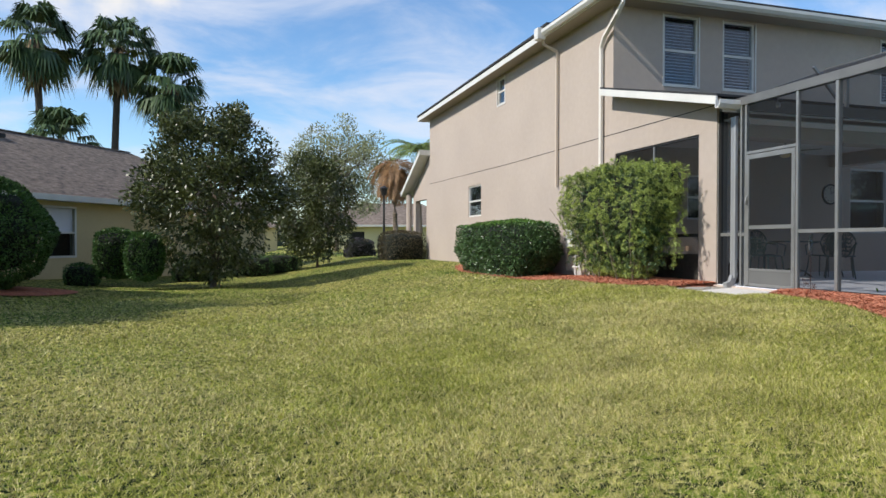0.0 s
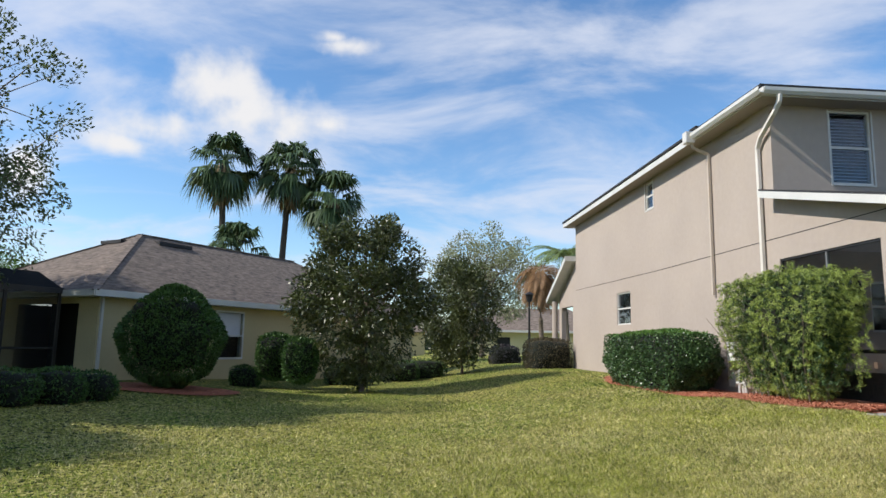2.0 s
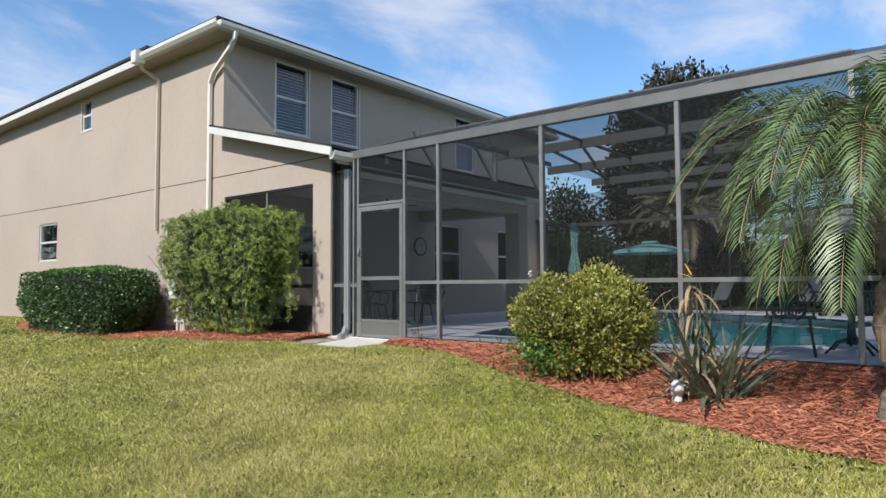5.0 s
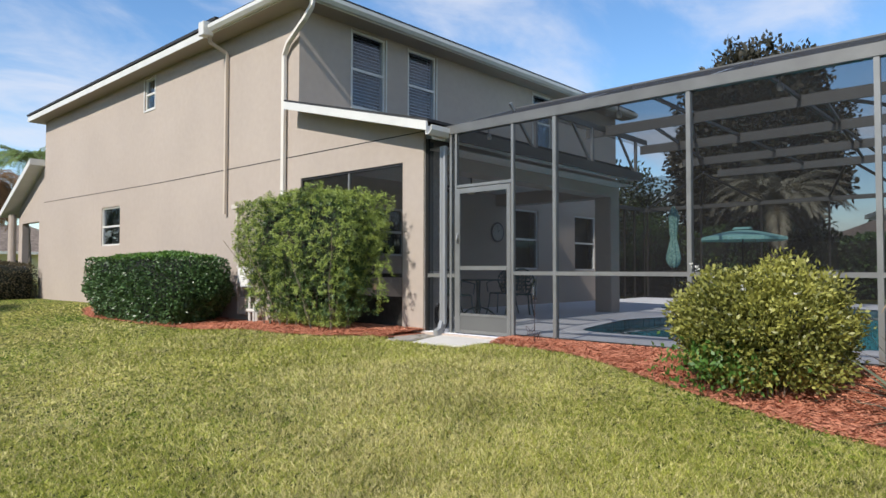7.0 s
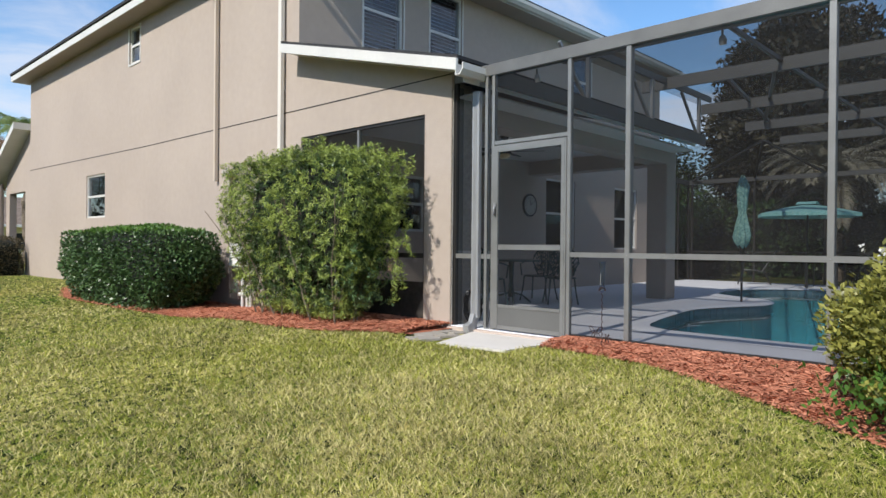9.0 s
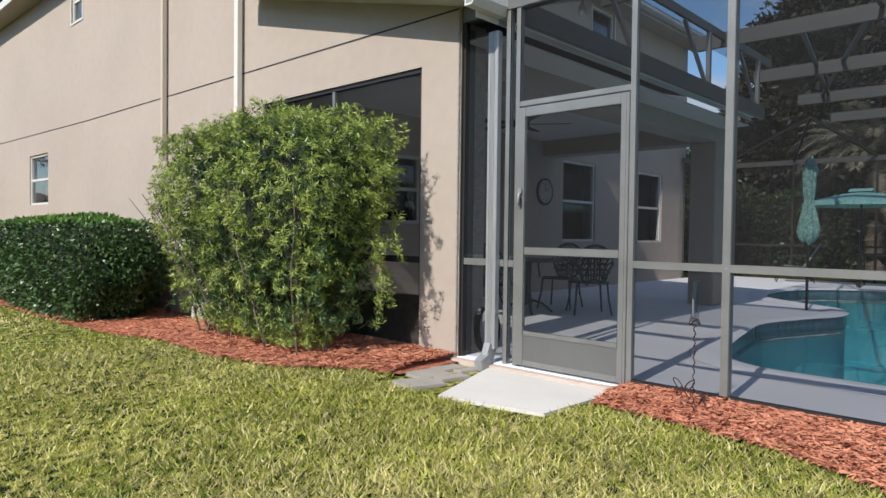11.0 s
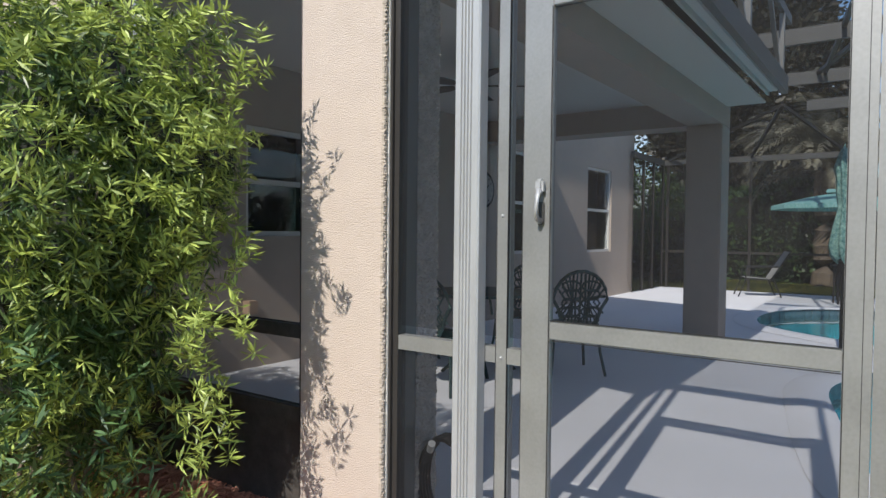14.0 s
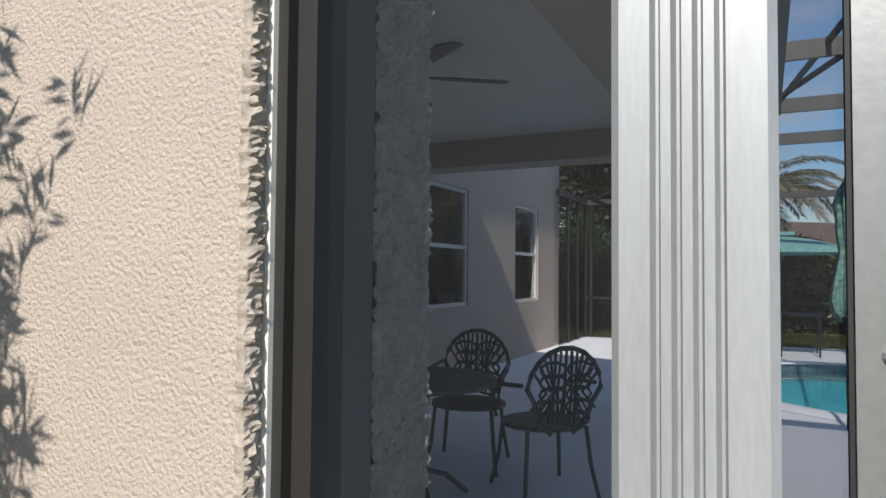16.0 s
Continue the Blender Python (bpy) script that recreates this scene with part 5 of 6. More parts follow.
def fan_palm(base, h, seed, size=1.5, small=False):
    r = random.Random(seed)
    t = thing("fan_palm", "tall fan palm with a shaggy brown skirt beyond the neighbouring roof", "palm tree", "tall fan palms")
    x, y, z = base
    bm = bmesh.new()
    lean = r.uniform(-0.4, 0.4)
    pts = [(x + lean * (i / 10) ** 2, y, z + h * i / 10) for i in range(11)]
    tube(bm, pts, [0.22 - 0.005 * i for i in range(11)], 10)
    part("trunk", bm, DARKTRUNK, t)
    top = Vector(pts[-1])
    g, dead = [], []
    nf = 64
    for i in range(nf):
        a = r.uniform(0, 2 * math.pi)
        e = r.uniform(-1.5, 1.2) if i % 4 else r.uniform(1.2, 3)
        d = Vector((math.cos(a), math.sin(a), e)).normalized()
        pl = size * r.uniform(0.55, 0.85)
        hub = top + d * pl + Vector((0, 0, -0.1 * pl))
        side = d.cross(Vector((0, 0, 1)))
        side.normalize()
        up = side.cross(d)
        for k in range(15):
            ang = (k / 14 - 0.5) * 2.5
            q = (d * math.cos(ang) + side * math.sin(ang)).normalized()
            L = size * 0.75 * r.uniform(0.8, 1.1) * (0.7 + 0.3 * math.cos(ang))
            wv = q.cross(up) * 0.045 * size
            m1 = hub + q * L * 0.55
            tip = hub + q * L + Vector((0, 0, -L * r.uniform(0.35, 0.95)))
            g.append([tuple(hub), tuple(m1 - wv), tuple(tip), tuple(m1 + wv)])
        wv = side * 0.02
        g.append([tuple(top - wv), tuple(top + wv), tuple(hub + wv), tuple(hub - wv)])
    for i in range(240):
        a = r.uniform(0, 2 * math.pi)
        z0 = r.uniform(-1.3 * size, 0.1)
        b = top + Vector((0.2 * math.cos(a), 0.2 * math.sin(a), z0))
        dead += strap(None, b, (math.cos(a) * 0.9, math.sin(a) * 0.9, -0.5), r.uniform(0.5, 0.9) * size * 0.8, 0.10, 1.8, 3)
    cloud("crown", g, L_PALMD, t)
    cloud("dead_skirt", dead, THATCH, t, "brown hanging skirt of dead fronds")


EX, EY, EZ = -7.6, -9.06, 0.77


def at(az, dist, z=None):
    a = radians(az)
    return (EX + math.sin(a) * dist, EY + math.cos(a) * dist, z)


def at3(az, dist, z):
    x, y, _ = at(az, dist)
    return (x, y, z)


fan_palm(at3(-14.1, 42, -0.5), 12.2, 1, 1.75)
fan_palm(at3(-9.4, 42, -0.5), 12.2, 2, 1.75)
fan_palm(at3(-5.0, 41, -0.5), 10.2, 3, 1.7)
fan_palm(at3(-12.6, 38, -0.5), 6.4, 4, 1.4)


def broadleaf(name, label, base, height, crown_r, crown_z, seed, nleaf, leaf, material, trunk_r=0.08, clumps=60, clump_r=0.35, limbs=14, squash=1.0, width=0.42, offset=(0, 0), fork=0.25, spread=0.8):
    """A tapered trunk, forking limbs, and leaves gathered in clumps about the limb ends."""
    r = random.Random(seed)
    rng = np.random.default_rng(seed)
    t = thing(name, label, "tree")
    x, y, z = base
    bm = bmesh.new()
    cz = z + crown_z
    ctr = Vector((x + offset[0], y + offset[1], cz))
    top = Vector((x + offset[0] * 0.7, y + offset[1] * 0.7, z + height * 0.75))
    trunk = [Vector((x, y, z - 0.1)).lerp(top, k / 6) + Vector((r.uniform(-1, 1), r.uniform(-1, 1), 0)) * 0.04 * height * (k > 0) * 0.3 for k in range(7)]
    tube(bm, trunk, [trunk_r * (1.25 if k == 0 else 1 - 0.12 * k) for k in range(7)], 8)
    ends = []
    for i in range(limbs):
        k = r.uniform(fork, 0.95) * 6
        s = trunk[int(k)].lerp(trunk[min(6, int(k) + 1)], k % 1)
        p = Vector([r.gauss(0, 1) for _ in range(3)]).normalized()
        rr = crown_r * r.uniform(0.55, 0.98)
        e = ctr + Vector((p.x * rr, p.y * rr, p.z * (height - crown_z) * squash * r.uniform(0.6, 0.98)))
        m = s.lerp(e, 0.5) + Vector((0, 0, 0.06 * height * r.uniform(-0.3, 1)))
        tube(bm, [s, s.lerp(m, 0.5), m, e], [trunk_r * 0.45, trunk_r * 0.33, trunk_r * 0.2, trunk_r * 0.06], 5)
        ends.append(e)
        for _ in range(2):
            e2 = m.lerp(e, 0.5) + Vector([r.gauss(0, 1) for _ in range(3)]).normalized() * crown_r * 0.35
            tube(bm, [m, m.lerp(e2, 0.6), e2], [trunk_r * 0.15, trunk_r * 0.09, trunk_r * 0.04], 4)
            ends.append(e2)
    part("trunk", bm, TRUNK, t)
    cs = list(ends)
    while len(cs) < clumps:
        p = Vector([r.gauss(0, 1) for _ in range(3)]).normalized()
        rr = r.uniform(0.45, 1.0) ** 0.5
        cs.append(ctr + Vector((p.x * crown_r * rr, p.y * crown_r * rr, p.z * (height - crown_z) * squash * rr)))
    cs = np.array([tuple(c) for c in cs])
    idx = rng.integers(0, len(cs), nleaf)
    off = rng.normal(0, 1, (nleaf, 3))
    off = unit(off) * (rng.uniform(0.2, 1, (nleaf, 1)) ** 0.5) * clump_r
    c = cs[idx] + off
    out = unit(off + 0.4 * (c - np.array(tuple(ctr))))
    cloud("crown", leaves(rng, c, out, leaf, leaf * width, spread), material, t)
    return t


def mag_base(az, dist):
    x, y, _ = at(az, dist)
    return (x, y, gz(x, y))


broadleaf("magnolia_tree", "young magnolia with glossy dark leaves on open lawn", mag_base(-2.1, 22.0), 5.9, 2.25, 3.05, 5, 24000, 0.165, L_MAGN, 0.09, 170, 0.42, 26, 0.98, 0.40, spread=0.9, fork=0.1)
broadleaf("magnolia_tree", "smaller magnolia with glossy dark leaves farther down the lawn", mag_base(6.4, 29.5), 5.2, 2.0, 2.75, 6, 18000, 0.155, L_MAGN, 0.08, 120, 0.42, 20, 0.98, 0.40, spread=0.9, fork=0.1)
# trees beside the neighbouring patio that shade the lawn
for sx, sy, sh, sr, sd in ((-22.5, 4.6, 9.8, 3.3, 91), (-24.0, -0.6, 9.0, 3.4, 92), (-26.0, 9.5, 10.5, 3.6, 93)):
    broadleaf("shade_tree", "broad leafy shade tree on the neighbouring lawn", (sx, sy, -0.45), sh, sr, sh * 0.62, sd, 24000, 0.30, L_BACK, 0.2, 140, 1.0, 24)
broadleaf("bare_tree", "tall thin-leaved grey tree beyond the lawn", at3(8.0, 50, -0.5), 10.2, 4.2, 6.4, 7, 15000, 0.19, L_SPARSE, 0.2, 150, 0.7, 40, 1.0, 0.5)
broadleaf("sparse_tree", "sparse fine-leaved tree that overhangs the neighbouring patio", at3(-34.5, 19, -0.5), 10.6, 3.5, 6.3, 8, 15000, 0.125, L_SMALL, 0.13, 150, 0.5, 50, 0.9, 0.45)
broadleaf("background_tree", "bright green tree behind the neighbouring house", at3(-31.0, 48, -0.5), 6.2, 4.0, 4.2, 9, 9000, 0.2, L_HEDGETOP, 0.2, 90, 0.9, 14)
feather_palm("queen_palm", "queen palm with green upper fronds beyond the house", (at3(15.2, 41, -0.4)), 6.6, 30, 2.5, 0.6, 13, L_QUEEN, 0.15, (0.3, 1.5), (1.0, 2.0), 0.06, 40)
feather_palm("brown_palm", "palm with hanging brown dead fronds beyond the house", (at3(13.1, 36, -0.4)), 5.2, 44, 2.1, 0.6, 14, L_BROWN, 0.13, (-0.9, 1.0), (1.8, 3.2), 0.06, 36)
broadleaf("big_dark_tree", "tall dark tree with reddish leaves behind the pool cage", (28.7, 3.9, -0.5), 12.7, 3.9, 6.8, 15, 52000, 0.32, leaf_mat("dark_red_leaf", (0.005, 0.009, 0.005), (0.055, 0.045, 0.022), 0.55, 0.1), 0.3, 330, 0.95, 34, 1.0, 0.5)
broadleaf("oak_tree", "broad dark green tree behind the pool", (30.0, -9.5, -0.5), 9.0, 5.0, 5.0, 16, 16000, 0.30, L_BACK, 0.3, 120, 1.2, 24)
broadleaf("oak_tree", "dark green tree behind the pool and house end", (27.0, 12.0, -0.5), 7.0, 4.5, 4.0, 17, 14000, 0.28, L_BACK, 0.25, 100, 1.1, 20)
broadleaf("crape_tree", "small multi-stemmed garden tree beside the cage end", (16.5, 4.2, -0.2), 3.6, 1.3, 2.2, 18, 2600, 0.09, L_HEDGETOP, 0.05, 50, 0.4, 16)


def masses():
    """Garden shrubs in beds beyond the cage."""
    r = random.Random(50)
    for i in range(15):
        a = -12.5 + i * 1.65
        x = 18.5 + r.uniform(-0.6, 0.8) + (0.6 if i < 4 else 0)
        h = r.uniform(2.3, 3.5)
        clipped("garden_shrub", "loose dark green shrub in a bed behind the pool cage", (x, a, -0.3 + h * 0.5), (r.uniform(0.8, 1.2), r.uniform(0.85, 1.15), h * 0.5), 2600, 0.16, L_BACK if r.random() < 0.6 else L_HEDGE, 60 + i, 0.1, 0.6, 0.5, "bush")


masses()

# ---- neighbour's side ----
clipped("topiary_bush", "rounded cone-shaped dark topiary bush on a short trunk", (at3(-17.3, 20.0, 0.92)), (1.42, 1.42, 1.40), 22000, 0.085, L_CONE, 33, 0.22, 0.80, 0.5, "bush", cone=0.45, trunk=0.10)
clipped("box_hedge", "clipped box-shaped hedge against the neighbouring wall", (at3(-9.2, 23.0, 0.30)), (0.62, 0.6, 0.74), 5000, 0.09, L_CONE, 34, 0.1, 0.4, 0.5)
clipped("dome_bush", "clipped dome bush beside the box-shaped hedge", (at3(-7.2, 21.5, 0.25)), (0.54, 0.54, 0.70), 4500, 0.085, L_CONE, 35, 0.0, 0.75, 0.5, "bush")
for i, (az, d, rr, hh) in enumerate(((-11.6, 23.0, 0.5, 0.38), (-3.5, 25.5, 0.8, 0.45), (3.0, 30.0, 1.1, 0.5), (1.0, 28.5, 0.9, 0.5), (-25.0, 15.8, 0.55, 0.4), (-28.2, 15.2, 0.6, 0.4), (-31.5, 14.8, 0.6, 0.42), (-22.6, 16.6, 0.5, 0.35))):
    x, y, _ = at(az, d)
    clipped("low_bush", "low rounded dark clipped bush in a bed", (x, y, gz(x, y) + hh * 0.7), (rr, rr, hh), 1800, 0.07, L_CONE, 70 + i, 0.1, 0.7, 0.5, "bush")
clipped("purple_hedge", "purple-brown clipped hedge at the house corner", (-0.95, 18.4, 0.28), (0.95, 1.2, 0.88), 7000, 0.07, L_PURPLE, 36, 0.1, 0.45, 0.5)
clipped("dark_bush", "dark rounded bush beyond the purple hedge", (at3(10.0, 35, 0.1)), (0.8, 0.8, 0.75), 2500, 0.09, mat("dark_purple_leaf", (0.02, 0.018, 0.02), 0.6, color2=(0.05, 0.04, 0.05), rand=0.5), 37, 0.1, 0.6, 0.5, "bush")


def trunk_of(az, d, h, rad):
    x, y, _ = at(az, d)
    bm = bmesh.new()
    ring = [bm.verts.new((x + 1.9 * math.cos(a) * (1 + 0.08 * math.sin(3 * a)), y + 1.5 * math.sin(a), gz(x + 1.9 * math.cos(a), y + 1.5 * math.sin(a)) + 0.03)) for a in np.linspace(0, 2 * math.pi, 33)[:-1]]
    c = bm.verts.new((x, y, gz(x, y) + 0.06))
    for i in range(32):
        bm.faces.new((ring[i], ring[(i + 1) % 32], c))
    structure(part("mulch_ring", bm, MULCH), "red mulch ring beneath the topiary")


trunk_of(-17.5, 20.0, 0.9, 0.10)


def neighbour():
    """Built square at its near corner, then turned."""
    L = at(-23.1, 21.5)
    h = thing("neighbour_house", "single-storey cream house with brown shingle hip roof", "house", loc=(L[0], L[1], -0.35), rz=-33.0)
    h["kind"] = "structure"
    # x to the far side of the plan is minus, y runs along the eave
    W, D, ze = 10.0, 19.0, 2.42
    # walls: long side at x = -0.45
    holes = [(5.0, 6.25, 0.55, 2.15)]
    part("side_wall", holed(0.45, D - 0.45, -0.6, ze, -0.65, -0.45, holes), STUCCO_FAR, h, "cream stucco wall")
    part("end_wall", holed(-W + 0.45, -0.65, -0.6, ze, 0.45, 0.65, [(-4.6, -1.4, 0.0, 2.2)], "x"), STUCCO_FAR, h)
    part("far_wall", boxes((-W + 0.45, -0.65, D - 0.65, D - 0.45, -0.6, ze)), STUCCO_FAR, h)
    part("back_wall", boxes((-W + 0.45, -W + 0.65, 0.65, D - 0.65, -0.6, ze)), STUCCO_FAR, h)
    # near-black sheets in place of the shade behind the openings
    part("room_shade", boxes((-4.7, -1.3, 1.6, 1.7, 0, 2.3), (-1.3, -0.9, 4.7, 6.6, 0.4, 2.3)), DARKROOM, h)
    k = W / 2
    bm = bmesh.new()
    lo = [bm.verts.new(p) for p in ((0, 0, ze + 0.1), (0, D, ze + 0.1), (-W, D, ze + 0.1), (-W, 0, ze + 0.1))]
    a, b = bm.verts.new((-k, k, ze + 0.1 + k * 0.54)), bm.verts.new((-k, D - k, ze + 0.1 + k * 0.54))
    bm.faces.new((lo[0], lo[1], b, a)); bm.faces.new((lo[1], lo[2], b)); bm.faces.new((lo[2], lo[3], a, b)); bm.faces.new((lo[3], lo[0], a)); bm.faces.new(lo)
    rf = part("roof", bm, SHINGLE, h, "brown-grey shingle hip roof")
    # courses of shingles on the two faces that show
    n = 26
    for i in range(n):
        f0 = i / n
        z = ze + 0.1 + k * 0.54 * f0
        x = -k * f0
        cloud("shingle_course", [(x + 0.02, k * f0, z + 0.012), (x + 0.02, D - k * f0, z + 0.012), (x - 0.16, D - k * f0 - 0.1, z + 0.105), (x - 0.16, k * f0 + 0.1, z + 0.105)], SHINGLE, rf)
        y = k * f0
        cloud("shingle_course", [(-k * f0, y - 0.02, z + 0.012), (-W + k * f0, y - 0.02, z + 0.012), (-W + k * f0 + 0.1, y + 0.16, z + 0.105), (-k * f0 - 0.1, y + 0.16, z + 0.105)], SHINGLE, rf)
    part("ridge_cap", beam(beam(beam(bmesh.new(), (0, 0, ze + 0.12), (-k, k, ze + 0.13 + k * 0.54), 0.2, 0.04), (-W, 0, ze + 0.12), (-k, k, ze + 0.13 + k * 0.54), 0.2, 0.04), (-k, k, ze + 0.13 + k * 0.54), (-k, D - k, ze + 0.13 + k * 0.54), 0.2, 0.04), SHINGLE, rf)
    part("roof_vent", boxes((-k + 0.5, -k + 0.8, k + 0.3, k + 1.9, ze + k * 0.54 - 0.27, ze + k * 0.54 - 0.13)), DARKROOF, rf, "black low roof vent")
    part("roof_vent", boxes((-k - 1.1, -k + 0.1, k - 0.9, k - 0.6, ze + k * 0.54 - 0.33, ze + k * 0.54 - 0.2)), DARKROOF, rf, "black low roof vent")
    part("fascia", boxes((-0.0, 0.03, 0, D, ze - 0.05, ze + 0.14), (-W, 0.0, -0.03, 0.0, ze - 0.05, ze + 0.14)), WHITE, h, "white fascia board")
    part("soffit", boxes((-0.45, 0.0, 0.0, D, ze - 0.05, ze - 0.03), (-W, -0.45, 0.0, 0.45, ze - 0.05, ze - 0.03)), WHITE, h)
    part("downspout", boxes((-0.44, -0.37, 0.5, 0.58, -0.3, ze - 0.05)), WHITE, h, "white downspout")
    w = new("window"); w.parent = h
    fx = -0.45
    part("window_frame", boxes((fx - 0.1, fx + 0.03, 4.93, 5.0, 0.48, 2.22), (fx - 0.1, fx + 0.03, 6.25, 6.32, 0.48, 2.22), (fx - 0.1, fx + 0.03, 5.0, 6.25, 2.15, 2.22), (fx - 0.1, fx + 0.03, 5.0, 6.25, 0.48, 0.55), (fx - 0.1, fx + 0.0, 5.0, 6.25, 1.30, 1.36)), WHITE, w)
    part("pane", boxes((fx - 0.08, fx - 0.075, 5.0, 6.25, 0.55, 1.30)), GLASS, w)
    part("blind", boxes((fx - 0.1, fx - 0.09, 5.0, 6.25, 1.36, 2.15)), BLINDS, w, "lowered grey-white blind")
    # dark screened patio at the near end
    p = thing("neighbour_patio", "dark bronze screened patio with mansard top beside the cream house", "screen enclosure", loc=(L[0], L[1], -0.35), rz=-33.0)
    p["kind"] = "structure"
    X0, X1, Y0, Y1, H = -9.0, -1.6, -4.6, 0.0, 2.45
    for x in (X0, -7.1, -5.3, -3.5, X1):
        part("post", boxes((x - 0.04, x + 0.04, Y0, Y0 + 0.08, -0.2, H)), DARKFRAME, p)
    for y in (-3.2, -1.6, -0.05):
        part("post", boxes((X1 - 0.04, X1 + 0.04, y - 0.04, y + 0.04, -0.2, H)), DARKFRAME, p)
    part("eave_beam", boxes((X0, X1 + 0.05, Y0 - 0.05, Y0 + 0.09, H, H + 0.16), (X1 - 0.05, X1 + 0.09, Y0 + 0.09, Y1, H, H + 0.16)), DARKFRAME, p)
    part("mid_rail", boxes((X0, X1, Y0 + 0.01, Y0 + 0.06, 0.8, 0.87)), DARKFRAME, p)
    part("mid_rail", boxes((X1 - 0.02, X1 + 0.03, Y0 + 0.06, Y1, 0.8, 0.87)), DARKFRAME, p)
    bm = bmesh.new()
    for q in (((X0, Y0 + 0.03, -0.1), (X1, Y0 + 0.03, -0.1), (X1, Y0 + 0.03, H), (X0, Y0 + 0.03, H)), ((X1, Y0 + 0.03, -0.1), (X1, Y1, -0.1), (X1, Y1, H), (X1, Y0 + 0.03, H))):
        bm.faces.new([bm.verts.new(v) for v in q])
    part("screen", bm, SCREEN_NB, p)
    bm = bmesh.new()
    T = [(X0, Y0, H + 0.16), (X1, Y0, H + 0.16), (X1, Y1, H + 0.16), (X1 - 1.3, Y0 + 1.3, H + 0.72), (X1 - 1.3, Y1, H + 0.72), (X0, Y0 + 1.3, H + 0.72), (X0, Y1, H + 0.72)]
    vv = [bm.verts.new(v) for v in T]
    bm.faces.new((vv[0], vv[1], vv[3], vv[5])); bm.faces.new((vv[1], vv[2], vv[4], vv[3])); bm.faces.new((vv[5], vv[3], vv[4], vv[6]))
    part("roof_screen", bm, mat("dark_mansard_screen", (0.010, 0.011, 0.011), 0.95, var=0.3, scale=9, spec=0.1), p)
    part("hip_bar", beam(bmesh.new(), (X1, Y0, H + 0.17), (X1 - 1.3, Y0 + 1.3, H + 0.74), 0.05, 0.05), DARKFRAME, p)
    part("patio_floor", boxes((X0, X1, Y0, 1.6, -0.5, -0.12)), SLAB, p)
    # furniture in its shade
    M = h.matrix_basis
    for i, (x, y) in enumerate(((-3.0, -2.8), (-4.4, -3.4), (-5.6, -2.6), (-7.2, -3.0))):
        c = thing("patio_chair", "dark patio chair in the shaded screened patio", "chair", "neighbour's patio chairs", loc=(L[0], L[1], -0.35), rz=-33.0)
        c.matrix_basis = M @ Matrix.Translation((x, y, -0.12))
        part("seat", boxes((-0.24, 0.24, -0.24, 0.24, 0.42, 0.46)), DARKFRAME, c)
        part("backrest", boxes((-0.24, 0.24, 0.20, 0.24, 0.46, 0.95)), DARKFRAME, c)
        for sx in (-0.22, 0.19):
            for sy in (-0.22, 0.19):
                part("leg", boxes((sx, sx + 0.03, sy, sy + 0.03, 0, 0.42)), DARKFRAME, c)


neighbour()


def far_house():
    x, y, _ = at(13.0, 62)
    h = thing("far_house", "distant pale yellow single-storey house with brown roof", "house", loc=(x, y, -0.5), rz=-8)
    h["kind"] = "structure"
    part("wall", boxes((-7, 7, 0, 8, 0, 2.7)), STUCCO_YEL, h)
    k = 4.6
    bm = bmesh.new()
    lo = [bm.verts.new(p) for p in ((-7.6, -0.6, 2.7), (7.6, -0.6, 2.7), (7.6, 8.6, 2.7), (-7.6, 8.6, 2.7))]
    a, b = bm.verts.new((-3.0, 4, 5.0)), bm.verts.new((3.0, 4, 5.0))
    bm.faces.new((lo[0], lo[1], b, a)); bm.faces.new((lo[1], lo[2], b)); bm.faces.new((lo[2], lo[3], a, b)); bm.faces.new((lo[3], lo[0], a)); bm.faces.new(lo)
    part("roof", bm, SHINGLE, h, "brown shingle roof")
    part("fascia", boxes((-7.6, 7.6, -0.64, -0.6, 2.55, 2.75)), WHITE, h)
    # plain near-black plates: the unlit rooms are put into their colour
    part("window_glass", boxes((1.2, 2.6, -0.02, -0.005, 0.9, 2.1), (-4, -2.8, -0.02, -0.005, 0.9, 2.1)), DARKROOM, h)
    for i, (az, d) in enumerate(((-3, 75), (22, 70), (-22, 80), (55, 85))):
        x, y, _ = at(az, d)
        if az > 50:
            x, y = 40, -6
        g = thing("distant_house", "distant single-storey house with low brown roof", "house", loc=(x, y, -0.5), rz=-az)
        g["kind"] = "structure"
        part("wall", boxes((-8, 8, 0, 9, 0, 2.7)), STUCCO_FAR, g)
        bm = bmesh.new()
        lo = [bm.verts.new(p) for p in ((-8.6, -0.6, 2.7), (8.6, -0.6, 2.7), (8.6, 9.6, 2.7), (-8.6, 9.6, 2.7))]
        a, b = bm.verts.new((-4.0, 4.5, 5.0)), bm.verts.new((4.0, 4.5, 5.0))
        bm.faces.new((lo[0], lo[1], b, a)); bm.faces.new((lo[1], lo[2], b)); bm.faces.new((lo[2], lo[3], a, b)); bm.faces.new((lo[3], lo[0], a)); bm.faces.new(lo)
        part("roof", bm, SHINGLE, g)


far_house()


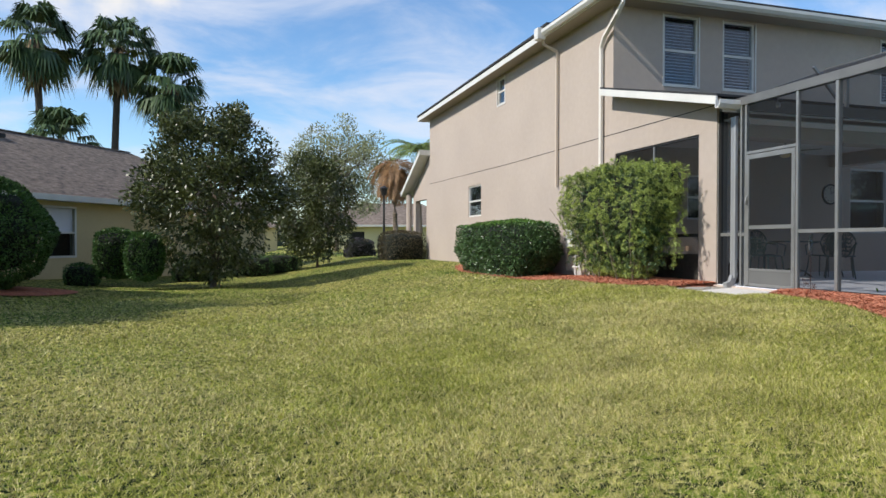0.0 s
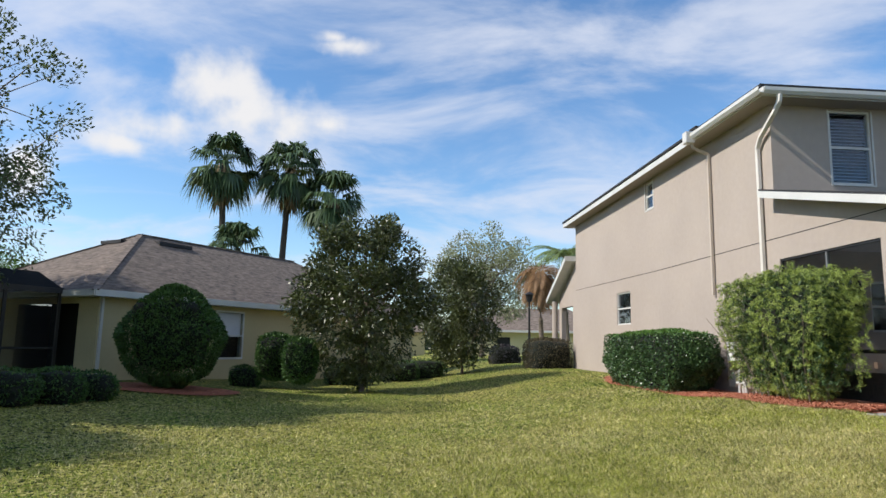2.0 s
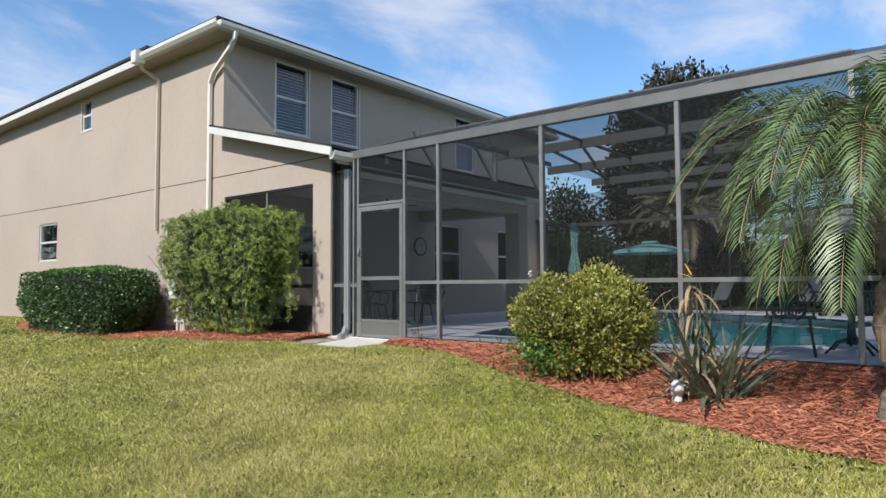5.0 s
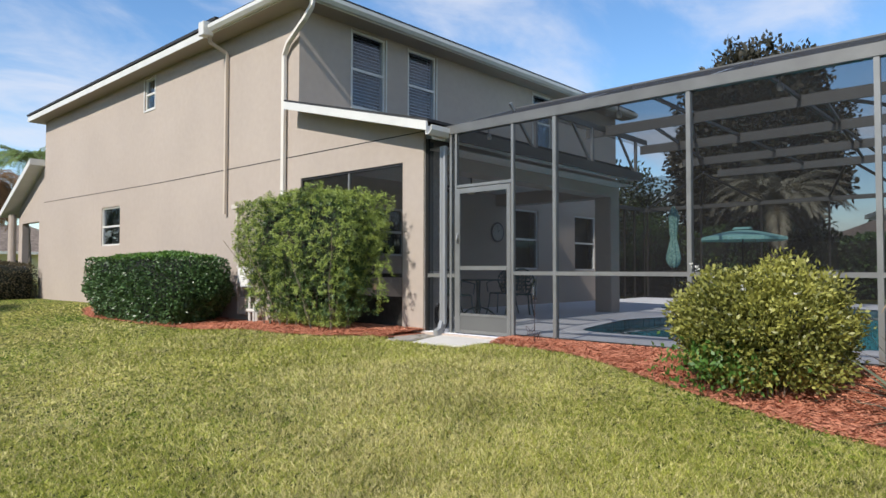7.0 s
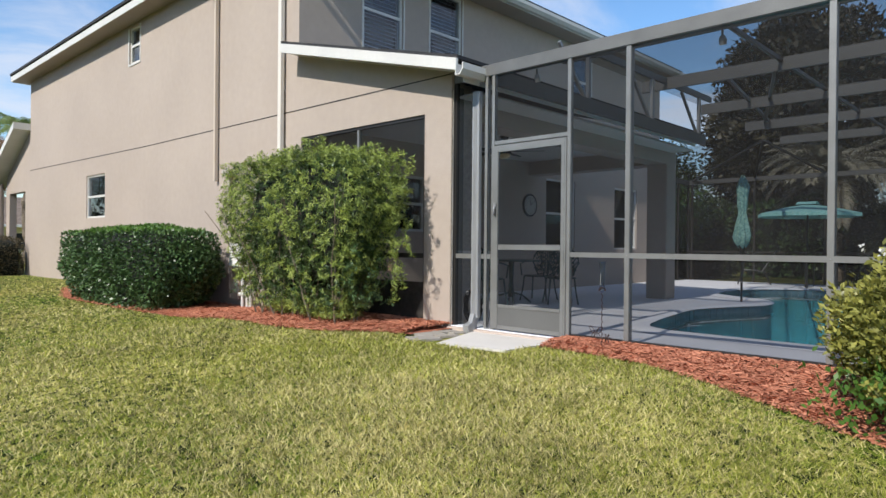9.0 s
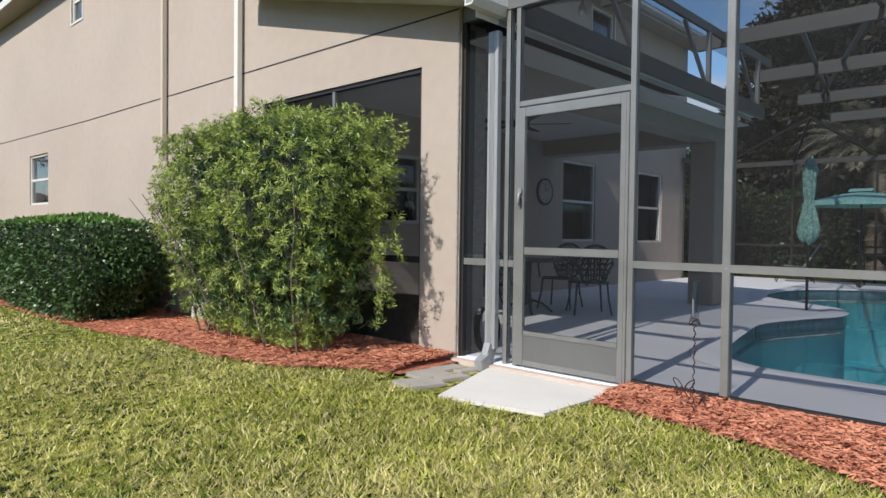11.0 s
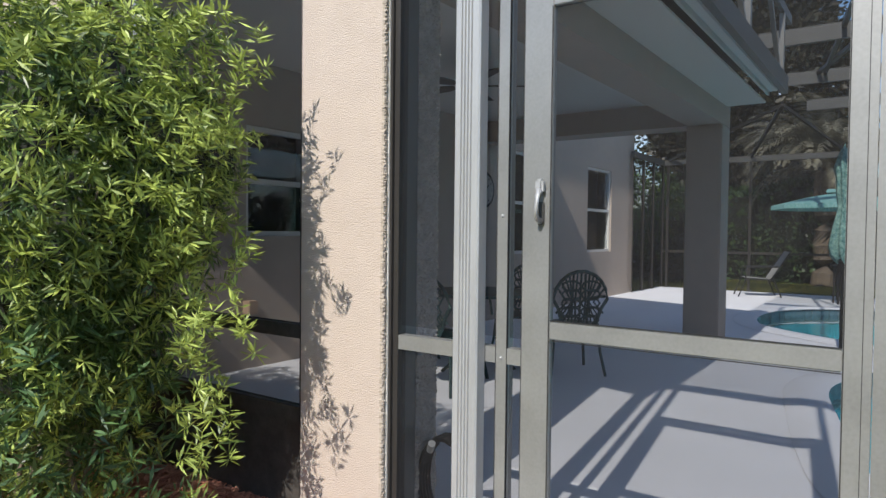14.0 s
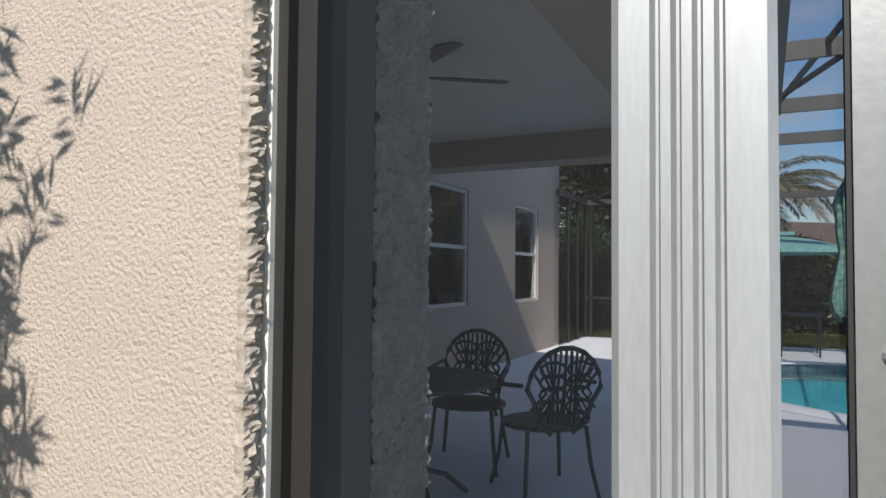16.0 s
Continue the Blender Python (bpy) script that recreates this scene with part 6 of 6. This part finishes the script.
def lamp_post():
    x, y, _ = at(12.1, 33)
    t = thing("street_lamp", "slim dark street lamp post with a lantern on top", "street lamp")
    z = gz(x, y)
    part("pole", tube(bmesh.new(), [(x, y, z), (x, y, 3.0)], [0.07, 0.05], 8), DARKFRAME, t)
    bm = bmesh.new()
    bmesh.ops.create_cone(bm, segments=8, radius1=0.12, radius2=0.2, depth=0.35, cap_ends=True, matrix=Matrix.Translation((x, y, 3.17)))
    part("lantern", bm, DARKFRAME, t)
    bm = bmesh.new()
    bmesh.ops.create_cone(bm, segments=8, radius1=0.26, radius2=0.03, depth=0.14, cap_ends=True, matrix=Matrix.Translation((x, y, 3.42)))
    part("cap", bm, DARKFRAME, t)


lamp_post()


def treeline():
    """Woods far off, all round the horizon."""
    rng = np.random.default_rng(77)
    vs = []
    n = 26000
    a = rng.uniform(0, 2 * math.pi, n)
    d = rng.uniform(95, 130, n)
    hmax = np.array([5.0 + 2.6 * noise.noise((math.cos(q) * 6, math.sin(q) * 6, 0)) + 1.2 * noise.noise((math.cos(q) * 25, math.sin(q) * 25, 4)) for q in a])
    z = rng.uniform(-1, 1, n) * 0.5 * hmax + 0.5 * hmax - 1.0
    c = np.stack([np.cos(a) * d, np.sin(a) * d, z], 1)
    v = leaves(rng, c, unit(rng.normal(0, 1, (n, 3))), 2.4, 1.8, 0.5)
    ob = cloud("far_woods", v, L_BACK)
    tagged(ob, "distant dark green woods on the horizon", kind="stuff")


treeline()

# ---- things by the pool and in the lanai ----
TEAL = mat("teal_canvas", (0.05, 0.26, 0.26), 0.7, var=0.3, scale=30, fine=120, color2=(0.36, 0.60, 0.56))
TEALP = mat("patterned_teal_canvas", (0.005, 0.10, 0.11), 0.75, scale=26, fine=70, color2=(0.34, 0.56, 0.50))
POLE = mat("dark_pole_metal", (0.03, 0.03, 0.03), 0.4, metal=0.5)
CAST = mat("dark_green_cast_aluminium", (0.012, 0.028, 0.03), 0.45, metal=0.4, var=0.5, scale=20, color2=(0.06, 0.11, 0.11))


def closed_umbrella():
    x, y = 6.45, -1.09
    t = thing("closed_umbrella", "closed teal patterned patio umbrella at the pool edge", "umbrella")
    part("pole", tube(bmesh.new(), [(x, y, 0.0), (x, y, 2.25)], 0.02, 8), POLE, t)
    bm = bmesh.new()
    n = 36
    rows = []
    for z, r in ((2.24, 0.03), (2.18, 0.10), (2.05, 0.17), (1.90, 0.14), (1.70, 0.13), (1.60, 0.10), (1.52, 0.12), (1.35, 0.18), (1.15, 0.24), (1.05, 0.20), (0.98, 0.10)):
        row = []
        for i in range(n):
            a = 2 * math.pi * i / n
            k = 1 + 0.22 * math.cos(8 * a + z) + 0.08 * math.sin(5 * a + 3 * z)
            row.append(bm.verts.new((x + 0.55 * r * k * math.cos(a), y + 0.55 * r * k * math.sin(a), z + 0.03 * math.sin(3 * a))))
        rows.append(row)
    for a, b in zip(rows, rows[1:]):
        for i in range(n):
            bm.faces.new((a[i], a[(i + 1) % n], b[(i + 1) % n], b[i]))
    part("canopy", bm, TEALP, t, smooth=True)
    part("collar", tube(bmesh.new(), [(x, y, 0.86), (x, y, 0.98)], 0.045, 10), POLE, t)


def open_umbrella():
    x, y = 12.1, -0.65
    t = thing("open_umbrella", "open teal patio umbrella over the far pool deck", "umbrella")
    part("pole", tube(bmesh.new(), [(x, y, 0.0), (x, y, 2.05)], 0.022, 8), POLE, t)
    bm = bmesh.new()
    n = 8
    top = bm.verts.new((x, y, 2.06))
    rows = [[bm.verts.new((x + r * math.cos(2 * math.pi * i / n), y + r * math.sin(2 * math.pi * i / n), z)) for i in range(n)] for r, z in ((0.5, 1.98), (1.15, 1.82), (1.16, 1.74))]
    for i in range(n):
        bm.faces.new((top, rows[0][i], rows[0][(i + 1) % n]))
    for a, b in zip(rows, rows[1:]):
        for i in range(n):
            bm.faces.new((a[i], b[i], b[(i + 1) % n], a[(i + 1) % n]))
    part("canopy", bm, TEAL, t)
    part("vent_cap", prism([(x - 0.22, 2.045), (x + 0.22, 2.045), (x, 2.12)], "y", y - 0.22, y + 0.22), TEAL, t)
    for i in range(n):
        a = 2 * math.pi * i / n
        part("rib", beam(bmesh.new(), (x, y, 2.02), (x + 1.1 * math.cos(a), y + 1.1 * math.sin(a), 1.80), 0.015, 0.015), POLE, t)


def cast_chair(x, y, rz, first=[]):
    if first:
        return copy_thing(first[0], pose(x, y, 0, 0, 0, rz))
    t = thing("patio_chair", "dark green cast aluminium chair with lattice back on the deck", "chair", "chairs round the lanai table")
    part("seat", prism([(0.27 * math.cos(a), 0.25 * math.sin(a)) for a in np.linspace(0, 2 * math.pi, 17)[:-1]], "z", 0.42, 0.445), CAST, t)
    for sx in (-1, 1):
        for sy in (-1, 1):
            part("leg", tube(bmesh.new(), [(sx * 0.2, sy * 0.18, 0.43), (sx * 0.22, sy * 0.2, 0.2), (sx * 0.25, sy * 0.25, 0.0)], 0.014, 6), CAST, t)
        part("armrest", tube(bmesh.new(), [(sx * 0.25, 0.2, 0.70), (sx * 0.28, 0.0, 0.68), (sx * 0.27, -0.2, 0.64), (sx * 0.24, -0.2, 0.44)], 0.014, 6), CAST, t)
    rim = [(0.25 * math.cos(a) * (1.0 if math.sin(a) > 0 else 0.8), 0.24 + 0.10 * (0.25 + 0.35 * math.sin(a)), 0.66 + 0.27 * math.sin(a)) for a in np.linspace(-1.2, math.pi + 1.2, 18)]
    back = part("backrest", tube(bmesh.new(), rim, 0.016, 6), CAST, t)
    bm = bmesh.new()
    for k in range(-6, 7):
        u = k * 0.036
        h = math.sqrt(max(0, 1 - (u / 0.25) ** 2)) * 0.25
        tube(bm, [(u, 0.25, 0.66 - h * 0.8), (u * 0.6 + 0.03 * math.sin(k), 0.265, 0.66), (u, 0.29, 0.66 + h)], 0.010, 4)
    for k in range(5):
        for s in (-1, 1):
            tube(bm, [(s * 0.09 + 0.085 * math.cos(a), 0.262 + 0.008 * k, 0.50 + 0.075 * k + 0.045 * math.sin(a)) for a in np.linspace(0, 2 * math.pi, 11)], 0.009, 4)
    part("lattice", bm, CAST, back)
    t.matrix_basis = pose(x, y, 0, 0, 0, rz)
    first.append(t)
    return t


def table(x, y, r=0.55):
    t = thing("patio_table", "round dark cast aluminium table in the lanai", "table", loc=(x, y, 0))
    part("tabletop", prism([(r * math.cos(a), r * math.sin(a)) for a in np.linspace(0, 2 * math.pi, 25)[:-1]], "z", 0.70, 0.725), CAST, t)
    part("pedestal", tube(bmesh.new(), [(0, 0, 0.70), (0, 0, 0.35), (0, 0, 0.1)], [0.05, 0.035, 0.06], 10), CAST, t)
    for i in range(4):
        a = math.pi / 4 + i * math.pi / 2
        part("leg", tube(bmesh.new(), [(0, 0, 0.18), (0.2 * math.cos(a), 0.2 * math.sin(a), 0.12), (0.34 * math.cos(a), 0.34 * math.sin(a), 0.0)], 0.016, 6), CAST, t)


closed_umbrella()
open_umbrella()
for x, y, rz in ((3.60, 0.84, 135), (3.92, 1.50, -79), (3.05, 2.28, 15), (2.36, 1.40, 95)):
    cast_chair(x, y, rz)
table(3.12, 1.50, 0.5)


def lounge(x, y, rz, label):
    t = thing("sling_chair", label, "chair", "sling chairs on the far deck")
    SL = mat("pale_sling_fabric", (0.30, 0.30, 0.29), 0.8, var=0.1, scale=20)
    part("frame", tube(tube(bmesh.new(), [(-0.28, -0.35, 0.0), (-0.28, -0.2, 0.38), (-0.28, 0.25, 0.36), (-0.28, 0.62, 0.95)], 0.014, 6), [(0.28, -0.35, 0.0), (0.28, -0.2, 0.38), (0.28, 0.25, 0.36), (0.28, 0.62, 0.95)], 0.014, 6), POLE, t)
    for sx in (-0.28, 0.28):
        part("leg", tube(bmesh.new(), [(sx, 0.3, 0.36), (sx, 0.45, 0.0)], 0.014, 6), POLE, t)
        part("armrest", tube(bmesh.new(), [(sx, -0.22, 0.36), (sx, -0.2, 0.6), (sx, 0.4, 0.62)], 0.016, 6), POLE, t)
    part("seat", prism([(-0.2, 0.38), (0.25, 0.34), (0.25, 0.355), (-0.2, 0.395)], "x", -0.26, 0.26), SL, t)
    part("backrest", prism([(0.25, 0.36), (0.6, 0.93), (0.615, 0.925), (0.265, 0.355)], "x", -0.26, 0.26), SL, t)
    t.matrix_basis = pose(x, y, 0, 0, 0, rz)


lounge(12.9, 0.9, 200, "sling-back chair on the far pool deck")
lounge(12.9, -2.2, 150, "sling-back chair beside the open umbrella")
lounge(12.6, -4.8, 100, "sling-back lounge chair at the far pool end")


def wide_umbrella():
    x, y = 11.9, -5.35
    t = thing("wide_umbrella", "large open pale grey umbrella over the far pool deck", "umbrella")
    CAN = mat("pale_grey_canvas", (0.42, 0.43, 0.40), 0.8, var=0.1, scale=6, fine=80, translucent=0.3)
    part("pole", tube(bmesh.new(), [(x, y, 0.0), (x, y, 2.72)], 0.025, 8), POLE, t)
    part("base", tube(bmesh.new(), [(x, y, 0.0), (x, y, 0.06), (x, y, 0.10)], [0.26, 0.24, 0.05], 16), POLE, t)
    bm = bmesh.new()
    top = bm.verts.new((x, y, 2.76))
    rows = [[bm.verts.new((x + r * math.cos(math.pi * i / 4), y + r * math.sin(math.pi * i / 4), z)) for i in range(8)] for r, z in ((0.6, 2.64), (1.2, 2.47), (1.75, 2.28), (1.76, 2.18))]
    for i in range(8):
        bm.faces.new((top, rows[0][i], rows[0][(i + 1) % 8]))
        for a, b in zip(rows, rows[1:]):
            bm.faces.new((a[i], b[i], b[(i + 1) % 8], a[(i + 1) % 8]))
    part("canopy", bm, CAN, t)
    for i in range(8):
        a = math.pi * i / 4
        part("rib", beam(bmesh.new(), (x, y, 2.70), (x + 1.7 * math.cos(a), y + 1.7 * math.sin(a), 2.26), 0.015, 0.015), POLE, t)


wide_umbrella()
cast_chair(1.15, -6.62, 100)
cast_chair(2.35, -7.35, -70)
table(1.75, -7.15, 0.42)


def bar_table():
    t = thing("side_table", "small dark side table on the far pool deck", "table", loc=(12.7, -0.9, 0))
    part("tabletop", boxes((-0.4, 0.4, -0.4, 0.4, 0.68, 0.71)), POLE, t)
    for sx in (-0.36, 0.33):
        for sy in (-0.36, 0.33):
            part("leg", boxes((sx, sx + 0.03, sy, sy + 0.03, 0, 0.68)), POLE, t)


bar_table()


def ceiling_fan():
    t = thing("ceiling_fan", "dark ceiling fan with a cream bowl light in the lanai", "ceiling fan", loc=(2.9, 1.5, 0))
    part("rod", tube(bmesh.new(), [(0, 0, 2.78), (0, 0, 2.6)], 0.015, 8), POLE, t)
    part("canopy", tube(bmesh.new(), [(0, 0, 2.78), (0, 0, 2.73)], [0.08, 0.06], 12), POLE, t)
    part("motor", tube(bmesh.new(), [(0, 0, 2.61), (0, 0, 2.57), (0, 0, 2.50), (0, 0, 2.47)], [0.07, 0.12, 0.12, 0.07], 14), POLE, t)
    WB = mat("dark_fan_blade", (0.05, 0.04, 0.035), 0.5)
    for i in range(5):
        a = i * 2 * math.pi / 5 + 0.3
        bm = prism([(0.14, -0.03), (0.25, -0.06), (0.62, -0.075), (0.66, 0.0), (0.62, 0.075), (0.25, 0.06), (0.14, 0.03)], "z", -0.004, 0.004)
        bmesh.ops.transform(bm, matrix=pose(0, 0, 2.53, 10, 0, math.degrees(a)), verts=bm.verts)
        part("blade", bm, WB, t)
    bm = bmesh.new()
    bmesh.ops.create_uvsphere(bm, u_segments=16, v_segments=8, radius=0.1, matrix=Matrix.Translation((0, 0, 2.46)) @ Matrix.Diagonal((1, 1, 0.6, 1)))
    part("bowl", bm, mat("cream_glass", (0.75, 0.6, 0.35), 0.3), t, "cream glass bowl", smooth=True)


ceiling_fan()


def wall_things():
    t = thing("wall_clock", "round pale-faced clock on the lanai wall", "clock", loc=(5.92, YB, 1.85))
    part("rim", prism([(0.25 * math.cos(a), 0.25 * math.sin(a)) for a in np.linspace(0, 2 * math.pi, 33)[:-1]], "y", -0.03, -0.002), POLE, t)
    f = part("face", prism([(0.21 * math.cos(a), 0.21 * math.sin(a)) for a in np.linspace(0, 2 * math.pi, 33)[:-1]], "y", -0.035, -0.031), mat("clock_face", (0.35, 0.34, 0.32), 0.6), t)
    for i in range(12):
        a = i * math.pi / 6
        part("hour_mark", boxes((0.17 * math.cos(a) - 0.008, 0.17 * math.cos(a) + 0.008, -0.038, -0.036, 0.17 * math.sin(a) - 0.012, 0.17 * math.sin(a) + 0.012)), POLE, f)
    part("pointer", beam(beam(bmesh.new(), (0, -0.038, 0), (0.09, -0.038, 0.07), 0.004, 0.012), (0, -0.038, 0), (-0.02, -0.038, 0.15), 0.004, 0.01), POLE, f)
    bm = bmesh.new()
    n = 48
    rings = []
    for r, d in ((0.0, 0.05), (0.18, 0.05), (0.30, 0.035), (0.42, 0.03), (0.46, 0.02), (0.50, 0.05), (0.57, 0.06), (0.60, 0.0)):
        rings.append([bm.verts.new((r * math.cos(2 * math.pi * i / n), -d - 0.012 * noise.noise((r * 9 * math.cos(2 * math.pi * i / n), r * 9 * math.sin(2 * math.pi * i / n), 2)), r * math.sin(2 * math.pi * i / n))) for i in range(n)])
    for a, b in zip(rings, rings[1:]):
        for i in range(n):
            bm.faces.new((a[i], a[(i + 1) % n], b[(i + 1) % n], b[i]))
    bmesh.ops.remove_doubles(bm, verts=bm.verts, dist=0.0005)
    ob = part("wall_plaque", bm, mat("dark_relief_metal", (0.022, 0.020, 0.018), 0.55, metal=0.3, var=0.4, scale=6, bump=0.01, bscale=9), smooth=True)
    ob.location = (1.15, YB, 1.87)
    tagged(ob, "large round dark relief plaque on the lanai wall", "wall decoration")
    t = tagged(part("outlet_cover", boxes((1.84, 1.94, YB - 0.10, YB - 0.001, 0.50, 0.62), bevel=0.006), mat("tan_plastic", (0.42, 0.30, 0.22), 0.5)), "tan weatherproof outlet cover on the lanai wall", "outlet")
    # hose and broom tucked behind the downspout
    t = thing("garden_hose", "coiled black hose on the deck in the lanai corner", "hose", loc=(0.28, -0.12, 0.0))
    bm = bmesh.new()
    for k in range(4):
        tube(bm, [(0.02 * k - 0.03, 0.12 * math.cos(a), 0.22 + 0.19 * math.sin(a)) for a in np.linspace(0, 2 * math.pi, 20)], 0.013, 6)
    part("coil", bm, POLE, t)
    part("nozzle", tube(bmesh.new(), [(-0.05, 0.05, 0.36), (-0.08, 0.02, 0.40)], 0.016, 8), SPOUT, t, "pale metal nozzle")


wall_things()


def rain_gauge():
    x, y = -0.35, -2.24
    z0 = gz(x, y)
    t = thing("rain_gauge", "twisted wire stake with glass rain tube and metal butterfly in mulch", "rain gauge")
    WI = mat("rusty_wire", (0.05, 0.025, 0.02), 0.6, metal=0.4)
    pts = [(x + 0.006 * math.sin(i * 1.6), y + 0.006 * math.cos(i * 1.6), z0 + (0.53 - z0) * i / 40) for i in range(41)]
    part("stake", tube(bmesh.new(), pts, 0.004, 5), WI, t)
    part("holder", tube(bmesh.new(), [(x + 0.03 * math.cos(a), y + 0.03 * math.sin(a), 0.56 + 0.02 * math.sin(2 * a)) for a in np.linspace(0, 2 * math.pi, 13)], 0.004, 5), WI, t)
    gt = part("glass_tube", tube(bmesh.new(), [(x, y, 0.53), (x, y, 0.56), (x, y, 0.80), (x, y, 0.81)], [0.016, 0.024, 0.028, 0.03], 12), GLASS, t, smooth=True)
    part("scale_strip", boxes((x - 0.031, x - 0.029, y - 0.005, y + 0.005, 0.60, 0.70)), mat("grey_plastic", (0.14, 0.14, 0.14), 0.5), gt, "white scale strip")
    bm = bmesh.new()
    for s in (-1, 1):
        for w, h in ((0.06, 0.05), (0.04, -0.04)):
            loop = [(x - 0.02, y + 0.05 + s * (0.005 + w * (0.5 - 0.5 * math.cos(a))) * 1.0, z0 + 0.20 + h * (0.5 - 0.5 * math.cos(a)) + 0.022 * math.sin(a)) for a in np.linspace(0, 2 * math.pi, 13)]
            tube(bm, loop, 0.0035, 4)
    part("butterfly", bm, WI, t)
    bm = bmesh.new()
    for i in range(6):
        a = i * math.pi / 3
        loop = [(x - 0.01, y - 0.06 + 0.045 * (0.5 - 0.5 * math.cos(b)) * math.cos(a), z0 + 0.16 + 0.045 * (0.5 - 0.5 * math.cos(b)) * math.sin(a) + 0.008 * math.sin(b)) for b in np.linspace(0, 2 * math.pi, 9)]
        tube(bm, loop, 0.003, 4)
    part("flower", bm, WI, t)


rain_gauge()


def small_outdoor():
    # pavers beside the slab
    rng = random.Random(6)
    t = thing("paver_path", "short row of grey pavers between mulch and slab", "pavers")
    t["kind"] = "structure"
    for x0, x1, y0, y1, a in ((-0.98, -0.66, -0.52, -0.26, -14), (-0.70, -0.40, -0.36, -0.08, -10), (-0.40, -0.12, -0.28, 0.0, -6), (-0.64, -0.36, -0.50, -0.36, -12), (-0.33, -0.08, -0.40, -0.28, -10)):
        bm = boxes((-(x1 - x0) / 2, (x1 - x0) / 2, -(y1 - y0) / 2, (y1 - y0) / 2, -0.05, 0.0), bevel=0.008)
        bmesh.ops.transform(bm, matrix=pose((x0 + x1) / 2, (y0 + y1) / 2, -0.03, rng.uniform(-1.5, 1.5), rng.uniform(-1.5, 1.5), a), verts=bm.verts)
        part("paver", bm, PAVER, t)
    s = tagged(part("loose_stone", boxes((-0.62, -0.54, 0.04, 0.09, -0.05, -0.01), bevel=0.012), mat("tan_stone", (0.45, 0.30, 0.16), 0.8)), "small loose tan stone lying on red mulch", "stone")
    # white pipe end by the bird of paradise
    t = thing("pipe_elbow", "white plastic pipe elbow standing in red mulch", "pipe")
    x, y = -1.42, -6.22
    part("riser", tube(bmesh.new(), [(x, y, gz(x, y) - 0.05), (x, y, gz(x, y) + 0.13)], 0.045, 12), WHITE, t, smooth=True)
    part("bend", tube(bmesh.new(), [(x, y, gz(x, y) + 0.11), (x - 0.005, y, gz(x, y) + 0.18), (x - 0.04, y - 0.02, gz(x, y) + 0.20), (x - 0.08, y - 0.04, gz(x, y) + 0.15)], [0.055, 0.058, 0.055, 0.05], 12), WHITE, t, smooth=True)
    # meter box and pipes between the hedge and the tall bush
    t = thing("meter_box", "beige electric meter box with conduits on the stucco wall", "meter box")
    BG = mat("beige_painted_metal", (0.52, 0.47, 0.40), 0.5, var=0.06)
    BOXW = mat("pale_grey_painted_steel", (0.70, 0.69, 0.67), 0.45, var=0.06, scale=6)
    part("cabinet", boxes((-0.17, -0.005, 4.60, 4.98, 0.57, 0.95), bevel=0.012), BOXW, t, "pale grey-white cabinet")
    part("cabinet_lid", boxes((-0.185, -0.005, 4.58, 5.00, 0.951, 0.97), bevel=0.004), BOXW, t, "pale sloped lid")
    part("conduit", tube(bmesh.new(), [(-0.05, 4.72, -0.2), (-0.05, 4.72, 0.57)], 0.03, 8), BG, t)
    part("conduit", tube(bmesh.new(), [(-0.05, 5.14, 0.02), (-0.05, 5.14, 1.0), (-0.05, 5.22, 1.2), (-0.05, 5.22, 2.12)], 0.028, 8), BG, t)
    part("weatherhead", boxes((-0.16, -0.005, 5.02, 5.28, 2.12, 2.22), bevel=0.015), BG, t)
    part("handle_box", boxes((-0.15, -0.005, 4.58, 4.78, 0.38, 0.54), bevel=0.006), DARKFRAME, t, "small dark disconnect box")
    part("lower_cabinet", boxes((-0.12, -0.005, 4.76, 5.00, 0.02, 0.36), bevel=0.01), BG, t)
    t = thing("wall_pipes", "cluster of white plastic pipes and a valve by the wall", "pipes")
    for yy, hh in ((4.25, 0.32), (4.35, 0.25), (4.5, 0.38)):
        part("pipe", tube(bmesh.new(), [(-0.18, yy, -0.2), (-0.18, yy, hh), (-0.08, yy, hh + 0.03)], 0.026, 8), WHITE, t)
    part("valve", tube(bmesh.new(), [(-0.18, 4.2, 0.12), (-0.18, 4.58, 0.12)], 0.034, 8), WHITE, t)
    part("valve_handle", tube(bmesh.new(), [(-0.18, 4.40, 0.15), (-0.18, 4.40, 0.24), (-0.18, 4.46, 0.25)], 0.012, 6), DARKFRAME, t)
    # spotlights under the eave beam
    for y in (-1.1, -3.1, -4.9, -6.4):
        t = thing("cage_spotlight", "small pale spotlight that hangs under the cage beam", "spotlight", "spotlights of the cage", loc=(XS + 0.14, y, ZB - 0.02))
        part("stem", tube(bmesh.new(), [(0, 0, 0.03), (0, 0, -0.04)], 0.01, 6), FRAME, t)
        part("head", tube(bmesh.new(), [(0, 0, -0.03), (0.01, 0, -0.07), (0.02, 0, -0.11)], [0.02, 0.035, 0.028], 10), SPOUT, t)
    # screws on the frames
    t = thing("frame_screws", "round screw heads on the aluminium frames", "screws")
    for y, z, x in ((-0.505, 1.315, XS), (-0.505, 0.82, XS), (-0.01, 1.33, XS), (-0.01, 0.83, XS), (-2.27, 0.865, XS), (-4.0, 0.865, XS), (-0.505, 2.2, XS), (-0.01, 2.1, XS)):
        bm = bmesh.new()
        bmesh.ops.create_uvsphere(bm, u_segments=8, v_segments=5, radius=0.006, matrix=Matrix.Translation((x, y, z)))
        part("screw", bm, SPOUT, t)


small_outdoor()
